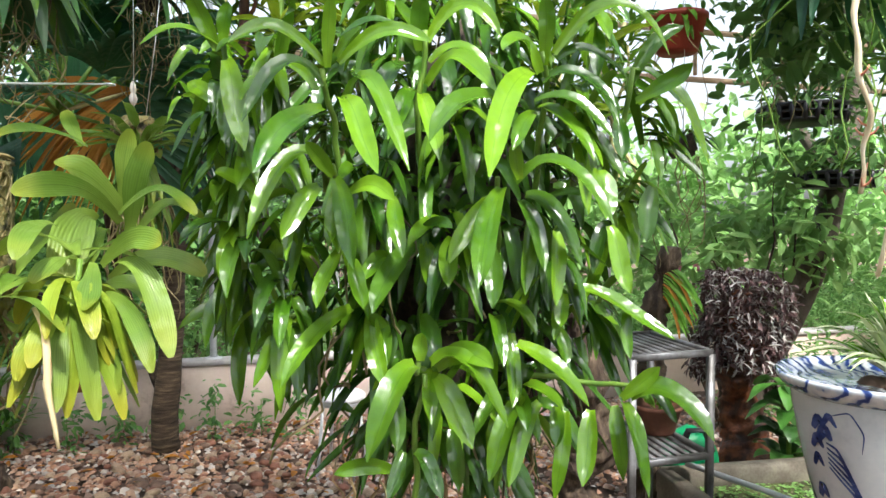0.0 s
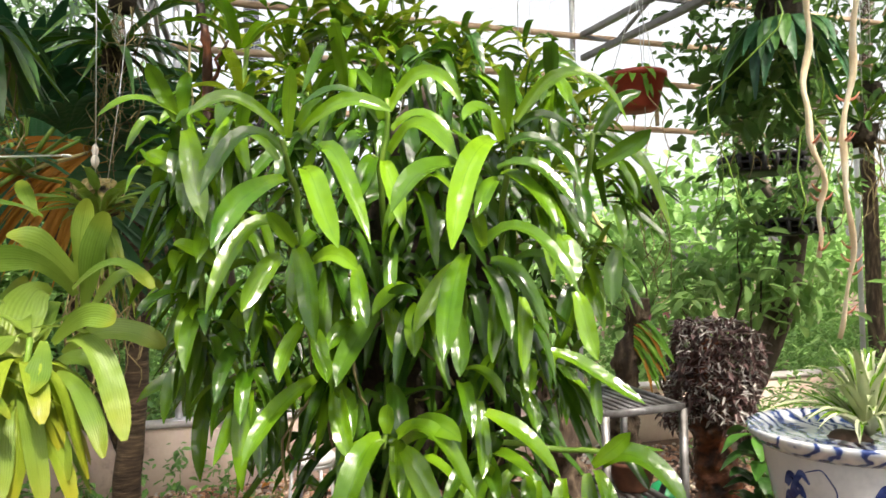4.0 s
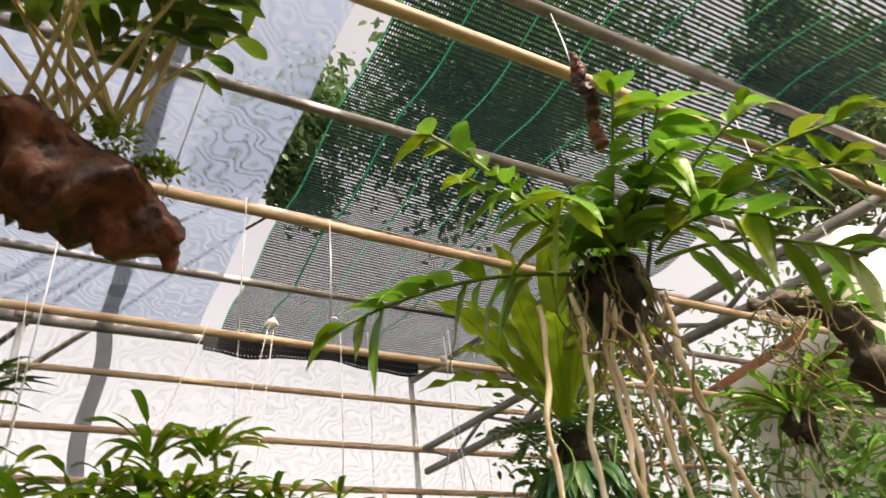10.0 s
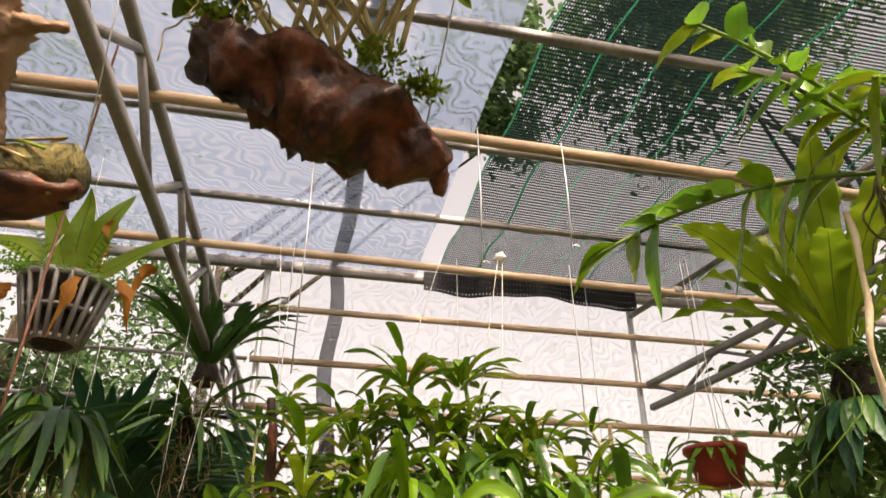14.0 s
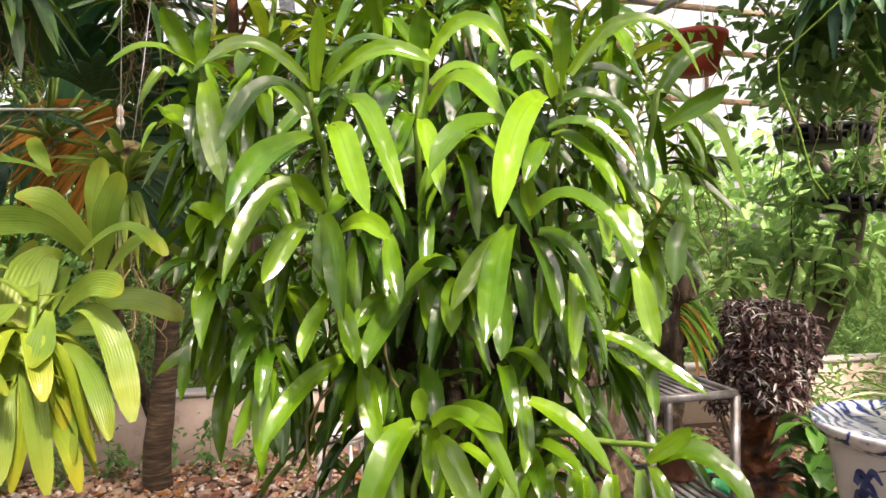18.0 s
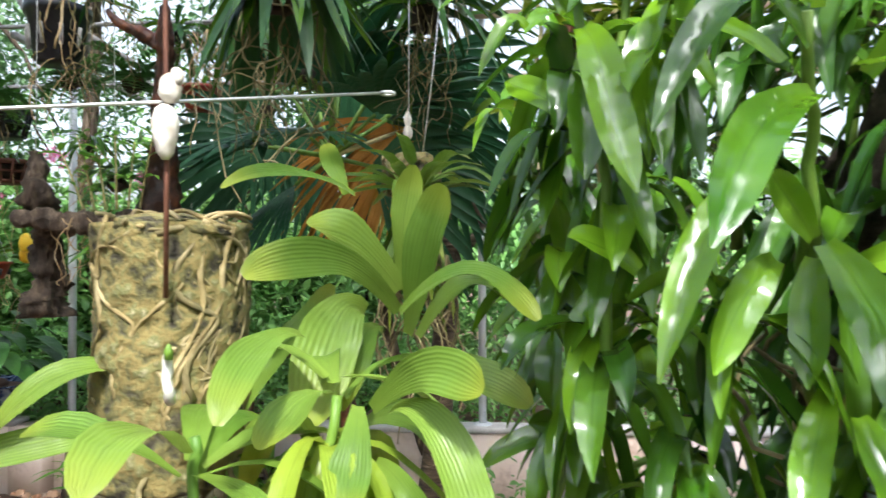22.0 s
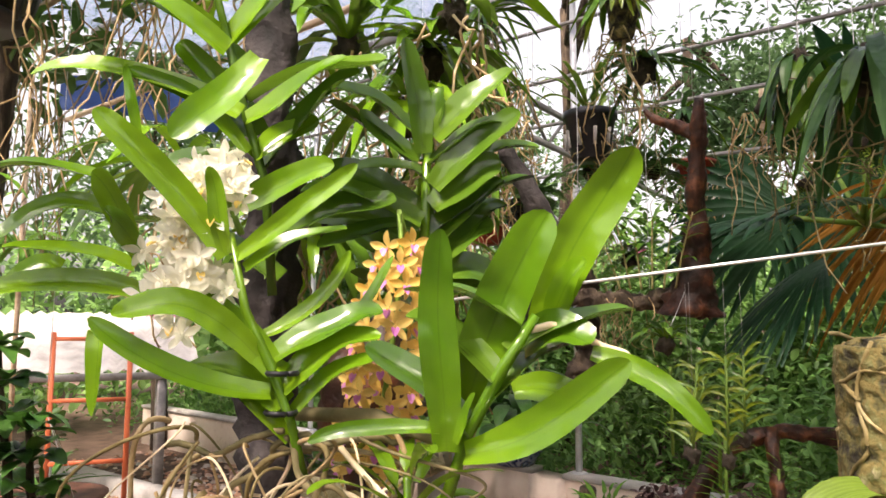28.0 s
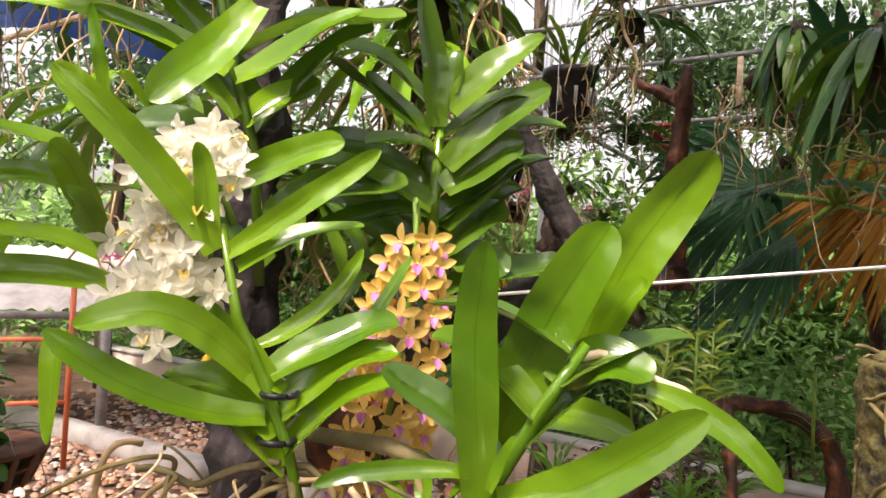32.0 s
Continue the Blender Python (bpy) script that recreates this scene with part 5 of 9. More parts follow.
def basket(owner, c, r, h, mat, slots=14, taper=0.75):
    """An orchid basket with open slots: rim, floor and bars."""
    c = np.asarray(c, float)
    part("floor", lathe(c, [(r * taper * 0.2, 0), (r * taper, 0), (r * taper, 0.012), (r * taper * 0.3, 0.012)], 20), mat, owner)
    part("rim", lathe(c + np.array((0, 0, h - 0.02)), [(r * 0.92, 0), (r, 0), (r * 1.03, 0.02), (r * 0.94, 0.02)], 20), mat, owner)
    part("band", lathe(c + np.array((0, 0, h * 0.45)), [(r * (taper + 1) / 2 - 0.006, 0), (r * (taper + 1) / 2, 0), (r * (taper + 1) / 2, 0.01), (r * (taper + 1) / 2 - 0.006, 0.01)], 20), mat, owner)
    for i in range(slots):
        a = i / slots * 2 * math.pi
        d = np.array((math.cos(a), math.sin(a), 0))
        part("bar", tube([c + d * r * taper * 0.97, c + d * r * 0.97 + np.array((0, 0, h - 0.01))], max(0.004, r * 0.06), 5), mat, owner)
    part("root_mix", lump(c + np.array((0, 0, h * 0.55)), (r * (taper + 0.1) * 0.85, r * (taper + 0.1) * 0.85, h * 0.48), c[0] * 3, 0.2, 14, 9), M_COIR, owner)


def solid_pot(owner, c, r, h, mat, taper=0.72, name="pot"):
    p = part(name, lathe(c, [(r * taper * 0.9, 0), (r * taper, 0.01), (r * 0.97, h * 0.85), (r * 1.06, h * 0.86), (r * 1.06, h), (r * 0.95, h), (r * 0.9, h * 0.8), (r * 0.5, h * 0.78)], 26), mat, owner)
    return p


def hangers(owner, c, r, top, n=3):
    for k in range(n):
        a = k * 2 * math.pi / n + 0.4
        wire(owner, (c[0] + r * math.cos(a), c[1] + r * math.sin(a), c[2]), (c[0], c[1], min(top, c[2] + 0.35)))
    wire(owner, (c[0], c[1], min(top, c[2] + 0.35)), (c[0], c[1], top))


def roots_down(owner, c, r, n, L, rng, mat=None, rad=0.0028, amp=0.025):
    for i in range(n):
        a = rng.uniform(0, 6.28)
        s = np.asarray(c) + np.array((math.cos(a) * r, math.sin(a) * r, 0))
        part("root", tube(wobble(s, s + np.array((rng.uniform(-0.06, 0.06), rng.uniform(-0.06, 0.06), -L * rng.uniform(0.4, 1.1))), 14, amp, rng), np.linspace(rad, rad * 0.6, 14), 5), mat or M_ROOT, owner)


# ---- the big strap-leaved orchid ----
big = thing("strap_orchid", (0.0, 1.72, 0.75), "huge hanging orchid clump of glossy drooping strap leaves", "orchid")
part("core", lump((0.02, 2.0, 1.3), (0.26, 0.16, 0.55), 3.0, 0.5), M_COIR, big, "dark root mass and old stems")
for rows in (SHOOT_A, SHOOT_B, SHOOT_C, SHOOT_D, SHOOT_E, SHOOT_F, SHOOT_G, SHOOT_H, SHOOT_I, SHOOT_J, SHOOT_K):
    plant_leaves(big, rows, M_STRAP, (0, -0.9, 0.35), arch=0.07, mats=(M_STRAP, M_STRAP, M_STRAP, M_STRAP_DARK))
for a, b in (((-0.23, 1.5, 1.45), (-0.235, 1.41, 1.72)), ((-0.05, 1.6, 1.5), (-0.05, 1.53, 1.82)), ((0.22, 1.6, 1.45), (0.215, 1.47, 1.78)), ((0.12, 1.7, 1.2), (0.13, 1.49, 1.5)),
             ((-0.2, 1.7, 1.25), (-0.24, 1.48, 1.53)), ((0.13, 1.62, 1.05), (0.45, 1.53, 1.02)), ((-0.05, 1.7, 1.2), (-0.06, 1.45, 1.08)), ((-0.07, 1.5, 0.74), (-0.04, 1.5, 1.08)), ((-0.45, 1.5, 1.3), (-0.47, 1.5, 1.8)), ((0.4, 1.6, 1.3), (0.42, 1.52, 1.75)), ((-0.3, 1.9, 1.15), (-0.53, 1.9, 1.14))):
    part("stem", tube(wobble(np.asarray(a) + np.array((0, 0.07, 0)), np.asarray(b) + np.array((0, 0.015, 0)), 10, 0.008), np.linspace(0.008, 0.006, 10), 7), M_STEM, big)
brk = random.Random(21)
inner = []
SPOTS = [(-0.42, 1.72, 1.5), (-0.36, 1.68, 1.28), (-0.18, 1.62, 1.42), (0.02, 1.6, 1.6), (0.3, 1.62, 1.58), (0.42, 1.68, 1.38), (0.26, 1.64, 1.28), (0.02, 1.62, 1.32), (-0.16, 1.64, 1.16),
         (0.12, 1.64, 1.1), (0.34, 1.68, 1.12), (-0.02, 1.62, 0.96), (0.16, 1.62, 0.92), (-0.34, 1.74, 1.1), (0.5, 1.74, 1.6), (-0.5, 1.76, 1.72), (0.36, 1.7, 1.82), (-0.14, 1.66, 1.86), (0.14, 1.66, 1.88), (-0.6, 1.95, 1.72), (-0.56, 1.9, 1.5), (-0.6, 1.95, 1.32), (-0.52, 1.85, 1.2),
         (-0.5, 1.62, 1.64), (-0.52, 1.68, 1.44), (-0.46, 1.6, 1.3), (-0.44, 1.6, 1.52), (-0.5, 1.72, 1.26), (-0.38, 1.56, 1.7), (-0.3, 1.56, 1.36), (-0.58, 1.75, 1.58), (-0.36, 1.6, 1.14)]
for k, c in enumerate(SPOTS):
    for i in range(10):
        th = brk.uniform(-1.7, 1.7) + 1.1 * c[0]
        d = np.array((math.sin(th), -math.cos(th), 0))
        L = brk.uniform(0.15, 0.24)
        e = brk.uniform(-1.25, -0.05) if i else 0.9
        off = d * L * math.cos(e) * 0.75 + np.array((0, 0, L * math.sin(e)))
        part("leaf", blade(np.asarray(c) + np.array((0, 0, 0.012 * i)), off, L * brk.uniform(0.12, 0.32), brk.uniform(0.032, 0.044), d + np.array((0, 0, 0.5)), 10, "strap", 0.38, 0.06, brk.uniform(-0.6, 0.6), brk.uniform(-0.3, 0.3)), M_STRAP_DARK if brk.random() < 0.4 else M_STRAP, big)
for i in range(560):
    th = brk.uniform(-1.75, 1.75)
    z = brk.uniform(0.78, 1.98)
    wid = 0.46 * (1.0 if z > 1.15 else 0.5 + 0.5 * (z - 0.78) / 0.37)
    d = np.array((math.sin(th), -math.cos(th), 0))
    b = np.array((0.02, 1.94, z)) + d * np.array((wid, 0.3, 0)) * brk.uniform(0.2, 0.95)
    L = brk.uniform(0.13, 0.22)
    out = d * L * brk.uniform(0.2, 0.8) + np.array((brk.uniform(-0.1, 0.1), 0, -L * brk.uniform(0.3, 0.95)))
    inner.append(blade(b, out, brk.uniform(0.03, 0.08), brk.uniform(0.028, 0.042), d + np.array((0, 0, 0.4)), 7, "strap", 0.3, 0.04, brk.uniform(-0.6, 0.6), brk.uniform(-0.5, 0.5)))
# leaves deep in the clump, with its inner shade put into their colour
tagged(part("inner_leaves", join(*inner), M_STRAP_IN, big, "inner leaves coloured darker for the shade deep in the clump"), kind="stuff")
for i in range(26):
    s = (brk.uniform(-0.3, 0.35), brk.uniform(1.6, 1.85), brk.uniform(0.8, 1.5))
    part("root", tube(wobble(s, np.asarray(s) + np.array((brk.uniform(-0.15, 0.15), brk.uniform(-0.15, 0.05), -brk.uniform(0.1, 0.4))), 12, 0.04, brk), 0.0032, 5), M_ROOT_G, big)
for i in range(30):
    s = (brk.uniform(-0.3, 0.25), brk.uniform(1.75, 2.0), 0.85)
    part("root", tube(wobble(s, (s[0] + brk.uniform(-0.12, 0.12), s[1] + 0.05, brk.uniform(0.25, 0.6)), 12, 0.03, brk), 0.0028, 5), M_ROOT, big)

# taller leafy stems behind it
brk = random.Random(5)
for (x, y, z, nl) in ((-0.2, 2.14, 2.33, 15), (-0.03, 2.2, 2.34, 14), (-0.36, 2.15, 2.16, 13), (0.2, 2.2, 2.12, 13), (0.08, 2.2, 2.1, 12), (-0.46, 1.95, 2.1, 9), (0.33, 2.15, 1.98, 12), (-0.28, 2.05, 2.0, 12), (0.05, 2.05, 1.98, 12), (-0.1, 2.1, 2.15, 12), (0.36, 1.95, 1.85, 10), (-0.5, 2.1, 1.9, 10)):
    st = thing("leafy_stem_orchid", (x, y, 1.5), "tall orchid stem with two ranks of arching leaves", "orchid", "stems behind the clump")
    part("stem", tube(wobble((x, y, 1.5), (x, y, z), 10, 0.015, brk), np.linspace(0.012, 0.007, 10), 7), M_STEM, st)
    tuft(st, (x, y, z - 0.02), nl + 3, 0.21, 0.034, M_STRAP, 0.35, rng=brk, mats=(M_STRAP, M_STRAP_Y))
    # lower tiers take more of the dark copy, shade by colour
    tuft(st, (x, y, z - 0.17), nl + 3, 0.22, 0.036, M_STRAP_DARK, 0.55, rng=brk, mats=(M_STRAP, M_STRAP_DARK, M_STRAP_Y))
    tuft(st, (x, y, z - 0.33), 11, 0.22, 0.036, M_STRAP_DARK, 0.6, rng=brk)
for (x, y, z) in ((-0.66, 2.1, 2.1), (-0.49, 2.12, 2.2), (-0.58, 2.2, 1.98), (0.18, 2.16, 2.18), (0.35, 2.2, 2.16), (0.53, 2.2, 2.06), (0.62, 2.22, 1.95), (-0.3, 2.2, 2.25), (0.02, 2.25, 2.25)):
    st = thing("slender_orchid", (x, y, 1.5), "slender olive-green leafy orchid stem", "orchid", "slender stems behind the clump")
    top = (x + brk.uniform(-0.05, 0.05), y, z)
    P = wobble((x, y, 1.5), top, 10, 0.03, brk)
    part("stem", tube(P, np.linspace(0.008, 0.004, 10), 6), M_CANE, st)
    for k in (9, 8, 7, 5):
        tuft(st, P[k], 7, 0.13, 0.026, M_STRAP_Y, 0.3 if k == 9 else 0.55, rng=brk, mats=(M_STRAP_Y, M_STRAP_DARK, M_BLOOM_DARK))
stick = thing("reddish_stick", (-0.62, 2.1, 1.6), "upright reddish driftwood stick between the plants", "driftwood")
part("wood", gnarl(wobble((-0.6, 2.1, 1.5), (-0.58, 2.05, 2.25), 8, 0.02, brk), np.linspace(0.026, 0.012, 8), 3.0, 0.5), M_DRIFT, stick)
part("side_twig", tube(wobble((-0.59, 2.08, 2.0), (-0.52, 2.06, 2.14), 6, 0.01, brk), np.linspace(0.008, 0.004, 6), 6), M_DRIFT, stick)
hung = thing("clump_hanger", (0.05, 1.95, 1.9), "thin wires holding the orchid clump to the overhead pole", "wire")
for a, b in (((-0.05, 1.9, 1.7), (0.13, 2.72, 3.05)), ((0.08, 2.2, 1.9), (0.15, 2.74, 3.05)), ((-0.35, 1.9, 1.7), (-0.12, 2.69, 3.05))):
    wire(hung, a, b, 0.0016, M_CORD)
part("knot", lump((0.14, 2.73, 3.06), (0.026, 0.026, 0.024), 2.0, 0.4, 12, 8), M_CORD, hung)

# ---- pleated orchid on its hanging log ----
broad = thing("pleated_orchid", (-0.75, 1.33, 1.15), "yellow-green broad pleated orchid leaves tied to a log", "orchid")
for rows in (BROAD_A, BROAD_B, BROAD_C):
    plant_leaves(broad, [(*r_[:5], r_[5] * (0.86 if r_[5] > 0.2 else 1.0), r_[6], r_[7] * 1.05) for r_ in rows], M_BROAD, (0.3, -0.8, 0.5), "broad", fold=0.22, ripple=0.18, n=16, arch=0.08, roll=0.45)
part("stem", tube(wobble((-0.74, 1.38, 1.15), (-0.735, 1.39, 1.33), 8, 0.006), 0.006, 8), M_STEM, broad)
part("stem", tube(wobble((-0.84, 1.28, 1.2), (-0.835, 1.28, 1.3), 8, 0.004), 0.006, 8), M_STEM, broad)
part("dead_leaf", tube(bez((-0.74, 1.246, 1.25), (-0.695, 1.22, 1.16), (-0.672, 1.19, 1.01), 14) + np.stack([0.006 * np.sin(np.linspace(0, 7, 14)), np.zeros(14), np.zeros(14)], 1), np.concatenate([np.linspace(0.004, 0.0075, 7), np.linspace(0.0075, 0.003, 7)]), 6, wob=0.25), M_DRYPALE, broad, "bleached white dead leaf")
brd = random.Random(8)
tuft(broad, (-0.75, 1.42, 1.34), 5, 0.15, 0.056, M_BROAD, 0.55, "broad", rng=brd)
tuft(broad, (-0.74, 1.38, 1.27), 22, 0.26, 0.036, M_BROAD_Y, 0.92, "broad", rng=brd, spread=0.62)
tuft(broad, (-0.74, 1.36, 1.2), 11, 0.24, 0.04, M_BROAD_Y, 0.85, "broad", rng=brd, spread=0.62, mats=(M_BROAD, M_BROAD_Y))
tuft(broad, (-0.84, 1.28, 1.27), 7, 0.18, 0.05, M_BROAD, 0.55, "broad", rng=brd)
log = thing("hanging_log", (-1.02, 1.45, 1.2), "mossy upright log section wrapped in roots, hanging", "log")
LC = np.array((-1.03, 1.465, 0))
LV, LF, LU = tube([LC + np.array((0, 0, z)) for z in np.linspace(1.19, 1.535, 60)], 0.1, 80)
LV = [Vector(v) for v in LV]
for i, v in enumerate(LV):
    c = Vector((LC[0], LC[1], v.z))
    k = 1 + 0.07 * noise.noise(v * 18) + 0.05 * noise.noise(v * 55) + 0.035 * noise.noise(Vector((v.x * 150, v.y * 150, v.z * 70)))
    LV[i] = c + (v - c) * k
part("log", (LV, LF, LU), M_MOSSLOG, log)
lrk = random.Random(4)
for i in range(38):
    a0, a1 = lrk.uniform(0, 6.28), lrk.uniform(-0.7, 0.7)
    z0, z1 = lrk.uniform(1.4, 1.54), lrk.uniform(1.18, 1.36)
    P = [LC + np.array((math.cos(a0 + a1 * t + 0.25 * math.sin(9 * t + i)) * 0.0985, math.sin(a0 + a1 * t + 0.25 * math.sin(9 * t + i)) * 0.0985, z0 + (z1 - z0) * t + 0.015 * math.sin(7 * t + i))) for t in np.linspace(0, 1, 18)]
    part("root", tube(P, lrk.uniform(0.0014, 0.003) * (2.2 if i % 7 == 0 else 1), 6, wob=0.3), (M_ROOT_K, M_ROOT_G, M_ROOT_G)[i % 3], log)
for i in range(17):
    a0 = i * 0.9 + lrk.uniform(-0.3, 0.3)
    if i % 3 == 0:        # round the top
        a1, z0, z1 = lrk.uniform(1.2, 2.6), lrk.uniform(1.47, 1.54), lrk.uniform(1.43, 1.53)
    elif i % 3 == 1:      # slanting down
        a1, z0, z1 = lrk.uniform(-1.8, 1.8), lrk.uniform(1.4, 1.54), lrk.uniform(1.18, 1.32)
    else:                 # almost straight down
        a1, z0, z1 = lrk.uniform(-0.3, 0.3), lrk.uniform(1.44, 1.54), lrk.uniform(1.18, 1.34)
    r0, P = lrk.uniform(0.0022, 0.005), []
    for t in np.linspace(0, 1, 28):
        q = a0 + a1 * t + 0.22 * math.sin(6 * t + i) + 0.08 * math.sin(19 * t + 2 * i)
        P.append(LC + np.array((math.cos(q) * 0.099, math.sin(q) * 0.099, z0 + (z1 - z0) * t + 0.02 * math.sin(8 * t + i) + 0.006 * math.sin(21 * t))))
    part("root", tube(P, np.linspace(1.0, 0.55, 28) * r0, 8, wob=0.35), (M_ROOT_G, M_ROOT_K, M_ROOT_G, M_ROOT_K)[i % 4], log)
for i in range(14):
    a0 = lrk.uniform(0, 6.28)
    P = [LC + np.array((math.cos(a0 + t) * (0.02 + 0.085 * t), math.sin(a0 + t) * (0.02 + 0.085 * t), 1.54 + 0.012 * math.sin(5 * t + i))) for t in np.linspace(0, 1, 10)]
    part("root", tube(P, 0.0032, 6, wob=0.3), (M_ROOT_K, M_ROOT_G)[i % 2], log)
part("moss", lump(LC + np.array((0, 0, 1.53)), (0.095, 0.095, 0.02), 1.0, 0.4, 20, 8), M_MOSSLOG, log)
part("root_tip", tube(wobble((-0.93, 1.35, 1.32), (-0.915, 1.33, 1.375), 8, 0.004), [0.0065, 0.007, 0.0065, 0.006, 0.006, 0.0065, 0.006, 0.004], 8), M_CREAM, log, "fat white root")
part("root_point", tube([(-0.915, 1.33, 1.373), (-0.914, 1.329, 1.383), (-0.913, 1.328, 1.39)], [0.0055, 0.005, 0.002], 8), M_STEM, log, "green growing tip")
part("hanger_rod", tube([(-0.955, 1.37, 1.44), (-0.945, 1.36, 1.6), (-0.94, 1.35, 1.95), (-0.93, 1.36, 3.05)], 0.0032, 6), M_BROWNPOT, log)
part("shell", lump((-0.933, 1.352, 1.69), (0.014, 0.012, 0.018), 3.3, 0.12, 20, 14), M_BEAD, log, "whitish shell on the hanger")
part("shell_tip", lump((-0.923, 1.352, 1.703), (0.009, 0.008, 0.012), 1.3, 0.12, 12, 8), M_BEAD, log)
for z, r, h in ((1.606, 0.0165, 0.066),):
    part("bead", lathe((-0.94, 1.352, z), [(0.004, 0), (r * 0.6, h * 0.12), (r * 0.85, h * 0.4), (r, h * 0.68), (r * 0.7, h * 0.92), (0.005, h)], 14), M_BEAD, log, "white plaster bead on the hanger")
roots_down(log, (-1.02, 1.46, 1.22), 0.09, 22, 0.28, lrk, M_ROOT_G, 0.004)

line = thing("stretched_wire", (-1.0, 1.5, 1.7), "taut bright wire stretched between the plants", "wire")
part("wire", tube([(-1.40, 0.912, 1.594), (-1.05, 1.25, 1.656), (-0.745, 1.545, 1.712)], 0.0022, 7), M_WIRE, line)
part("wire_loop", tube([(-0.74 + 0.009 * math.cos(a), 1.55 + 0.009 * math.sin(a), 1.712) for a in np.linspace(0, 6.0, 12)], 0.0025, 6), M_WIRE, line)

# small hanging block with yellow-green strap leaves below
sb = thing("hanging_block", (-1.16, 2.63, 1.62), "small mossy block with pale hanging strap leaves", "orchid")
part("block", lump((-1.16, 2.63, 1.74), (0.085, 0.085, 0.075), 6.0, 0.25, 18, 12), M_MOSSLOG, sb)
for i in range(20):
    a0 = lrk.uniform(0, 6.28)
    P = [(-1.16 + 0.088 * math.cos(a0 + 1.4 * t), 2.63 + 0.088 * math.sin(a0 + 1.4 * t), 1.68 + 0.12 * ((i * 0.37 + t * 0.5) % 1)) for t in np.linspace(0, 0.9, 8)]
    part("root", tube(P, 0.0035, 5), M_ROOT_G, sb)
part("tie", tube([(-1.16 + 0.092 * math.cos(a), 2.63 + 0.092 * math.sin(a), 1.70) for a in np.linspace(0, 6.28, 18)], 0.006, 6), M_GREENPL, sb, "green plastic tie")
wire(sb, (-1.2, 2.7, 1.8), (-1.22, 2.75, 3.05))
wire(sb, (-1.12, 2.62, 1.8), (-1.08, 2.7, 2.4))
for z, r in ((1.895, 0.016), (1.935, 0.013)):
    part("bead", lathe((-1.21, 2.72, z - 0.03), [(0.004, 0), (r * 0.8, 0.015), (r, 0.028), (r * 0.7, 0.045), (0.004, 0.055)], 12), M_BEAD, sb)
tuft(sb, (-1.10, 2.5, 1.66), 26, 0.24, 0.042, M_BROAD, 0.4, rng=lrk)
tuft(sb, (-1.12, 2.57, 1.6), 44, 0.32, 0.03, M_BROAD, 1.0, rng=lrk, spread=0.5)
roots_down(sb, (-1.13, 2.58, 1.5), 0.1, 30, 0.5, lrk, M_ROOT_G, 0.0035)

def ranked(owner, a, b, n, L, w, mat, side, rng):
    """Leaves in two opposite ranks up a stem from a to b."""
    a, b, side = (np.asarray(v, float) for v in (a, b, side))
    back = np.cross(side, (0, 0, 1.0))
    for i in range(n):
        t = (i + 0.5) / n
        l_ = L * rng.uniform(0.75, 1.15)
        sg = 1 if i % 2 else -1
        e = rng.uniform(0.1, 0.75)
        off = side * sg * l_ * math.cos(e) + np.array((0, 0, l_ * math.sin(e))) + back * l_ * rng.uniform(-0.35, 0.25)
        part("leaf", blade(a + (b - a) * t, off, l_ * 0.1, w * rng.uniform(0.85, 1.1), np.array(FACE) * 0.6 + np.array((0, 0, 0.7)), 12, "vanda", 0.45, 0.06, rng.uniform(-0.6, 0.6), rng.uniform(-0.4, 0.4)), mat, owner)


# ---- flowering orchids ----
frk = random.Random(12)
FACE = (0.7, -0.6, 0.4)
bloom = thing("flowering_orchid", (-1.3, 0.66, 1.4), "orchid with channelled leaves and a white flower spray", "orchid", "flowering orchids")
plant_leaves(bloom, BLOOM_A, M_BLOOM, FACE, "vanda", fold=0.45, arch=0.1)
ranked(bloom, (-1.30, 0.665, 1.44), (-1.315, 0.645, 1.54), 6, 0.15, 0.04, M_BLOOM, (0.616, 0.788, 0), frk)
part("stem", tube([(-1.34, 0.607, 1.66), (-1.33, 0.622, 1.58), (-1.314, 0.644, 1.523), (-1.3, 0.662, 1.465), (-1.29, 0.672, 1.41)], [0.003, 0.0045, 0.0052, 0.0054, 0.005], 8, wob=0.35), M_BLOOM, bloom)
part("flower_stalk", tube([(-1.345, 0.62, 1.66), (-1.372, 0.60, 1.73), (-1.395, 0.572, 1.66), (-1.405, 0.562, 1.58)], 0.004, 6), M_STEM, bloom)
SPRAY = bez((-1.385, 0.612, 1.74), (-1.384, 0.585, 1.647), (-1.387, 0.569, 1.568), 40) + np.array((0.004, -0.003, 0.004))
for i in range(130):
    c = SPRAY[frk.randrange(40)] + np.array((0.616, 0.788, 0)) * frk.gauss(0, 0.02) + np.array((0.77, -0.64, 0)) * frk.uniform(-0.01, 0.025) + np.array((0, 0, frk.gauss(0, 0.008)))
    flower(bloom, c, np.array((0.75, -0.55, 0.1)) + np.array([frk.gauss(0, 0.4) for _ in range(3)]), 0.0185, M_PETAL_W, M_PETAL_W if frk.random() < 0.7 else M_LIP_Y, frk)
for z in (1.475, 1.515):
    part("tie", tube([(-1.308 + 0.016 * math.cos(a), 0.655 + 0.016 * math.sin(a), z) for a in np.linspace(0, 6.2, 10)], 0.003, 5), M_BLACK, bloom, "black plastic tie")
bloom2 = thing("flowering_orchid", (-1.17, 0.77, 1.38), "bright green orchid with upright channelled leaves", "orchid", "flowering orchids")
plant_leaves(bloom2, BLOOM_B, M_BLOOM, FACE, "vanda", fold=0.42, arch=0.06)
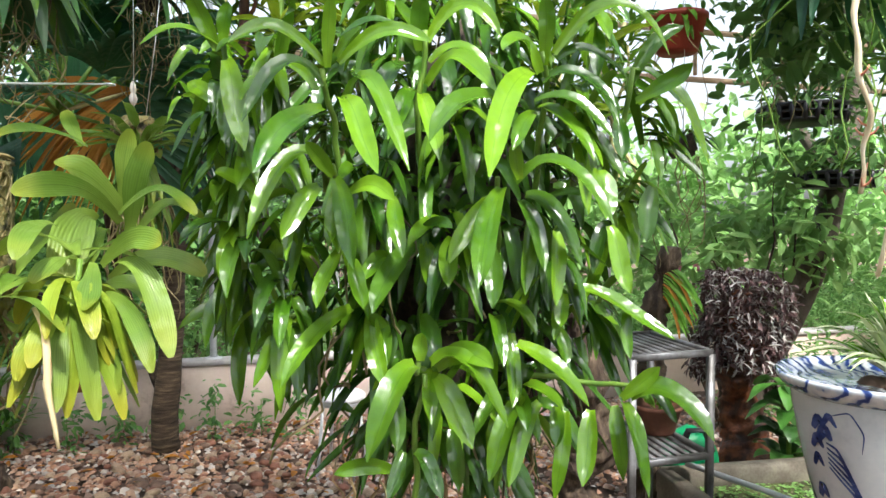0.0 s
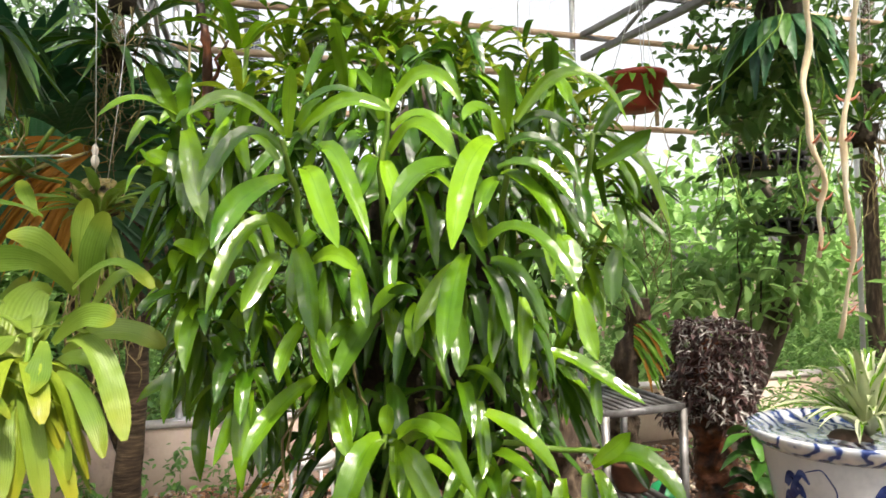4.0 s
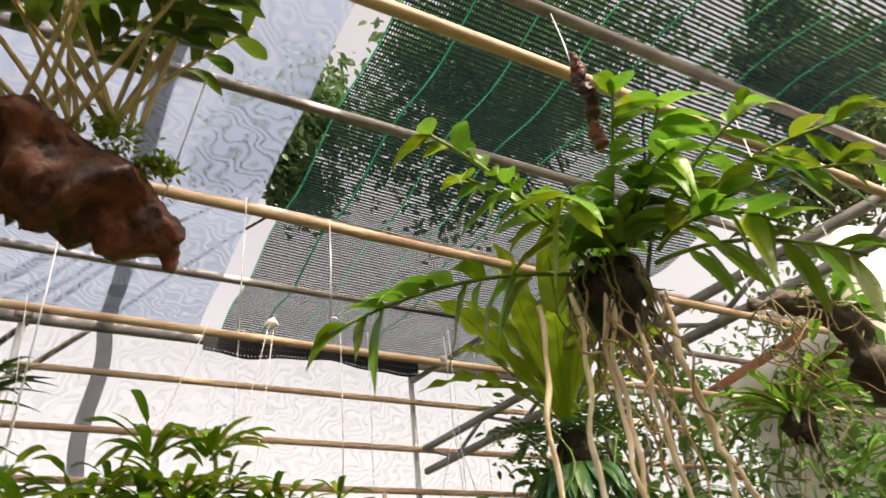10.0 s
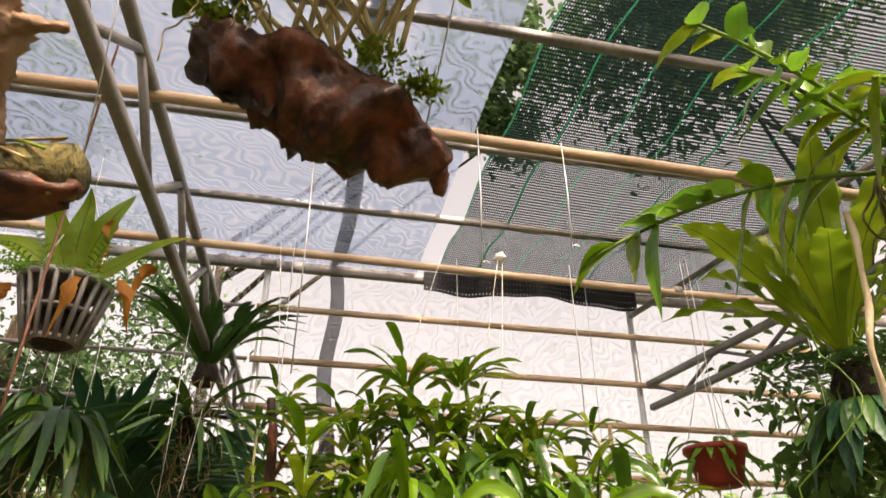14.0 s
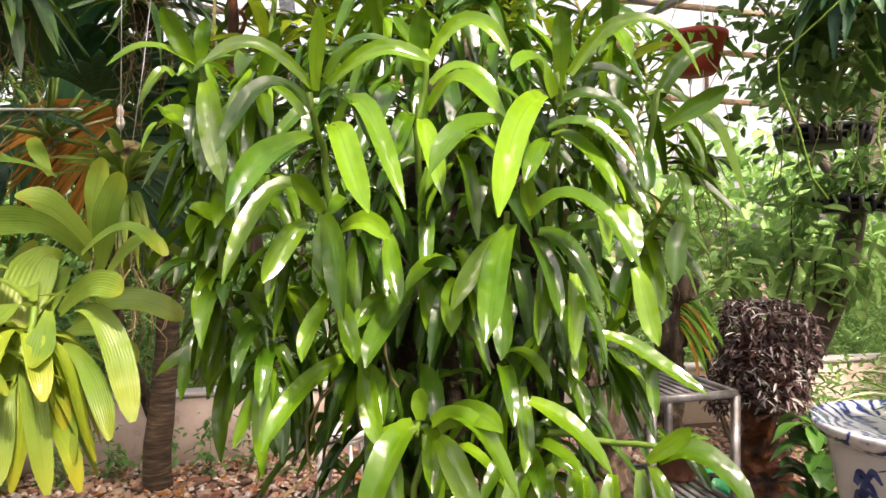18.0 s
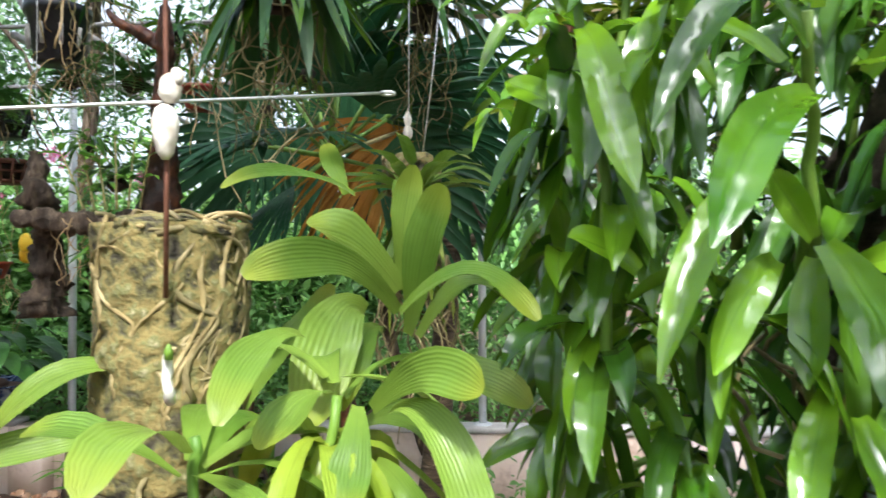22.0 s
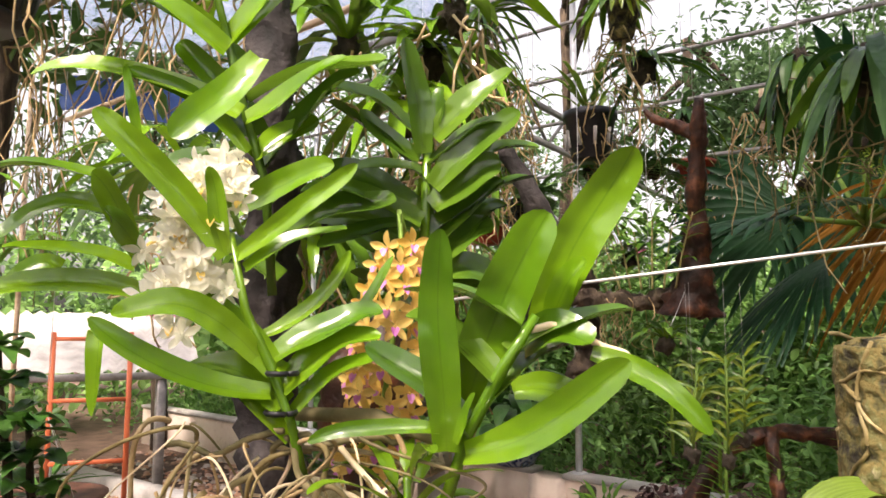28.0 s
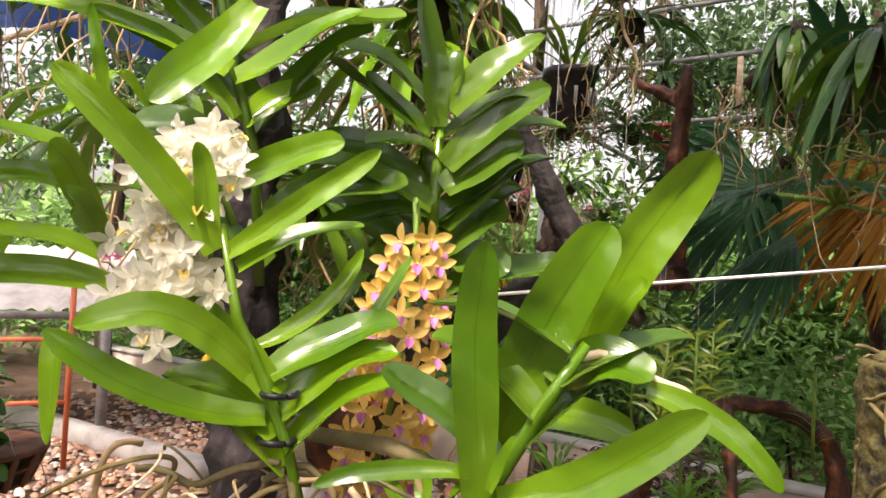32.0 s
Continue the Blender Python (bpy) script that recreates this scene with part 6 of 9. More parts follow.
part("stem", tube([(-1.18, 0.765, 1.38), (-1.165, 0.785, 1.46), (-1.14, 0.81, 1.525), (-1.118, 0.834, 1.575)], [0.006, 0.006, 0.006, 0.004], 8, wob=0.35), M_BLOOM, bloom2)
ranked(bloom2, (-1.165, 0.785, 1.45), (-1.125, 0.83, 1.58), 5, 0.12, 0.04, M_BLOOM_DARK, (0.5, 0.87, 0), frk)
part("aerial_root", tube(bez((-1.14, 0.84, 1.556), (-1.085, 0.9, 1.575), (-1.06, 0.92, 1.51), 14) + np.stack([np.zeros(14), np.zeros(14), 0.006 * np.sin(np.linspace(0, 9, 14))], 1), np.linspace(0.0042, 0.0028, 14), 7), M_ROOT_PALE, bloom2, "pale crooked aerial root")
bloom3 = thing("flowering_orchid", (-1.43, 0.9, 1.5), "darker orchid shoot with ranked leaves and apricot flowers", "orchid", "flowering orchids")
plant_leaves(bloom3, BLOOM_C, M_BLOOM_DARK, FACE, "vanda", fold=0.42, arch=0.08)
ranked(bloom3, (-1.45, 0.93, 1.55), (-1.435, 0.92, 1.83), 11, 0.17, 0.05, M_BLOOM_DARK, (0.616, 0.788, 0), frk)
part("stem", tube([(-1.437, 0.917, 1.56), (-1.434, 0.916, 1.718), (-1.431, 0.917, 1.83)], [0.007, 0.007, 0.006], 8, wob=0.35), M_BLOOM, bloom3)
part("flower_stalk", tube([(-1.40, 0.88, 1.62), (-1.33, 0.808, 1.70), (-1.328, 0.812, 1.63), (-1.34, 0.80, 1.50), (-1.353, 0.789, 1.41)], 0.0035, 6), M_STEM, bloom3)
for i in range(70):
    t = (i + 0.5) / 70
    a = i * 2.4
    c = np.array((-1.327, 0.813, 1.66)) * (1 - t) + np.array((-1.355, 0.787, 1.385)) * t + np.array((math.cos(a), math.sin(a), 0.2 * math.sin(i))) * (0.014 + 0.026 * min(1, 2.2 * t + 0.25))
    flower(bloom3, c, np.array((math.cos(a), math.sin(a), 0.0)) * 0.8 + np.array((0.75, -0.55, 0)), 0.0195, M_PETAL_Y, M_LIP, frk)
bloom4 = thing("flowering_orchid", (-1.48, 0.68, 1.6), "tall orchid stem with long spreading leaves", "orchid", "flowering orchids")
plant_leaves(bloom4, BLOOM_D, M_BLOOM, FACE, "vanda", fold=0.45, arch=0.1)
plant_leaves(bloom4, BLOOM_E, M_BLOOM, FACE, "vanda", fold=0.45, arch=0.1)
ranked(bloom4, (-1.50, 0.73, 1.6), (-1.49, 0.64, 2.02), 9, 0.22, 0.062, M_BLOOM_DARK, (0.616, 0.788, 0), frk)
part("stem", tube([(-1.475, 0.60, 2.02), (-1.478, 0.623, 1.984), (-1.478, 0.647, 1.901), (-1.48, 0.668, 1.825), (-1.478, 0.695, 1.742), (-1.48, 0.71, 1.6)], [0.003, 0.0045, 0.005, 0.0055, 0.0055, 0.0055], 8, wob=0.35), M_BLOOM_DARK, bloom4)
snag = thing("dead_trunk", (-1.6, 0.72, 1.3), "dark dead trunk that carries the tied orchids", "trunk")
part("trunk", gnarl(wobble((-1.62, 0.74, -0.03), (-1.70, 0.78, 2.35), 12, 0.02, frk), np.linspace(0.065, 0.036, 12), 2.0, 0.6), M_SNAG, snag)
part("coir_pad", lump((-1.47, 0.84, 1.45), (0.06, 0.06, 0.10), 4.0, 0.5, 18, 12), M_DRIFT, snag, "reddish coir pad")
part("bough", gnarl([(-1.50, 1.12, 1.86), (-1.46, 1.17, 1.74), (-1.43, 1.21, 1.65), (-1.52, 1.12, 1.56), (-1.62, 1.02, 1.48)], [0.014, 0.02, 0.03, 0.036, 0.028], 5.0, 0.5), M_SNAG, snag)
part("bough", tube([(-1.62, 0.74, 1.5), (-1.52, 0.72, 1.47), (-1.40, 0.70, 1.46), (-1.26, 0.74, 1.47), (-1.20, 0.80, 1.44)], [0.02, 0.012, 0.008, 0.008, 0.006], 8, wob=0.12), M_ROOT_G, snag)
ALONG, OUT = np.array((0.616, 0.788, 0.0)), np.array((0.77, -0.64, 0.0))
for i in range(48):
    s = np.array((-1.33, 0.64, 1.44)) + ALONG * frk.uniform(-0.1, 0.16) + OUT * frk.uniform(-0.05, 0.05) + np.array((0, 0, frk.uniform(-0.06, 0.03)))
    e = s + ALONG * frk.uniform(-0.13, 0.1) + OUT * frk.uniform(-0.06, 0.05) + np.array((0, 0, -frk.uniform(0.05, 0.28)))
    k1 = s + ALONG * frk.uniform(-0.1, 0.1) + OUT * frk.uniform(0, 0.08) + np.array((0, 0, frk.uniform(-0.04, 0.05)))
    k2 = e + ALONG * frk.uniform(-0.1, 0.14) + OUT * frk.uniform(-0.02, 0.06) + np.array((0, 0, frk.uniform(0.0, 0.12)))
    q = np.linspace(0, 1, 26)[:, None]
    P = (1 - q) ** 3 * s + 3 * q * (1 - q) ** 2 * k1 + 3 * q * q * (1 - q) * k2 + q ** 3 * e
    part("root", tube(P, np.linspace(1.0, 0.65, 26) * frk.choice((0.0012, 0.0015, 0.0019, 0.0024, 0.0031)), 8, wob=0.12), (M_ROOT_K, M_ROOT_G, M_ROOT_PALE, M_ROOT)[i % 4], snag)
shoot = thing("young_orchid", (-1.2, 0.74, 1.38), "small young orchid shoot among the roots", "orchid")
part("stem", tube([(-1.2, 0.74, 1.36), (-1.2, 0.74, 1.42)], 0.004, 6), M_BLOOM, shoot)
tuft(shoot, (-1.2, 0.74, 1.4), 8, 0.11, 0.02, M_BLOOM, 0.25, "vanda", rng=frk)
for a, b in (((-1.405, 0.567, 1.437), (-1.30, 0.668, 1.452)), ((-1.30, 0.668, 1.452), (-1.228, 0.782, 1.452)), ((-1.30, 0.66, 1.45), (-1.37, 0.60, 1.36)), ((-1.31, 0.665, 1.45), (-1.24, 0.69, 1.37)), ((-1.20, 0.74, 1.40), (-1.12, 0.76, 1.39)), ((-1.22, 0.74, 1.40), (-1.25, 0.66, 1.33))):
    part("root", tube(wobble(a, b, 12, 0.008, frk), 0.0036, 8, wob=0.12), M_ROOT_G, snag)
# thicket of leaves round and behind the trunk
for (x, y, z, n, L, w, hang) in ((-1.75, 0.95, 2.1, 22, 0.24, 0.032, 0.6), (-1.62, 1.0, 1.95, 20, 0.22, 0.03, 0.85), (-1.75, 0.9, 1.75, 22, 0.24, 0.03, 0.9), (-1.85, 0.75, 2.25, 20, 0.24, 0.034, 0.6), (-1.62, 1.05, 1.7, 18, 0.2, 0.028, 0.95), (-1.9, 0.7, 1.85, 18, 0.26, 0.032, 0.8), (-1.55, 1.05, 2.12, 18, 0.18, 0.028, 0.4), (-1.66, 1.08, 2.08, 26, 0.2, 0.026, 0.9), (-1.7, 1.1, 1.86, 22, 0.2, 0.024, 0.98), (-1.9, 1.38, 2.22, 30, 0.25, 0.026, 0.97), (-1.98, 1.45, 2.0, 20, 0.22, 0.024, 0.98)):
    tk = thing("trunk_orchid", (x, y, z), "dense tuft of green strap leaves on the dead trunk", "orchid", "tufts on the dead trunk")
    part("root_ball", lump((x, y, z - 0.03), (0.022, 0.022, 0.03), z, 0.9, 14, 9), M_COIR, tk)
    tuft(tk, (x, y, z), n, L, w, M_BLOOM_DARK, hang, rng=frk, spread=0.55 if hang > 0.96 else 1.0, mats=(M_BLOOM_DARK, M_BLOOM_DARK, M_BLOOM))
    roots_down(tk, (x, y, z - 0.05), 0.05, 8, 0.3, frk)


# ---- overhead: driftwood slab with its orchid ----
ork = random.Random(31)
drift = thing("hanging_driftwood", (-0.2, 0.97, 2.45), "gnarled red-brown driftwood slab hung from the roof", "driftwood")
DW = bez((-0.43, 0.85, 2.52), (-0.18, 0.92, 2.46), (-0.02, 1.01, 2.33), 60)
DV, DF, DU = tube(DW, 0.088 * np.clip(np.sin(np.linspace(0.35, 2.85, 60)), 0.25, 1) ** 0.8, 48)
DV = [Vector(v) for v in DV]
for i, v in enumerate(DV):
    c = Vector(DW[i // 48])
    k = 0.62 + 0.34 * noise.ridged_multi_fractal(v * 8, 1.0, 2.3, 4, 1.0, 1.6) + 0.4 * noise.noise(v * 15) + 0.16 * noise.noise(v * 60) + 0.08 * noise.noise(v * 150)
    k *= 1.2 if (v - c).z < 0 else 0.72
    DV[i] = c + (v - c) * min(1.75, max(0.45, k))
part("slab", (DV, DF, DU), M_DRIFT, drift)
for p, q, r in (((-0.06, 0.98, 2.37), (-0.015, 1.03, 2.29), 0.024), ((-0.2, 0.97, 2.4), (-0.19, 1.0, 2.32), 0.03), ((-0.12, 0.95, 2.4), (-0.11, 1.0, 2.33), 0.022), ((-0.34, 0.9, 2.45), (-0.28, 0.95, 2.36), 0.03)):
    part("knob", tube(wobble(p, q, 8, 0.006, ork), np.linspace(r, r * 0.55, 8), 12, wob=0.3), M_DRIFT, drift)
for i in range(9):
    t = i / 8
    part("bark_flake", blade((-0.43 + 0.14 * t, 0.85 + 0.05 * t, 2.47 - 0.05 * t), (0.02, 0.01, -0.06), 0.0, 0.04, (0, -1, 0), 5, "oval", 0.4), M_COIR, drift)
for p, s in (((-0.12, 0.89, 2.475), (0.05, 0.03, 0.022)), ((-0.38, 0.82, 2.54), (0.04, 0.03, 0.03)), ((-0.06, 0.92, 2.44), (0.03, 0.025, 0.018))):
    tagged(part("moss", foliage(cloud(p, s, 260, 8, 0.5), 0.014, droop=-0.5), M_MOSSLEAF, drift, "bright moss tuft"), kind="stuff")
for a, b in (((-0.41, 0.84, 2.56), (-0.3, 0.86, 3.05)), ((-0.05, 0.98, 2.4), (0.08, 0.86, 3.05))):
    wire(drift, a, b)
dorc = thing("driftwood_orchid", (-0.22, 0.9, 2.5), "orchid with straw canes and dark oval leaves on driftwood", "orchid")
for i in range(23):
    a = np.array((-0.32 + 0.24 * ork.random(), 0.87 + 0.06 * ork.random(), 2.51))
    q = ork.uniform(-0.95, 0.95)
    b = a + np.array((0.34 * math.sin(q), ork.uniform(-0.34, -0.06), 0.36 * math.cos(q) * ork.uniform(0.6, 1.1)))
    cane(dorc, a, b, 0.015, 6, 0.11, 0.041, M_WOODLEAF, M_CANE, 0.0055, ork, "strap", bare=0.5)
tuft(dorc, (-0.4, 0.8, 2.57), 12, 0.08, 0.035, M_WOODLEAF, 0.5, "oval", rng=ork)
roots_down(dorc, (-0.36, 0.82, 2.54), 0.06, 14, 0.12, ork, M_ROOT_G, 0.0022, 0.006)

# driftwood and mossy log at the other side
dl = thing("hanging_driftwood", (-0.83, 0.86, 2.6), "pale twisted driftwood hanging on a wire", "driftwood")
part("stem", gnarl(wobble((-0.86, 1.0, 2.42), (-0.815, 0.80, 2.70), 8, 0.012, ork), [0.022, 0.02, 0.022, 0.03, 0.044, 0.034, 0.02, 0.018], 3.0, 0.45), M_PALEWOOD, dl)
part("prong", gnarl(wobble((-0.83, 0.87, 2.60), (-0.71, 0.90, 2.595), 5, 0.006, ork), np.linspace(0.034, 0.008, 5), 6.0, 0.4), M_PALEWOOD, dl)
part("prong", tube(wobble((-0.83, 0.87, 2.60), (-0.95, 0.87, 2.60), 8, 0.01, ork), np.linspace(0.036, 0.02, 8), 12, wob=0.15), M_PALEWOOD, dl)
wire(dl, (-0.815, 0.8, 2.69), (-0.80, 0.85, 3.05))
part("hanging_root", tube(wobble((-0.93, 0.78, 2.85), (-0.9, 0.93, 2.5), 14, 0.012, ork), 0.008, 7), M_ROOT_G, dl)
ml = thing("mossy_log", (-0.84, 1.05, 2.36), "short mossy log with orange roots, hung flat", "log")
part("log", tube([(-1.0, 1.04, 2.38), (-0.86, 1.05, 2.39), (-0.72, 1.06, 2.39)], [0.055, 0.058, 0.052], 18, wob=0.12), M_MOSSLOG, ml)
part("coir", lump((-0.84, 1.06, 2.345), (0.13, 0.06, 0.035), 8.0, 0.4, 18, 10), M_DRIFT, ml)
for i in range(16):
    a0 = ork.uniform(0, 6.28)
    P = [(-0.98 + 0.25 * ((t + i * 0.13) % 1), 1.05 + 0.06 * math.cos(a0 + 2 * t), 2.39 + 0.06 * math.sin(a0 + 2 * t)) for t in np.linspace(0, 0.45, 9)]
    part("root", tube(P[:6], 0.0035, 5), (M_ROOT, M_MOSS)[i % 2], ml)
wire(ml, (-0.72, 1.06, 2.44), (-0.66, 0.9, 3.05))
wire(ml, (-0.98, 1.04, 2.43), (-0.9, 0.88, 3.05))

# fern in a slatted basket
fb = thing("fern_basket", (-1.25, 1.9, 2.38), "slatted hanging basket with a fern and dry brown fronds", "fern")
basket(fb, (-1.24, 1.89, 2.37), 0.135, 0.2, M_GREYST, 20, 0.6)
part("peat", lump((-1.24, 1.89, 2.39), (0.07, 0.07, 0.035), 3.3, 0.2, 16, 10), M_COIR, fb)
for off, w in (((0.02, -0.08, 0.33), 0.085), ((0.14, -0.03, 0.34), 0.09), ((0.36, -0.02, 0.16), 0.06), ((-0.1, -0.12, 0.3), 0.08), ((-0.3, -0.05, 0.2), 0.08)):
    part("frond", blade((-1.21, 1.86, 2.53), off, 0.03, w, (0.2, -1, 0.3), 12, "lance", 0.15, 0.12), M_FERN, fb)
for p, off in (((-1.15, 1.80, 2.55), (-0.02, -0.06, -0.22)), ((-1.05, 1.85, 2.56), (0.07, -0.03, -0.2)), ((-1.14, 1.86, 2.6), (0.04, -0.02, 0.16)), ((-1.03, 1.88, 2.5), (0.08, -0.02, 0.1)), ((-1.35, 1.8, 2.52), (-0.05, -0.04, -0.12))):
    part("dry_frond", blade(p, off, 0.03, 0.045, (0.1, -1, 0.2), 16, "strap", 0.6, 0.7, 2.4), M_DEAD, fb, "curled dry brown frond")
for i in range(22):
    q = ork.uniform(0, 6.28)
    fern_frond(fb, (-1.24 + 0.09 * math.cos(q), 1.89 + 0.09 * math.sin(q), 2.55), (0.14 * math.cos(q), 0.14 * math.sin(q) - 0.04, ork.uniform(-0.08, 0.1)), 0.03, 0.03, M_DEND, 9)
hangers(fb, (-1.24, 1.89, 2.56), 0.13, 3.05)

# dark strap ferns hanging under it
for (x, y, z, n, L, w, hang) in ((-1.38, 2.26, 2.25, 46, 0.4, 0.042, 0.92), (-1.3, 3.2, 2.75, 46, 0.55, 0.045, 0.2), (-1.36, 3.25, 2.5, 36, 0.6, 0.045, 0.75), (-1.85, 2.8, 2.5, 46, 0.42, 0.045, 0.98), (-2.6, 2.9, 2.75, 26, 0.34, 0.035, 0.8)):
    dk = thing("dark_strap_fern", (x, y, z), "dark green strap fern hanging in a thick mass", "fern", "dark strap ferns")
    part("root_ball", lump((x, y, z - 0.04), (0.06, 0.06, 0.07), x + z, 0.4, 16, 10), M_COIR, dk)
    tuft(dk, (x, y, z), n, L, w, M_DARKLEAF, hang, rng=ork, shape="strap" if hang > 0.9 else "lance", spread=0.4 if hang > 0.95 else 0.75 if hang > 0.9 else 1.0, mats=(M_DARKLEAF, M_DARKLEAF, M_BLOOM_DARK))
    roots_down(dk, (x, y, z - 0.1), 0.1, 14, 0.5, ork, M_ROOT_G, 0.003, 0.05)
    wire(dk, (x, y, z), (x, y, 3.05 if z < 2.9 else 4.2))
# great pleated palm with a dead leaf
def fan(hub, d, s, L, half, n, fall, ragged=0.12):
    """A pleated fan leaf: folded segments joined for two thirds of their length, then split and drooping."""
    V, F, U = [], [], []
    up = np.cross(s, d)
    up = up * (1 if up[2] > 0 else -1)
    for k in range(n):
        a = -half + 2 * half * (k + 0.5) / n
        w = half / n * 1.04
        l_ = L * (0.82 + 0.18 * math.cos(a)) * ork.uniform(1 - ragged, 1 + ragged)
        drop = fall * ork.uniform(0.7, 1.3)
        o = len(V)
        for i in range(9):
            t = i / 8
            r = l_ * (0.03 + 0.97 * t)
            ww = w if t < 0.62 else w * max(0.03, 1 - ((t - 0.62) / 0.38) ** 1.3)
            for j, (q, h) in enumerate(((-1, 0.0), (0, 1.0), (1, 0.0))):
                b = a + q * ww
                p = hub + (d * math.cos(b) + s * math.sin(b)) * r + up * (0.35 * w * r * h) - np.array((0, 0, drop * t ** 2.2 * l_))
                V.append(p)
                U.append((0.5 + 0.5 * q, t))
        for i in range(8):
            for j in range(2):
                c = o + i * 3 + j
                F.append((c, c + 1, c + 4, c + 3))
    return V, F, U


palm = thing("fan_palm", (-2.0, 3.7, 0), "dark fan palm with broad drooping leaves and one brown leaf", "palm")
part("trunk", tube(wobble((-1.97, 4.88, -0.03), (-2.05, 3.95, 1.95), 12, 0.03, ork), np.linspace(0.04, 0.03, 12), 12, wob=0.15), M_BARK, palm)
for k, (az, el, L) in enumerate(((-1.0, 0.75, 0.7), (-0.3, 0.5, 0.8), (0.6, 0.6, 0.7), (-0.8, 1.15, 0.8), (-2.1, 0.05, 0.62), (-1.3, 0.1, 0.5))):
    base = np.array((-2.05, 3.7, 2.0))
    d = np.array((math.cos(az) * math.cos(el), math.sin(az) * math.cos(el), math.sin(el)))
    hub = base + d * 0.35
    part("stalk", tube([base, hub], [0.014, 0.009], 7), M_STEM, palm)
    s = unit(np.cross(d, (0, 0, 1)))
    part("leaf", fan(hub, d, s, L * 0.85, 1.2, 17, 0.28), M_PALM, palm)
for hub, d, s, L, half, fall in (((-2.3, 3.6, 2.05), (-0.9, -0.36, 0.08), (0.1, 0.0, 1.0), 0.62, 1.0, 0.3), ((-1.85, 3.75, 1.95), (0.75, 0.4, -0.15), (0.1, -0.1, 1.0), 0.66, 1.1, 0.35),
                                 ((-2.15, 3.55, 1.85), (-0.4, -0.5, -0.6), (-0.8, 0.5, 0.0), 0.55, 1.0, 0.25)):
    hub, d = np.array(hub), unit(d)
    s = unit(np.asarray(s) - d * float(np.asarray(s) @ d))
    part("stalk", tube([(-2.05, 3.7, 2.0), hub], [0.014, 0.009], 7), M_STEM, palm)
    part("leaf", fan(hub, d, s, L, half, 17, fall), M_PALM, palm)
for hub, d, L, fall in (((-2.9, 4.3, 2.55), (-0.5, 0.1, -0.7), 0.7, 0.3), ((-2.25, 4.3, 2.75), (0.25, 0.1, -0.9), 0.75, 0.2), ((-1.75, 4.25, 2.6), (0.6, 0.1, -0.6), 0.65, 0.3), ((-2.55, 4.35, 2.3), (-0.3, 0.0, -0.9), 0.65, 0.2), ((-1.7, 4.3, 2.2), (0.4, 0.0, -0.8), 0.6, 0.25)):
    hub, d = np.array(hub), unit(d)
    s = unit(np.cross(d, (0.2, 1.0, 0.15)))
    part("stalk", tube([(-2.05, 3.72, 2.0), (np.array((-2.05, 3.72, 2.0)) + hub) / 2 + np.array((0, 0, 0.15)), hub], [0.014, 0.012, 0.009], 7), M_STEM, palm)
    part("leaf", fan(hub, d, s, L, 1.25, 19, fall), M_PALM, palm)
base = np.array((-1.74, 3.98, 2.17))
across, fall = np.array((-0.62, -0.5, 0.0)), np.array((0.0, 0.0, -1.0))
part("dry_leaf", fan(base, unit(np.array((-0.8, -0.28, -0.42))), unit(np.array((-0.42, -0.1, 0.85))), 0.62, 0.72, 26, 0.42, 0.2), M_DEAD, palm, "withered orange-brown fan leaf")
part("dry_leaf", fan(base + np.array((-0.05, -0.05, 0.0)), unit(np.array((-0.8, -0.3, -0.1))), unit(np.array((-0.1, -0.2, 1.0))), 0.55, 0.6, 22, 0.75, 0.2), M_DEAD, palm, "withered orange-brown fan leaf")
part("dry_leaf", fan(base + np.array((0.03, -0.03, 0.0)), unit(np.array((-0.5, -0.3, -0.7))), unit(np.array((-0.8, -0.1, 0.5))), 0.5, 0.7, 20, 0.4, 0.25), M_DEAD, palm, "withered orange-brown fan leaf")
part("dry_stalk", tube([(-2.05, 3.7, 2.0), base], [0.014, 0.01], 7), M_CANE, palm)
for (x, y, z) in ((-1.75, 3.0, 2.2), (-2.0, 3.1, 2.1)):
    lf = thing("lace_fern", (x, y, z), "pale feathery fern fronds hanging down", "fern", "lace ferns")
    part("crown", lump((x, y, z), (0.03, 0.03, 0.03), x, 0.4, 10, 7), M_COIR, lf)
    for k in range(4):
        fern_frond(lf, (x, y, z), (ork.uniform(-0.08, 0.1), ork.uniform(-0.1, 0.02), -ork.uniform(0.15, 0.28)), 0.03, 0.05, M_FERN, 14)
    wire(lf, (x, y, z), (x, y, 3.05))

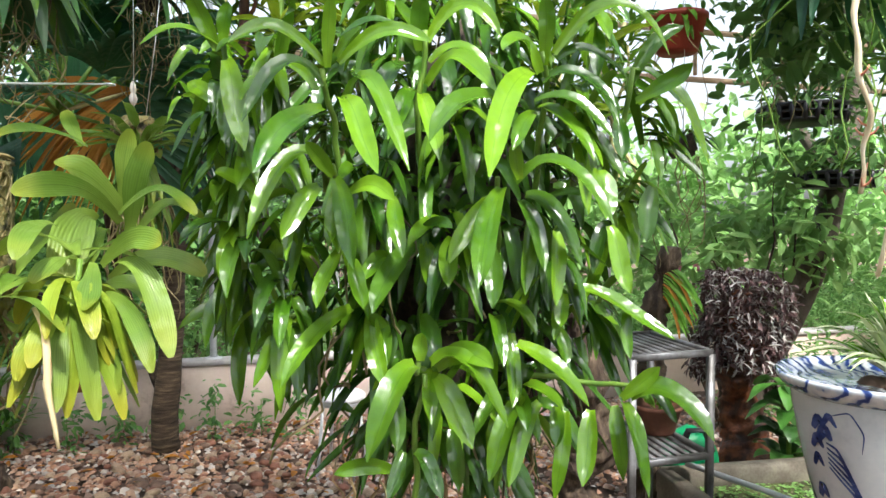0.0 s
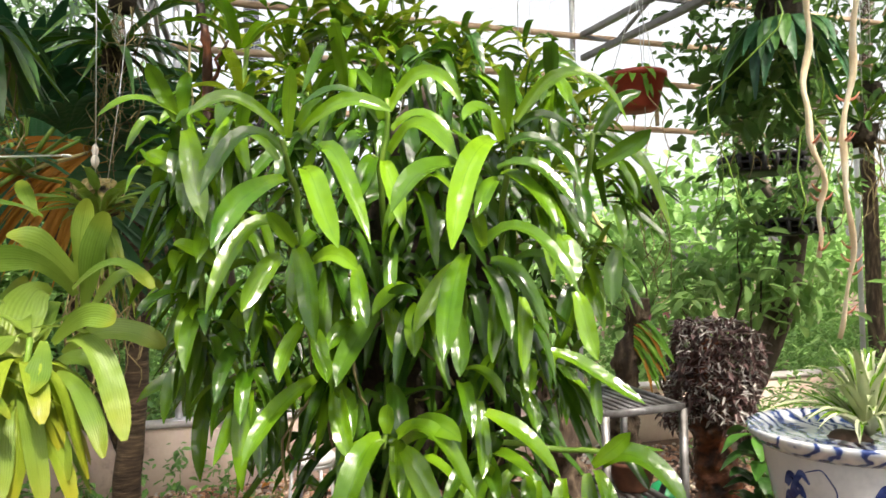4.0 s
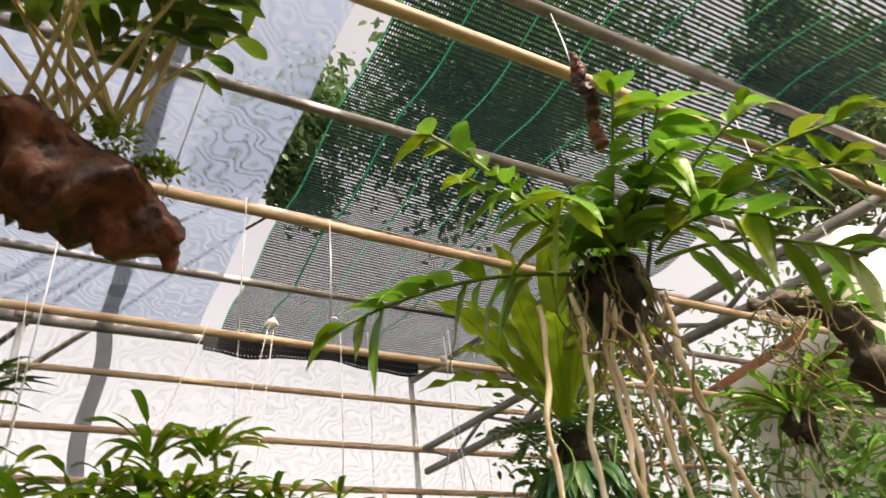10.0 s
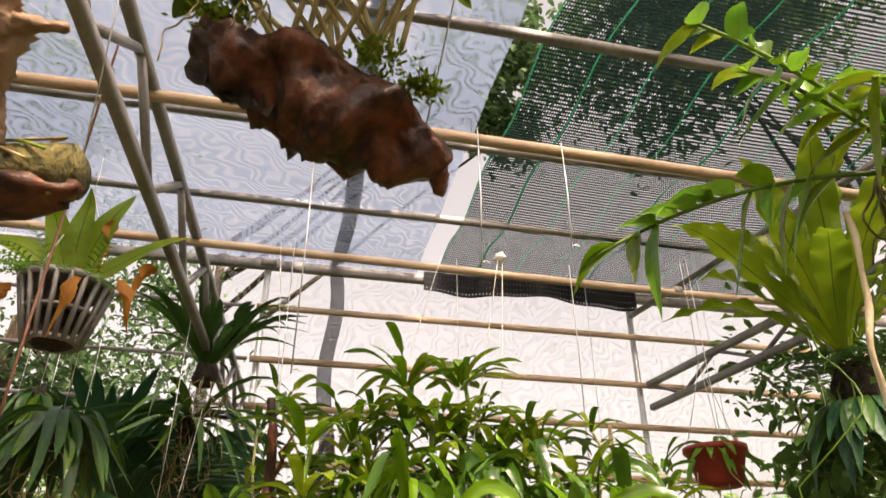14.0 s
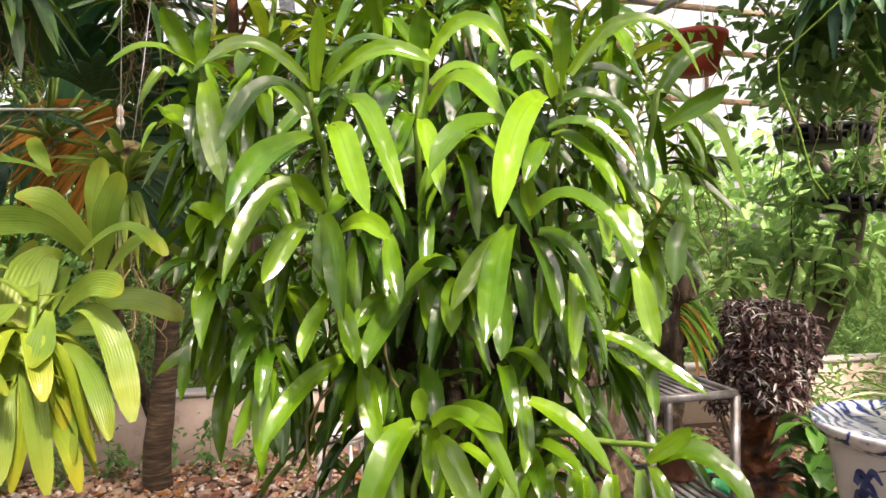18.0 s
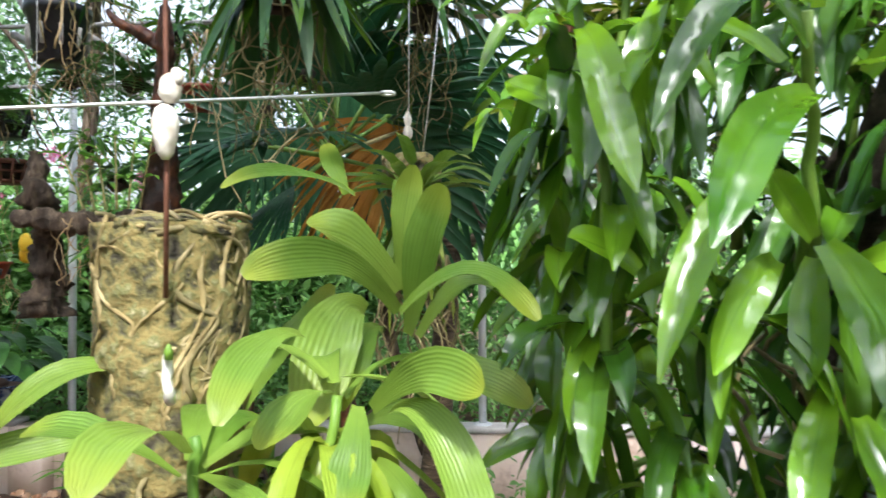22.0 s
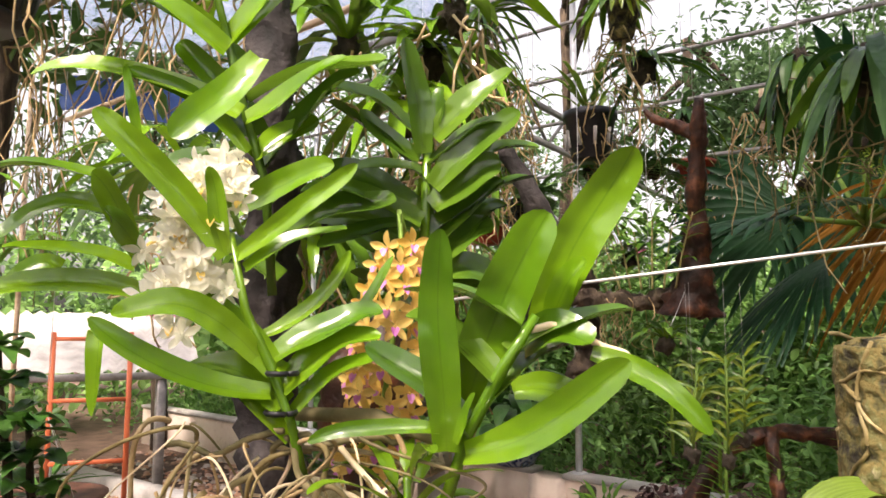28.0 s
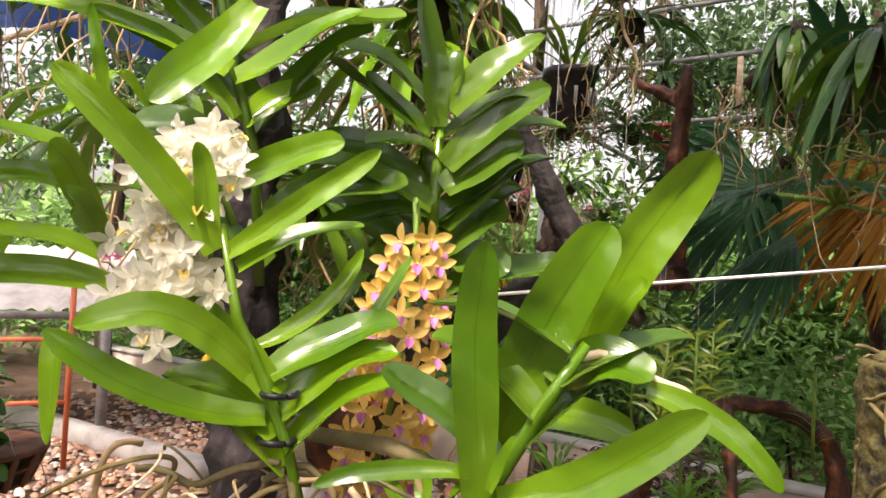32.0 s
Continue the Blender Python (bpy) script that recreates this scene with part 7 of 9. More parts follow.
# ---- hanging pot with canes and long pale roots ----
rp = thing("rooted_orchid_pot", (0.9, 1.15, 2.2), "black hanging pot with leafy canes and long pale roots", "orchid")
RC = np.array((0.9, 1.15, 2.23))
part("pot", lathe(RC, [(0.03, 0), (0.055, 0.02), (0.075, 0.12), (0.08, 0.12), (0.07, 0.11), (0.04, 0.1)], 22), M_BLACK, rp)
part("root_mass", lump(RC + np.array((0, 0, 0.12)), (0.075, 0.075, 0.08), 5.5, 0.3, 28, 20), M_COIR, rp)
for a, m_, b in (((0.713, 1.129, 2.30), (0.723, 1.214, 1.822), (0.791, 1.28, 1.458)), ((0.80, 1.109, 2.32), (0.797, 1.201, 1.823), (0.833, 1.306, 1.302)), ((0.863, 1.11, 2.32), (0.875, 1.171, 1.901), (0.978, 1.192, 1.72)),
                 ((0.872, 1.106, 2.3), (0.889, 1.18, 1.846), (0.983, 1.278, 1.31)), ((0.909, 1.094, 2.3), (0.972, 1.166, 1.847), (1.087, 1.257, 1.329)), ((0.972, 1.091, 2.32), (1.065, 1.143, 1.881), (1.134, 1.242, 1.363)), ((0.98, 1.077, 2.3), (1.049, 1.124, 1.98), (1.189, 1.154, 1.728))):
    a, m_, b = (np.asarray(v) for v in (a, m_, b))
    C = bez(a, 2 * m_ - (a + b) / 2, b, 44)
    ph = ork.uniform(0, 6)
    C[:, 0] += 0.010 * np.sin(np.linspace(0, 17, 44) + ph) + 0.004 * np.sin(np.linspace(0, 41, 44) + 2 * ph)
    C[:, 1] += 0.012 * np.cos(np.linspace(0, 13, 44) + ph) + 0.003 * np.cos(np.linspace(0, 37, 44))
    part("aerial_root", tube(C, 0.0058 + 0.001 * np.sin(np.linspace(0, 40, 44)) - 0.002 * np.linspace(0, 1, 44) ** 4, 9, wob=0.08), M_ROOT_PALE, rp)
    for k in range(9):
        j = ork.randrange(24, 43)
        q = ork.uniform(0, 6.28)
        part("root_tip", tube(bez(C[j], C[j] + np.array((math.cos(q) * 0.012, math.sin(q) * 0.012, -0.002)), C[j] + np.array((math.cos(q) * 0.02, math.sin(q) * 0.02, 0.014)), 5), np.linspace(0.0035, 0.0012, 5), 5), M_ROOTTIP, rp)
roots_down(rp, RC + np.array((0, 0, 0.02)), 0.09, 10, 0.35, ork, None, 0.004)
for a, b, l_, n in (((0.84, 1.14, 2.38), (0.27, 1.21, 2.26), 0.05, 15), ((0.97, 1.05, 2.36), (1.27, 0.81, 2.24), 0.05, 12), ((1.0, 1.02, 2.42), (1.41, 0.73, 2.42), 0.06, 14), ((0.9, 1.1, 2.4), (0.9, 0.9, 2.76), 0.0, 12), ((0.85, 1.12, 2.4), (0.55, 1.06, 2.58), 0.04, 11),
                   ((0.84, 1.1, 2.42), (0.45, 1.0, 2.66), 0.03, 12), ((0.95, 1.08, 2.42), (1.0, 0.89, 2.71), 0.0, 12), ((0.97, 1.05, 2.42), (1.17, 0.81, 2.64), 0.03, 12), ((1.0, 1.04, 2.42), (1.33, 0.75, 2.55), 0.05, 12), ((0.88, 1.05, 2.38), (0.72, 0.95, 2.45), 0.05, 10), ((0.92, 1.05, 2.4), (0.96, 0.85, 2.52), 0.05, 12), ((0.88, 1.15, 2.4), (0.75, 1.2, 2.62), 0.03, 10), ((0.95, 1.0, 2.36), (1.1, 0.8, 2.3), 0.06, 11)):
    cane(rp, a, b, l_, n + 2, 0.14, 0.046, M_DEND, M_STEM, 0.006, ork, "oval" if a[0] > 0.95 else "lance", ranks=False, droop=0.55, mats=(M_DEND, M_DEND, M_STRAP, M_STRAP_Y))
tuft(rp, (0.9, 1.05, 2.42), 40, 0.14, 0.042, M_DEND, 0.45, "lance", rng=ork)
part("stick", gnarl(wobble((0.86, 0.95, 2.6), (0.80, 0.90, 2.84), 8, 0.012, ork), [0.014, 0.015, 0.013, 0.017, 0.016, 0.018, 0.015, 0.008], 4.0, 0.75), M_DRIFT, rp, "rough bark stick in the pot")
roots_down(rp, RC + np.array((0, 0, 0.17)), 0.085, 30, 0.3, ork, M_ROOT_G, 0.0032, 0.015)
tuft(rp, RC + np.array((0, 0, 0.16)), 26, 0.13, 0.036, M_DEND, 0.95, "lance", rng=ork)
wire(rp, (0.82, 0.92, 2.8), (0.82, 0.95, 3.05))

# ---- bird's-nest fern ----
nest = thing("nest_fern", (1.25, 2.27, 2.28), "hanging bird's-nest fern with wide wavy fronds", "fern")
NC = np.array((1.25, 2.27, 2.40))
part("root_ball", lump(NC + np.array((0, 0, -0.1)), (0.06, 0.06, 0.1), 7.7, 0.5, 18, 12), M_COIR, nest)
for i in range(23):
    a = i * 2.4 + 0.3
    up = 1.36 - 0.03 * i
    L = ork.uniform(0.72, 0.95) - 0.006 * i
    d = np.array((math.cos(a) * math.cos(up), math.sin(a) * math.cos(up), math.sin(up)))
    part("frond", blade(NC + d * 0.03, d * L + np.array((0, 0, -0.06 - 0.008 * i)), 0.1, ork.uniform(0.1, 0.135), np.array((-math.cos(a) * 0.6, -math.sin(a) * 0.6, 0.8)), 40, "frond", 0.3, 0.3, ork.uniform(-0.5, 0.5)), M_FERN, nest)
for i in range(14):
    a = i * 0.45 + 2.2
    fern_frond(nest, NC + np.array((0, 0, -0.05)), (0.34 * math.cos(a), 0.34 * math.sin(a), ork.uniform(-0.1, 0.06)), 0.06, 0.07, M_DARKLEAF, 12)
for i in range(36):
    a = ork.uniform(0, 6.28)
    part("drooping_leaf", blade(NC + np.array((0.1 * math.cos(a), 0.1 * math.sin(a), -0.15)), (0.12 * math.cos(a), 0.12 * math.sin(a), -ork.uniform(0.1, 0.3)), 0.03, 0.04, (math.cos(a), math.sin(a), 0.4), 8, "oval"), (M_PALM, M_DARKLEAF)[i % 2], nest)
wire(nest, NC, NC + np.array((0, 0, 0.7)))

# ---- more hanging plants on the garden's far side ----
hb = thing("hanging_bark_orchid", (1.6, 1.27, 2.2), "bent bark log with an orchid, hung on a wire", "orchid")
part("log", gnarl([(1.38, 1.29, 2.39), (1.5, 1.25, 2.395), (1.6, 1.25, 2.36), (1.67, 1.27, 2.26), (1.71, 1.31, 2.13)], [0.02, 0.028, 0.034, 0.045, 0.036], 8.0, 0.9), M_GREYBARK, hb)
roots_down(hb, (1.5, 1.26, 2.38), 0.1, 22, 0.35, ork, M_ROOT_G, 0.0025, 0.04)
tuft(hb, (1.62, 1.25, 2.38), 14, 0.16, 0.035, M_DEND, 0.6, "oval", rng=ork)
wire(hb, (1.55, 1.26, 2.4), (1.5, 1.2, 3.05))
for (x, y, z, n, L, w, hang, m_) in ((1.79, 1.74, 2.25, 46, 0.3, 0.03, 0.55, 0), (2.25, 1.75, 2.15, 30, 0.28, 0.03, 0.7, 0), (1.75, 2.6, 1.98, 24, 0.24, 0.026, 0.5, 1), (2.2, 3.2, 2.3, 26, 0.3, 0.03, 0.6, 0), (1.5, 3.0, 2.2, 30, 0.24, 0.026, 0.6, 1), (0.95, 2.75, 1.75, 20, 0.16, 0.02, 0.8, 1)):
    hp_ = thing("hanging_tuft", (x, y, z), "hanging orchid tuft of narrow green leaves", "orchid", "hanging tufts")
    part("root_ball", lump((x, y, z - 0.04), (0.05, 0.05, 0.055), x * 2, 0.45, 14, 9), M_COIR, hp_)
    tuft(hp_, (x, y, z), n, L, w, M_DEND, hang, rng=ork, mats=((M_BLOOM_DARK, M_DEND), (M_DARKLEAF, M_BLOOM_DARK))[m_])
    roots_down(hp_, (x, y, z - 0.08), 0.06, 8, 0.4, ork, M_ROOT_G)
    wire(hp_, (x, y, z), (x, y, 3.05))
for i, (c, rr, n) in enumerate((((2.5, 1.9, 1.9), (0.4, 0.35, 0.5), 420), ((2.8, 2.6, 2.2), (0.4, 0.4, 0.5), 420), ((1.3, 2.45, 2.08), (0.28, 0.2, 0.18), 260), ((1.75, 3.5, 2.15), (0.45, 0.35, 0.25), 160), ((2.3, 3.0, 2.35), (0.4, 0.35, 0.3), 180), ((3.1, 2.35, 1.75), (0.45, 0.4, 0.6), 700), ((3.3, 2.9, 1.5), (0.4, 0.4, 0.6), 600))):
    vn = thing("climbing_vine", (c[0], c[1], c[2]), "climbing vine of rounded green leaves", "vine", "climbing vines")
    part("leaves", foliage(cloud(c, rr, n, 12, 0.4), 0.085, droop=0.4, aspect=0.55), (M_BUSH, M_TREE, M_TREE, M_TREE, M_TREE, M_TREE, M_BUSH)[i], vn)
    for k in range(5):
        s = np.asarray(c) + np.array((ork.uniform(-0.3, 0.3), ork.uniform(-0.3, 0.3), 0.4))
        part("runner", tube(wobble(s, s + np.array((0, 0, -0.9)), 12, 0.08, ork), 0.003, 5), M_STEM, vn)


def hanging_pot(name, label, c, r, h, mat, kind, leaves, L, w, lm, hang, top=3.05):
    t = thing(name, c, label, "pot", "hanging pots")
    if kind == "basket":
        basket(t, c, r, h, mat)
    else:
        solid_pot(t, c, r, h, mat)
        part("soil", lump((c[0], c[1], c[2] + h * 0.8), (r * 0.85, r * 0.85, 0.02), c[0], 0.3, 14, 8), M_COIR, t)
        if kind == "slots":
            for k in range(10):
                a = k * 0.628
                part("drain_slot", tube([(c[0] + (r * 0.9) * math.cos(a), c[1] + (r * 0.9) * math.sin(a), c[2] + h * 0.25), (c[0] + r * 0.985 * math.cos(a), c[1] + r * 0.985 * math.sin(a), c[2] + h * 0.6)], 0.009, 6), M_CAP if mat is M_BLACK else M_BLACK, t)
    tuft(t, (c[0], c[1], c[2] + h), leaves, L, w, lm, hang, rng=ork)
    roots_down(t, (c[0], c[1], c[2] + h * 0.3), r, 7, 0.45, ork)
    hangers(t, (c[0], c[1], c[2] + h), r, top)
    return t


hanging_pot("red_pot", "red plastic pot with trailing leaves, hanging", (0.945, 2.82, 2.09), 0.115, 0.15, M_RED, "pot", 24, 0.2, 0.03, M_DEND, 0.85)
bp_ = hanging_pot("black_pot", "black plastic pot with drain slots and a pale orchid", (-3.0, 2.97, 2.36), 0.13, 0.25, M_BLACK, "slots", 16, 0.34, 0.035, M_BROAD, 0.25, 4.2)
for k in range(9):
    s_ = np.array((-3.0 + ork.uniform(-0.14, 0.14), 2.97 + ork.uniform(-0.14, 0.14), 2.62))
    part("long_root", tube(wobble(s_, s_ + np.array((ork.uniform(-0.06, 0.06), ork.uniform(-0.06, 0.06), -ork.uniform(0.25, 0.6))), 16, 0.05, ork), np.linspace(0.004, 0.0025, 16), 6), (M_ROOT, M_ROOT_K)[k % 2], bp_)
hanging_pot("red_basket", "small red plastic orchid basket, hanging", (-3.3, 4.28, 2.44), 0.13, 0.15, M_RED, "slots", 10, 0.2, 0.025, M_DEND, 0.4, 4.2)
hanging_pot("clay_basket", "dark clay lattice basket with drooping leaves", (-3.88, 3.35, 2.16), 0.17, 0.15, M_BLACK, "basket", 24, 0.28, 0.03, M_DEND, 0.4, 4.2)
hanging_pot("clay_basket", "brown clay lattice basket, hanging", (-3.9, 3.42, 1.92), 0.15, 0.12, M_BROWNPOT, "basket", 18, 0.2, 0.025, M_BLOOM_DARK, 0.5, 2.2)
hanging_pot("clay_basket", "wide brown clay basket with orchid leaves", (-4.3, 3.15, 1.7), 0.18, 0.13, M_BROWNPOT, "basket", 24, 0.3, 0.03, M_DEND, 0.35, 4.2)
hanging_pot("red_pot", "small terracotta pot with a few leaves", (-4.5, 3.74, 1.38), 0.14, 0.11, M_RED, "slots", 14, 0.25, 0.03, M_BLOOM_DARK, 0.4, 4.2)
hanging_pot("red_pot", "terracotta pot half hidden by leaves", (-3.95, 3.05, 2.02), 0.13, 0.12, M_RED, "pot", 14, 0.25, 0.03, M_DEND, 0.4, 4.2)
hanging_pot("clay_basket", "flat clay basket full of roots", (-3.77, 2.55, 1.06), 0.2, 0.08, M_COIR, "basket", 20, 0.28, 0.03, M_BROAD, 0.35, 4.2)
hanging_pot("clay_basket", "dark lattice basket high among hanging roots", (-2.15, 0.36, 2.12), 0.13, 0.12, M_BLACK, "basket", 16, 0.25, 0.03, M_DEND, 0.5, 3.05)
hanging_pot("clay_basket", "reddish lattice basket low among the trunks", (-4.2, 0.75, 0.62), 0.26, 0.16, M_BROWNPOT, "basket", 14, 0.3, 0.03, M_BUSHL, 0.3, 4.2)
for (x, y, z, L) in ((-3.3, 3.3, 2.4, 0.24), (-2.75, 3.15, 2.3, 0.22), (-3.75, 3.1, 2.45, 0.24), (-3.2, 3.5, 1.9, 0.22), (-3.35, 2.9, 2.2, 0.2), (-4.4, 3.5, 2.3, 0.26)):
    f_ = thing("ladder_fern", (x, y, z), "bright green feathery fern in a hanging clump", "fern", "ladder ferns")
    part("crown", lump((x, y, z), (0.05, 0.05, 0.05), x, 0.4, 10, 8), M_COIR, f_)
    for k in range(22):
        a = k * 2.4
        fern_frond(f_, (x, y, z), (L * math.cos(a), L * math.sin(a), ork.uniform(-0.28, 0.16)), 0.06, 0.075, M_BUSHL, 12)
    wire(f_, (x, y, z), (x, y, 4.2))
for (x, y, z) in ((-4.35, 3.9, 1.55), (-4.33, 3.88, 1.62), (-6.3, 2.5, 0.75), (-6.35, 2.45, 0.95)):
    yf = thing("yellow_flower", (x, y, z), "bright yellow drooping blossom", "flower", "yellow flowers")
    part("stalk", tube([(x, y, z + 0.03), (x - 0.05, y, z + 0.2), (x - 0.1, y, z + 0.45)], 0.004, 5), M_STEM, yf)
    part("blossom", lathe((x, y, z - 0.07), [(0.01, 0), (0.035, 0.015), (0.042, 0.06), (0.03, 0.1), (0.01, 0.12)], 12), M_YELLOW, yf)

# driftwood pieces on the left
dv = thing("upright_driftwood", (-2.45, 2.95, 1.6), "forked upright driftwood on a twisted bough, hanging", "driftwood")
part("upright", gnarl([(-2.44, 2.97, 1.60), (-2.41, 2.95, 1.75), (-2.37, 2.92, 1.95), (-2.33, 2.88, 2.2), (-2.29, 2.84, 2.36), (-2.26, 2.81, 2.47)], [0.13, 0.08, 0.05, 0.038, 0.038, 0.018], 3.0, 0.45), M_DRIFT, dv)
part("fork", gnarl([(-2.31, 2.86, 2.32), (-2.37, 2.82, 2.38), (-2.44, 2.77, 2.40), (-2.48, 2.74, 2.46)], [0.03, 0.03, 0.022, 0.01], 6.0, 0.4, 12), M_DRIFT, dv)
part("bough", gnarl(wobble((-2.98, 2.75, 1.66), (-2.42, 3.08, 1.66), 8, 0.02, ork), [0.03, 0.045, 0.05, 0.05, 0.048, 0.05, 0.06, 0.06], 9.0, 0.6), M_BARK, dv)
wire(dv, (-2.6, 2.9, 1.7), (-2.62, 2.9, 3.05))
for k in range(6):
    cane(dv, (-2.75 + 0.06 * k, 2.88, 1.7), (-2.8 + 0.1 * k, 2.8, 1.95 + 0.05 * (k % 2)), 0.02, 9, 0.09, 0.035, M_DEND, M_CANE, 0.005, ork)
roots_down(dv, (-2.7, 2.9, 1.66), 0.15, 10, 0.3, ork)
dv2 = thing("hanging_driftwood", (-2.95, 2.85, 1.3), "dark vertical driftwood hanging by the post", "driftwood")
part("wood", gnarl(wobble((-3.0, 2.92, 1.25), (-2.95, 2.82, 1.95), 8, 0.03, ork), [0.1, 0.09, 0.06, 0.06, 0.055, 0.06, 0.05, 0.03], 4.0, 0.7), M_BARK, dv2)
wire(dv2, (-2.95, 2.82, 1.9), (-2.95, 2.82, 3.05))
dv3 = thing("fallen_driftwood", (-2.25, 3.6, 0.9), "arched red driftwood root with small orchids", "driftwood")
part("arch", gnarl([(-2.75, 3.15, 0.45), (-2.60, 3.33, 0.93), (-2.43, 3.53, 1.06), (-2.23, 3.79, 1.02), (-2.09, 3.93, 0.86), (-2.05, 3.95, 0.45)], [0.05, 0.045, 0.035, 0.04, 0.045, 0.055], 2.5, 0.5), M_DRIFT, dv3)
part("stub", gnarl([(-2.43, 3.53, 1.06), (-2.35, 3.45, 0.8), (-2.30, 3.40, 0.6)], [0.035, 0.03, 0.02], 7.0, 0.5), M_DRIFT, dv3)
part("foot", lump((-2.40, 3.55, 0.06), (0.12, 0.12, 0.12), 9.0, 0.5), M_BARK, dv3)
for (x, y, z, n) in ((-2.53, 3.28, 1.0, 30), (-2.45, 3.2, 0.85, 26), (-2.1, 3.7, 1.05, 24), (-2.35, 3.45, 0.7, 24), (-2.65, 3.1, 1.15, 22)):
    so = thing("ground_orchid", (x, y, z - 0.05), "small orchid with narrow yellow-green leaves on driftwood", "orchid", "small driftwood orchids")
    part("stem", tube([(x, y, z - 0.2), (x, y, z + 0.2)], 0.008, 6), M_STEM, so)
    for k in range(n):
        a = k * math.pi + ork.uniform(-0.4, 0.4)
        zz = z - 0.15 + 0.4 * k / n
        part("leaf", blade((x, y, zz), (0.14 * math.cos(a + 0.5), 0.14 * math.sin(a + 0.5), 0.05), 0.02, 0.014, (0, 0, 1), 6, "lance", 0.4), (M_BLOOM_DARK, M_DEND)[k % 2], so)
hangbark = thing("hanging_bark", (-0.9, 3.3, 1.3), "dark curved bark strip hanging on a wire", "driftwood")
part("bark", tube([(-0.80, 3.0, 1.72), (-0.82, 3.02, 1.55), (-0.80, 3.02, 1.4), (-0.74, 3.02, 1.3)], [0.02, 0.04, 0.045, 0.03], 12, wob=0.25), M_BARK, hangbark)
wire(hangbark, (-0.80, 3.0, 1.7), (-0.78, 2.5, 3.05))

# blue bowl on the wall, concrete tray, planter trough
def china_bowl(c, r, h, label, glaze=M_CHINA):
    b = thing("china_pot", c, label, "pot", "glazed pots")
    part("bowl", lathe(c, [(r * 0.52, 0), (r * 0.56, 0.012), (r * 0.7, h * 0.35), (r * 0.86, h * 0.8), (r * 0.9, h * 0.93), (r * 1.0, h * 0.95), (r * 1.02, h * 0.985), (r * 0.98, h), (r * 0.82, h * 0.975), (r * 0.78, h * 0.85), (r * 0.4, h * 0.82)], 48), glaze, b)
    part("soil", lump((c[0], c[1], c[2] + h * 0.82), (r * 0.76, r * 0.76, 0.02), 3.0, 0.2, 18, 8), M_SOIL, b)
    return b


china_bowl((-4.74, 3.96, 0.458), 0.3, 0.24, "dark blue glazed bowl on the low wall", M_CHINA_DARK)
lily = thing("peace_lily", (-4.74, 3.96, 0.65), "bushy dark green lily in the glazed bowl", "houseplant")
part("crown", lump((-4.74, 3.96, 0.68), (0.1, 0.1, 0.05), 2.0, 0.3, 12, 8), M_SOIL, lily)
for k in range(70):
    a, e = k * 2.4, ork.uniform(0.2, 1.3)
    hub = np.array((-4.74, 3.96, 0.66)) + np.array((math.cos(a) * math.cos(e), math.sin(a) * math.cos(e), math.sin(e))) * ork.uniform(0.25, 0.58)
    part("leaf", blade(hub, (0.27 * math.cos(a), 0.27 * math.sin(a), -0.12), 0.04, 0.11, (math.cos(a) * 0.3, math.sin(a) * 0.3, 1), 7, "oval"), (M_DARKLEAF, M_DARKLEAF, M_BUSHL)[k % 3], lily)
tray = thing("concrete_tray", (-4.7, 2.6, 0), "mossy concrete tray on white block legs", "planter")
q0, q1, q3 = np.array((-4.22, 2.33, 0.55)), np.array((-5.02, 2.06, 0.55)), np.array((-4.79, 3.38, 0.55))
q2 = q1 + q3 - q0
for a, b in ((q0, q1), (q1, q2), (q2, q3), (q3, q0)):
    part("rim", bar(a, b, 0.06, 0.12), M_CONC, tray)
part("bed", bar((q0 + q1) / 2 - np.array((0, 0, 0.05)), (q2 + q3) / 2 - np.array((0, 0, 0.05)), 0.78, 0.03), M_SOIL, tray)
for p in (q0, q1, q2, q3):
    c = p + ((q0 + q2) / 2 - p) * 0.2
    part("leg", bar((c[0], c[1], -0.03), (c[0], c[1], 0.5), 0.16, 0.16), M_CAP, tray)
tp = thing("tray_plants", (-4.7, 2.7, 0.6), "dark bushy seedlings and rocks filling the tray", "plants")
part("rock", lump((-4.6, 3.1, 0.6), (0.1, 0.09, 0.08), 2.2, 0.3, 30, 20), M_CONC, tp)
tuft(tp, (-4.9, 2.4, 0.58), 34, 0.26, 0.022, M_DARKLEAF, 0.25, "lance", rng=ork)
tuft(tp, (-4.5, 2.9, 0.58), 34, 0.24, 0.022, M_BLOOM_DARK, 0.3, "lance", rng=ork)
tuft(tp, (-4.6, 2.6, 0.6), 40, 0.28, 0.02, M_BLOOM_DARK, 0.2, "lance", rng=ork)
tuft(tp, (-4.85, 2.75, 0.62), 30, 0.3, 0.02, M_DARKLEAF, 0.25, "lance", rng=ork)
tagged(part("seedling_mat", foliage(cloud((-4.66, 2.72, 0.68), (0.36, 0.6, 0.06), 260, 30, 0.3), 0.06), M_BURG, tp), kind="stuff")
tagged(part("ground_cover", foliage(cloud((-4.75, 2.6, 0.7), (0.3, 0.5, 0.1), 160, 24, 0.3), 0.08), M_TREE, tp), kind="stuff")
bx = thing("blue_box", (-5.2, 2.2, 0.6), "small blue plastic box by the tray", "box")
part("body", bar((-5.1, 2.25, 0.62), (-5.1, 2.25, 0.76), 0.16, 0.2), M_BLUE, bx)
tr2 = thing("stone_trough", (-3.0, 4.3, 0), "shallow grey stone trough with moss and bricks", "planter")
t0, t1, t2, t3 = (on(a, n_, 0.3) for a, n_ in ((-2.25, 4.25), (-1.62, 4.25), (-1.62, 4.75), (-2.25, 4.75)))
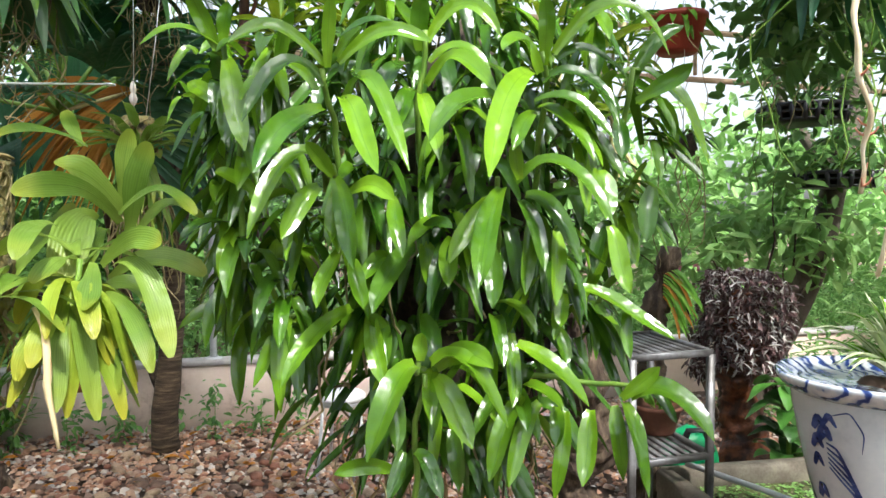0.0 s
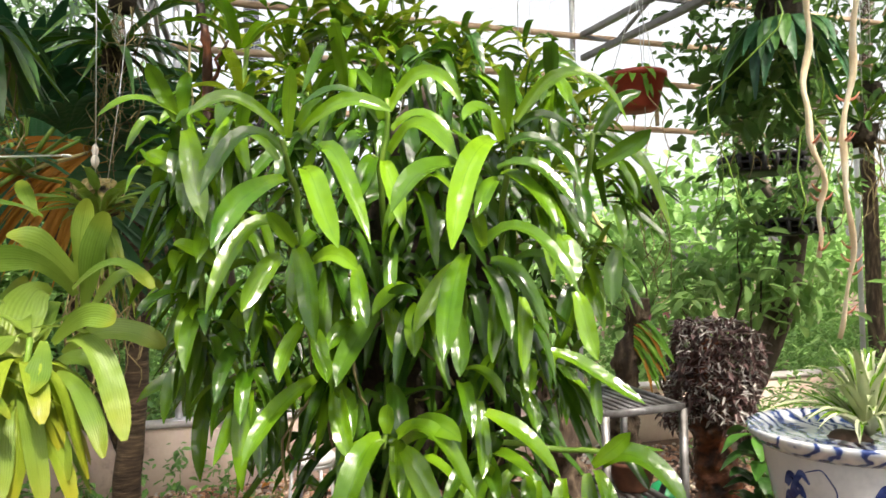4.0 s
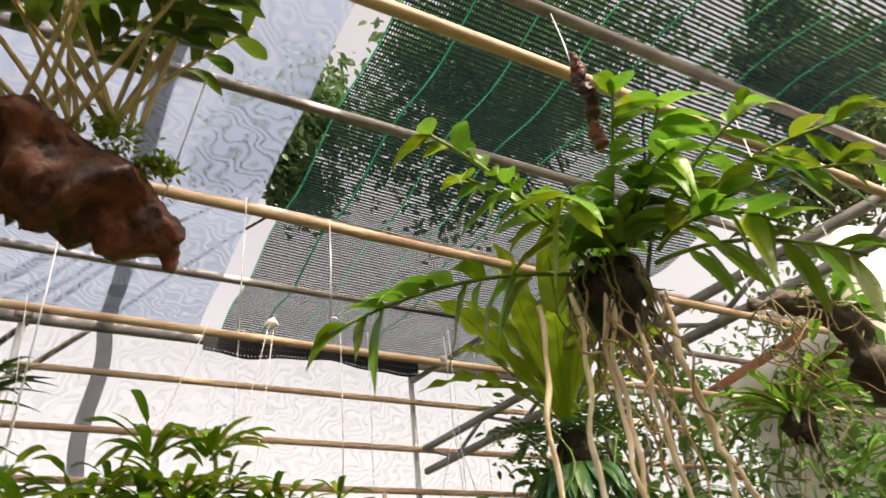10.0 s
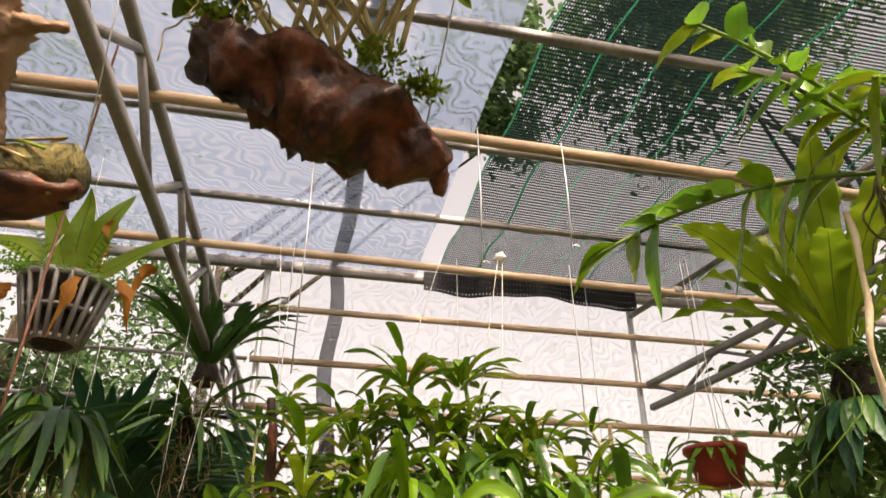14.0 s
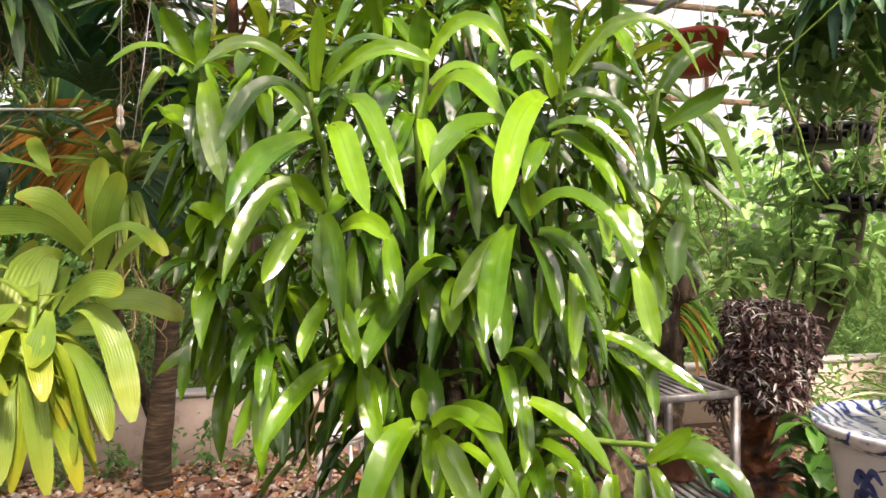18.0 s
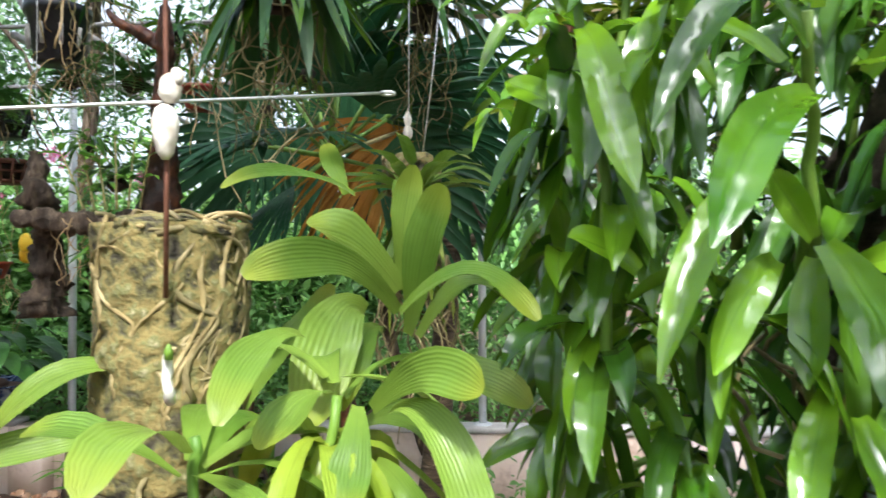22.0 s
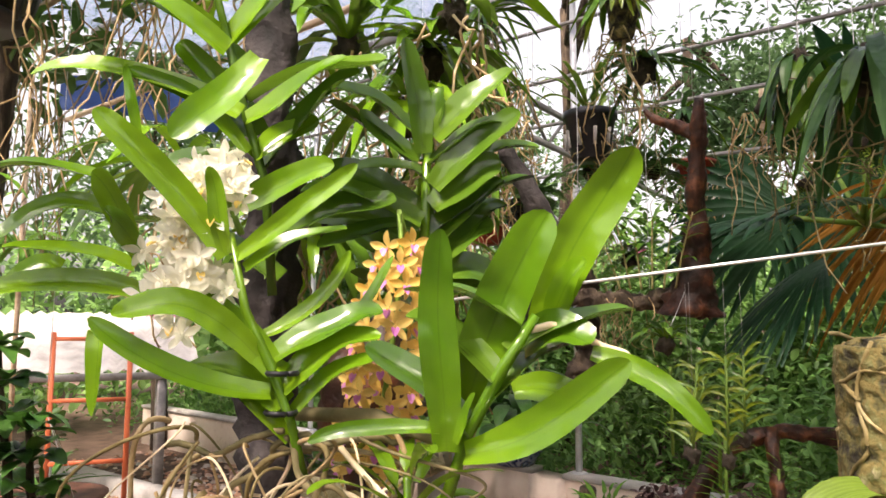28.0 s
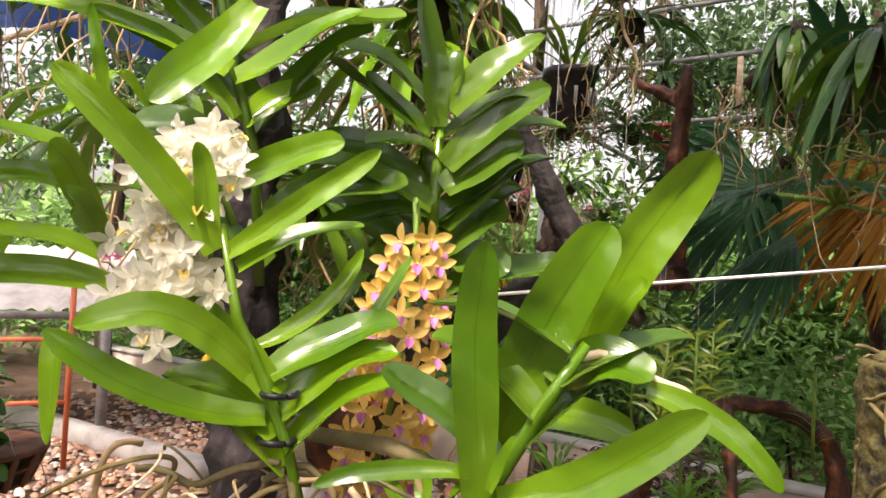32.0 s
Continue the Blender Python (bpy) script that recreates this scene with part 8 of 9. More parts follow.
for a, b in ((t0, t1), (t1, t2), (t2, t3), (t3, t0)):
    part("rim", bar(a, b, 0.07, 0.16), M_CONC, tr2)
part("base", bar((t0 + t3) / 2 - np.array((0, 0, 0.16)), (t1 + t2) / 2 - np.array((0, 0, 0.16)), 0.55, 0.3), M_CONC, tr2)
part("moss_bed", lump((t0 + t2) / 2, (0.28, 0.2, 0.04), 3.0, 0.3), M_MOSS, tr2)
for k, c in enumerate(((-2.05, 4.45), (-1.9, 4.55), (-1.78, 4.4))):
    p = on(c[0], c[1], 0.36)
    rk = part("stone", lump(p, (0.09, 0.07, 0.07), k + 1.0, 0.4, 14, 10), (M_TILE, M_CAP, M_CAP)[k])
    tagged(rk, "loose stone lying in the mossy trough", "stone", "trough stones")
stump = thing("stump", on(-2.75, 4.85, 0), "short dark stump before the wall", "stump")
part("wood", tube([on(-2.75, 4.85, -0.03), on(-2.76, 4.86, 0.2), on(-2.74, 4.85, 0.44)], [0.09, 0.065, 0.055], 14, wob=0.2), M_BARK, stump)

# more hanging plants and low plants before the wall
for (x, y, z, n, L, w, hang, k) in ((-3.5, 3.6, 2.15, 26, 0.26, 0.026, 0.7, 0), (-2.9, 3.6, 2.7, 30, 0.3, 0.03, 0.75, 1), (-4.2, 3.0, 2.35, 26, 0.28, 0.028, 0.5, 0), (-3.3, 2.6, 2.75, 30, 0.3, 0.03, 0.85, 1), 
                                      (-3.7, 3.9, 1.7, 24, 0.24, 0.026, 0.5, 0), (-4.9, 3.2, 1.5, 26, 0.3, 0.03, 0.6, 0), (-4.6, 2.6, 1.9, 28, 0.3, 0.03, 0.6, 1), (-2.9, 2.2, 2.9, 26, 0.28, 0.03, 0.8, 1), (-3.8, 1.8, 2.2, 30, 0.32, 0.03, 0.7, 0), (-3.2, 1.3, 2.5, 30, 0.3, 0.03, 0.75, 1)):
    hq = thing("hanging_tuft", (x, y, z), ("hanging orchid with slender mid-green leaves", "hanging orchid with dark drooping leaves and roots")[k], "orchid", "hanging tufts by the wall")
    part("root_ball", lump((x, y, z - 0.03), (0.024, 0.024, 0.03), x * 3, 0.9, 14, 9), M_COIR, hq)
    tuft(hq, (x, y, z), n, L, w, M_DEND, hang, rng=ork, mats=((M_DEND, M_BLOOM_DARK), (M_DARKLEAF, M_BLOOM_DARK))[k])
    roots_down(hq, (x, y, z - 0.05), 0.07, 12, 0.55, ork, (M_ROOT, M_ROOT_G)[k], 0.0032, 0.05)
    wire(hq, (x, y, z), (x, y, 4.2))
for (x, y, h, k) in ((-3.35, 3.95, 0.5, 0), (-3.05, 3.85, 0.42, 0), (-2.7, 4.15, 0.5, 1), (-2.75, 3.75, 0.5, 1), (-3.6, 3.7, 0.4, 1), (-2.95, 4.1, 0.45, 0)):
    lp = thing("low_plant", (x, y, 0), ("low burgundy-leaved plant before the wall", "low yellow-green strap plant before the wall")[k], "plant", "low plants by the wall")
    part("stem", tube(wobble((x, y, -0.02), (x, y, h * 0.6), 6, 0.01, ork), 0.012, 6), M_BARK, lp)
    if k:
        for j in range(3):
            tuft(lp, (x, y, 0.12 + h * 0.3 * j), 18, 0.3, 0.03, M_DEND, 0.3, "lance", rng=ork)
    else:
        tagged(part("foliage", foliage(cloud((x, y, h * 0.8), (0.2, 0.2, 0.18), 420, 10, 0.4), 0.07), M_BURG, lp), kind="stuff")
for (x, y, z) in ((-4.9, 4.6, 2.3), (-5.3, 4.3, 1.9), (-4.4, 5.0, 2.1), (1.75, 5.0, 1.0), (-5.6, 2.2, 1.9), (-5.8, 1.6, 1.6)):
    pf = thing("pink_flowers", (x, y, z), "spray of small pink blossoms among leaves", "flower", "pink blossoms")
    part("stalk", tube(wobble((x, y, z - 0.25), (x, y, z + 0.05), 6, 0.03, ork), 0.003, 5), M_STEM, pf)
    for j in range(14):
        flower(pf, (x + ork.gauss(0, 0.06), y + ork.gauss(0, 0.06), z + ork.gauss(0, 0.05)), (0.6 + ork.gauss(0, 0.4), -0.7, 0.3), 0.03, M_PINK, M_LIP, ork)

# ---- far side: steel rack, burgundy plant, glazed pot, basin ----
rack = thing("steel_rack", (0.83, 2.8, 0), "two-step steel rack with slatted shelves", "rack")
r00, r10, r01 = np.array((0.69, 2.5, 0)), np.array((1.018, 2.612, 0)), np.array((0.60, 2.96, 0))
r11 = r10 + r01 - r00
U1, U2 = unit(r10 - r00), unit(r01 - r00)
for z, dx in ((0.915, 0.0), (0.52, 0.0)):
    Z = np.array((0, 0, z))
    for a, b in ((r00, r10), (r10, r11), (r11, r01), (r01, r00)):
        part("shelf_rim", bar(a + Z, b + Z, 0.022, 0.026), M_RACK, rack)
    for k in range(1, 9):
        t = k / 9
        part("slat", bar(r00 + (r10 - r00) * t + Z, r01 + (r11 - r01) * t + Z, 0.022, 0.01), M_RACK, rack)
for p in (r00, r10, r11, r01):
    part("leg", bar(p + np.array((0, 0, -0.02)), p + np.array((0, 0, 0.91)), 0.028, 0.028), M_RACK, rack)
can = thing("green_can", (0.98, 2.9, 0.0), "green plastic watering can with a dark handle", "watering can")
part("body", lump((1.10, 3.06, 0.34), (0.13, 0.10, 0.16), 1.0, 0.06, 24, 16), M_GREENPL, can)
part("handle", tube([(1.02, 2.97, 0.4), (1.05, 2.93, 0.52), (1.12, 2.93, 0.52), (1.17, 2.97, 0.42)], 0.014, 8), M_BLACK, can)
part("foot", lathe((1.10, 3.06, -0.02), [(0.1, 0), (0.1, 0.22), (0.09, 0.22)], 20), M_GREENPL, can)
bw = thing("clay_bowl", (0.9, 2.85, 0.53), "brown clay bowl of seedlings on the rack", "pot")
solid_pot(bw, (0.9, 2.88, 0.53), 0.1, 0.12, M_BROWNPOT)
tuft(bw, (0.9, 2.88, 0.63), 16, 0.12, 0.03, M_DEND, 0.3, "oval", rng=ork)

burg = thing("burgundy_plant", (1.57, 3.6, 0.15), "dense burgundy and silver striped foliage on a dark stump", "plant")
part("stump", gnarl(wobble((1.62, 3.6, -0.03), (1.56, 3.62, 1.05), 8, 0.02, ork), [0.15, 0.13, 0.11, 0.1, 0.11, 0.12, 0.12, 0.08], 4.0, 0.6, 22), M_DRIFT, burg)
BP = []
for k in range(2300):
    a, z = ork.uniform(0, 6.28), ork.uniform(0.62, 1.17)
    rr = (0.21 + 0.03 * math.sin(a * 3 + z * 9)) * (0.75 if z > 1.12 else 1.0) * ork.uniform(0.75, 1.1)
    BP.append((1.56 + rr * math.cos(a), 3.61 + rr * math.sin(a), z + (0.06 * math.sin(a * 2) if z < 0.75 else 0)))
part("foliage", foliage(BP, 0.055, droop=0.5, aspect=0.34), M_BURG, burg)
BP = [p for p in BP if ork.random() < 0.5]
part("striped_foliage", foliage(np.asarray(BP) * np.array((1, 1, 1)) + np.array((0, -0.012, 0)), 0.05, droop=0.5, aspect=0.22), M_SILVER, burg, "silver-striped leaves")
dp = thing("broad_leaved_plant", (1.62, 3.22, 0), "dark broad-leaved plant growing beside the stump", "plant")
part("stem", tube(wobble((1.62, 3.22, -0.03), (1.6, 3.2, 0.62), 8, 0.02, ork), np.linspace(0.016, 0.008, 8), 7), M_STEM, dp)
for z_ in (0.3, 0.42, 0.54, 0.64):
    tuft(dp, (1.61, 3.2, z_), 9, 0.2, 0.09, M_DARKLEAF, 0.5, "oval", rng=ork, mats=(M_DARKLEAF, M_DARKLEAF, M_BUSHL))
bs = thing("broken_stump", (1.06, 3.4, 0), "jagged dark dead stump with hanging leaves", "stump")
part("wood", gnarl(wobble((1.02, 3.4, -0.03), (1.07, 3.4, 1.3), 9, 0.03, ork), np.linspace(0.09, 0.05, 9), 5.0, 0.7), M_BARK, bs)
part("wood", gnarl(wobble((0.58, 2.62, -0.03), (0.5, 2.58, 1.1), 9, 0.03, ork), np.linspace(0.09, 0.06, 9), 3.0, 0.7), M_BARK, bs)
for k in range(12):
    part("leaf", blade((1.08, 3.38, 1.05 + 0.015 * k), (0.08 + 0.01 * k, -0.05, -0.22), 0.04, 0.022, (0.3, -1, 0.3), 7), (M_DEND, M_DEAD)[k % 4 == 0], bs)

PC, PR, PH = np.array((1.30, 2.04, 0.48)), 0.275, 0.48
PROF = ((0.50, 0.0), (0.54, 0.03), (0.62, 0.2), (0.71, 0.4), (0.79, 0.6), (0.85, 0.78), (0.87, 0.86))
big_pot = thing("china_pot", PC, "large blue and white glazed pot with a spider plant", "pot", "glazed pots")
part("bowl", lathe(PC, [(PR * a, PH * b) for a, b in PROF + ((0.88, 0.9), (0.8, 0.93), (0.7, 0.85), (0.4, 0.82))], 56), M_GLAZE, big_pot)
part("rim", lathe(PC, [(PR * a, PH * b) for a, b in ((0.86, 0.875), (0.9, 0.89), (0.97, 0.915), (1.03, 0.96), (1.04, 0.985), (1.02, 1.0), (0.97, 0.99), (0.86, 0.95), (0.8, 0.93))], 56), M_CHINA, big_pot, "flared rim with blue brush pattern")
part("soil", lump((PC[0], PC[1], PC[2] + PH * 0.84), (PR * 0.74, PR * 0.74, 0.02), 3.0, 0.2, 18, 8), M_SOIL, big_pot)


def stroke(pts, width):
    """A brush stroke on the pot's side; pts: (angle, share of the height)."""
    q = np.linspace(0, 1, 22)
    k = np.linspace(0, 1, len(pts))
    ang, hgt = np.interp(q, k, [a for a, b in pts]), np.interp(q, k, [b for a, b in pts])
    for _i in range(2):
        ang[1:-1], hgt[1:-1] = (ang[:-2] + ang[1:-1] + ang[2:]) / 3, (hgt[:-2] + hgt[1:-1] + hgt[2:]) / 3
    rad = PR * np.interp(hgt, [b for a, b in PROF], [a for a, b in PROF])
    V, F = [], []
    for i in range(22):
        j0, j1 = max(i - 1, 0), min(i + 1, 21)
        da, dh = (ang[j1] - ang[j0]) * rad[i], (hgt[j1] - hgt[j0]) * PH
        n_ = math.hypot(da, dh)
        w = width * (0.25 + 0.75 * math.sin(math.pi * min(1.0, 0.12 + q[i] * 0.88)) ** 0.7)
        for e in (-1, 0, 1):
            a, h = ang[i] - e * w * dh / n_ / rad[i], hgt[i] + e * w * da / n_ / PH
            r = PR * np.interp(h, [b for a_, b in PROF], [a_ for a_, b in PROF]) + 0.0022
            V.append(PC + np.array((math.cos(a) * r, math.sin(a) * r, h * PH)))
        if i:
            c = 3 * i
            F += [(c - 3, c, c + 1, c - 2), (c - 2, c + 1, c + 2, c - 1)]
    part("brush_stroke", (V, F), M_COBALT, big_pot)


for k in range(6):
    a = k * 1.047 + 3.55
    for i in range(6):      # a fan of long feathers
        stroke([(a - 0.02, 0.62 - 0.03 * i), (a + 0.12 + 0.05 * i, 0.6 - 0.06 * i), (a + 0.3 + 0.06 * i, 0.42 - 0.06 * i), (a + 0.36 + 0.09 * i, 0.18 - 0.02 * i)], 0.004)
    for b, h, w in ((-0.1, 0.74, 0.013), (-0.03, 0.68, 0.016), (-0.16, 0.62, 0.012), (-0.2, 0.5, 0.01), (0.05, 0.77, 0.009), (-0.22, 0.3, 0.014)):
        stroke([(a + b - 0.1, h - 0.05), (a + b, h + 0.03), (a + b + 0.09, h - 0.04)], w)
    stroke([(a + 0.1, 0.8), (a + 0.3, 0.84), (a + 0.45, 0.72), (a + 0.42, 0.6)], 0.0022)
    stroke([(a - 0.3, 0.12), (a, 0.08), (a + 0.3, 0.1), (a + 0.75, 0.12)], 0.007)
sp = thing("spider_plant", (1.3, 2.04, 0.9), "spider plant with white-edged arching leaves in the pot", "houseplant")
part("crown", lump((1.3, 2.04, 0.92), (0.06, 0.06, 0.03), 2.0, 0.3, 12, 8), M_SOIL, sp)
for k in range(64):
    a, L = k * 2.4, ork.uniform(0.2, 0.36)
    e = ork.uniform(0.25, 1.35)
    b0 = np.array((1.36, 2.04, 0.93))
    off = np.array((math.cos(a) * math.cos(e) * L, math.sin(a) * math.cos(e) * L, math.sin(e) * L - 0.06))
    lf_ = part("leaf", blade(b0, off, 0.05, 0.03, (-math.cos(a) * 0.5, -math.sin(a) * 0.5, 0.9), 9, "lance", 0.5), M_SPIDER, sp)
    part("green_middle", blade(b0 + np.array((0, 0, 0.001)), off * 0.985 + np.array((0, 0, 0.002)), 0.051, 0.017, (-math.cos(a) * 0.5, -math.sin(a) * 0.5, 0.9), 9, "lance", 0.5), M_BLOOM, lf_)
ped = thing("pot_stand", (1.3, 2.04, 0), "round concrete stand under the glazed pot", "stand")
part("drum", lathe((1.3, 2.04, -0.02), [(0.16, 0), (0.15, 0.2), (0.17, 0.46), (0.17, 0.5), (0.05, 0.5)], 28), M_CONC, ped)
bas = thing("concrete_basin", (1.3, 2.7, 0), "shallow concrete basin with floating pond weed", "basin")
b0, b1, b2, b3 = (np.array(p) for p in ((0.90, 2.78, 0.36), (1.75, 2.93, 0.36), (1.85, 2.40, 0.36), (0.98, 2.30, 0.36)))
for a, b in ((b0, b1), (b1, b2), (b2, b3), (b3, b0)):
    part("rim", bar(a, b, 0.07, 0.1), M_BASIN, bas)
    part("side", bar(a - np.array((0, 0, 0.22)), b - np.array((0, 0, 0.22)), 0.06, 0.36), M_BASIN, bas)
part("water", ([tuple(p + np.array((0, 0, -0.03))) for p in (b0, b3, b2, b1)], [(0, 1, 2, 3)]), M_WATER, bas, "still murky water")
WP = np.stack([NRG.uniform(0.98, 1.75, 900), NRG.uniform(2.38, 2.82, 900), np.full(900, 0.335)], 1)
part("pond_weed", foliage(WP, 0.02, droop=-0.1, aspect=0.8, spread=0.2), M_GRASSY, bas)
part("pipe", tube([(0.98, 2.75, 0.44), (1.2, 2.5, 0.42), (1.42, 2.2, 0.40)], 0.012, 8), M_STEEL, bas, "steel pipe across the basin")

stl = thing("round_stool", (-0.57, 3.85, 0), "round white-topped stool with thin steel legs", "stool")
part("seat", lathe((-0.57, 3.85, 0.42), [(0.02, 0), (0.125, 0.0), (0.135, 0.012), (0.135, 0.03), (0.12, 0.042), (0.02, 0.044)], 28), M_WHITEPL, stl)
part("seat_band", lathe((-0.57, 3.85, 0.40), [(0.11, 0), (0.125, 0), (0.125, 0.025), (0.11, 0.025)], 28), M_STEEL, stl)
for k in range(4):
    a = k * math.pi / 2 + 0.6
    part("leg", tube([(-0.57 + 0.11 * math.cos(a), 3.85 + 0.11 * math.sin(a), 0.42), (-0.57 + 0.15 * math.cos(a), 3.85 + 0.15 * math.sin(a), -0.02)], 0.01, 8), M_STEEL, stl)

# baskets on the leaning tree
for (x, y, z, r) in ((2.55, 4.5, 1.68, 0.25), (2.2, 4.25, 2.06, 0.26)):
    tb = thing("tree_basket", (x, y, z), "flat black lattice basket of ferns fixed to the tree", "basket", "tree baskets")
    basket(tb, (x, y, z - 0.04), r, 0.1, M_BLACK, 22, 0.9)
    tuft(tb, (x, y, z + 0.06), 30, 0.32, 0.03, M_DARKLEAF, 0.45, rng=ork, mats=(M_DARKLEAF, M_BLOOM_DARK))
    part("foliage", foliage(cloud((x, y, z + 0.28), (0.4, 0.35, 0.25), 220, 14, 0.35), 0.11), M_BUSH, tb)
tw = thing("shrub", (1.9, 4.6, 0), "twiggy shrub with large yellow-green leaves before the wall", "shrub")
for k in range(9):
    b = np.array((1.9 + ork.uniform(-0.6, 0.6), 4.6 + ork.uniform(-0.3, 0.3), 1.2 + ork.uniform(0, 0.5)))
    part("branch", tube(wobble((1.9, 4.6, 0.0), b, 10, 0.06, ork), np.linspace(0.018, 0.004, 10), 6), M_BARK, tw)
    part("leaves", foliage(cloud(b, (0.22, 0.2, 0.18), 60, 6, 0.5), 0.15, aspect=0.4), M_GRASSY, tw)

# ---- neighbouring house and gate ----
hs = thing("house", (6.2, 4.2, 0), "pale neighbouring house with a reddish tiled eave", "house")
part("wall", bar((5.6, 1.6, 1.9), (5.2, 6.2, 1.9), 0.2, 3.9), M_CREAM, hs)
part("pillar", bar((4.14, 3.3, -0.03), (4.14, 3.3, 4.1), 0.3, 0.3), M_CREAM, hs)
part("pillar_foot", bar((4.14, 3.3, -0.03), (4.14, 3.3, 1.42), 0.36, 0.36), M_CREAM, hs)
for z_ in (1.44, 1.5, 1.56):
    part("pillar_moulding", bar((4.14, 3.3, z_), (4.14, 3.3, z_ + 0.03), 0.46 - 0.6 * (z_ - 1.44), 0.46 - 0.6 * (z_ - 1.44)), M_CREAM, hs)
part("eave", bar((5.7, 1.5, 4.0), (5.3, 6.3, 4.0), 1.4, 0.12), M_TILE, hs)
part("eave_board", bar((5.02, 1.5, 3.85), (4.62, 6.3, 3.85), 0.05, 0.2), M_CREAM, hs)
gt = thing("gate", (-6.6, 0.9, 0), "orange-red steel gate between the trees", "gate")
for p in ((-6.45, 1.0), (-6.3, 1.5)):
    part("gate_post", bar((*p, -0.03), (*p, 1.45), 0.035, 0.035), M_ORANGE, gt)
for z in (0.5, 0.95, 1.4):
    part("gate_rail", bar((-6.45, 1.0, z), (-6.3, 1.5, z), 0.03, 0.03), M_ORANGE, gt)
rf = thing("sheet_roof", (-7.0, 0.9, 1.1), "low grey corrugated roof sheet beyond the gate", "roof")
SV, SF, SU = sheet((-7.4, -0.2, 1.1), (0.5, 2.4, 0.0), (-1.6, 0.3, 0.5), 40, 4, lambda s, t: (0, 0, 0.03 * math.sin(s * 120)))
part("sheet", (SV, SF, SU), M_CAP, rf)
part("edge", bar((-7.4, -0.2, 1.06), (-6.9, 2.2, 1.06), 0.06, 0.06), M_GREYST, rf)
part("post", bar((-7.3, 0.4, -0.03), (-7.3, 0.4, 1.1), 0.08, 0.08), M_GREYST, rf)
part("post", bar((-7.0, 1.9, -0.03), (-7.0, 1.9, 1.1), 0.08, 0.08), M_GREYST, rf)
kb = part("kerb", bar((-8.5, 1.3, 0.06), (-5.6, 2.3, 0.06), 0.16, 0.18), M_CAP)
tagged(kb, "pale kerb along the gravel", "kerb", kind="structure")
for (x, y, r, h) in ((-4.6, 0.55, 0.09, 3.5), (-3.3, 0.15, 0.1, 3.6)):
    tk = thing("tree", (x, y, 0), "dark tree trunk with hanging roots by the gravel", "tree")
    part("trunk", tube(wobble((x, y, -0.03), (x + 0.1, y - 0.05, h), 16, 0.05, ork), np.linspace(r, r * 0.7, 16), 14, wob=0.15), M_BARK, tk)
    part("crown", foliage(cloud((x, y, 3.3), (0.8, 0.8, 0.5), 500, 12, 0.35), 0.16), M_TREE, tk)
    tuft(tk, (x + 0.1, y + 0.08, 1.9), 24, 0.3, 0.035, M_DEND, 0.7, rng=ork)
    roots_down(tk, (x + 0.08, y + 0.06, 2.6), 0.16, 26, 0.9, ork, M_ROOT_G, 0.004, 0.035)
    tuft(tk, (x, y, 0.75), 22, 0.22, 0.1, M_BUSHL, 0.5, "oval", rng=ork)
    tuft(tk, (x, y, 0.45), 22, 0.24, 0.1, M_BUSHL, 0.5, "oval", rng=ork)
tarp = thing("blue_tarp", (-6.9, 1.5, 3.4), "blue tarpaulin hung beyond the trees", "tarpaulin")
part("cloth", sheet((-7.0, 1.0, 3.55), (0.35, 1.6, 0.0), (0, 0, -0.3), 20, 6, lambda s, t: (0.05 * math.sin(s * 14) * t, 0, 0.04 * math.sin(s * 7))), M_BLUE, tarp)
part("cord", tube([(-7.05, 0.8, 3.58), (-6.6, 2.8, 3.58)], 0.006, 5), M_WIRE, tarp)
for y_ in (0.8, 2.8):
    part("pole", tube([(-7.05 + 0.225 * (y_ - 0.8), y_, -0.03), (-7.05 + 0.225 * (y_ - 0.8), y_, 3.6)], 0.02, 8), M_BAMBOO, tarp)
rt = thing("hanging_roots", (-2.2, 0.5, 2.2), "curtain of long pale hanging orchid roots", "roots")
part("root_ball", lump((-2.2, 0.5, 2.45), (0.22, 0.2, 0.12), 6.0, 0.4), M_COIR, rt)
roots_down(rt, (-2.2, 0.5, 2.4), 0.22, 42, 0.75, ork, None, 0.0024, 0.035)
wire(rt, (-2.2, 0.5, 2.5), (-2.2, 0.5, 3.05))
# thin hanging wires from poles and rails
for (x, y, z0, z1) in ((-0.72, 2.5, 1.75, 3.05), (0.45, 2.8, 2.2, 3.05), (-0.12, 4.9, 2.7, 4.2), (0.9, 5.1, 2.7, 4.2), (0.33, 1.9, 2.65, 3.05), (0.05, 1.8, 2.55, 3.05), (1.9, 5.4, 2.7, 4.2), (-0.45, 1.7, 2.2, 3.05)):
    hw = thing("hook_wire", (x, y, z0), "thin hooked wire hanging free from a pole", "wire", "hanging wires")
    wire(hw, (x, y, z0), (x, y, z1), 0.0022)
    part("hook", tube([(x + 0.012 * math.cos(a) + 0.012, y, z0 - 0.012 * math.sin(a)) for a in np.linspace(3.14, 5.9, 7)], 0.0018, 5), M_WIRE, hw)

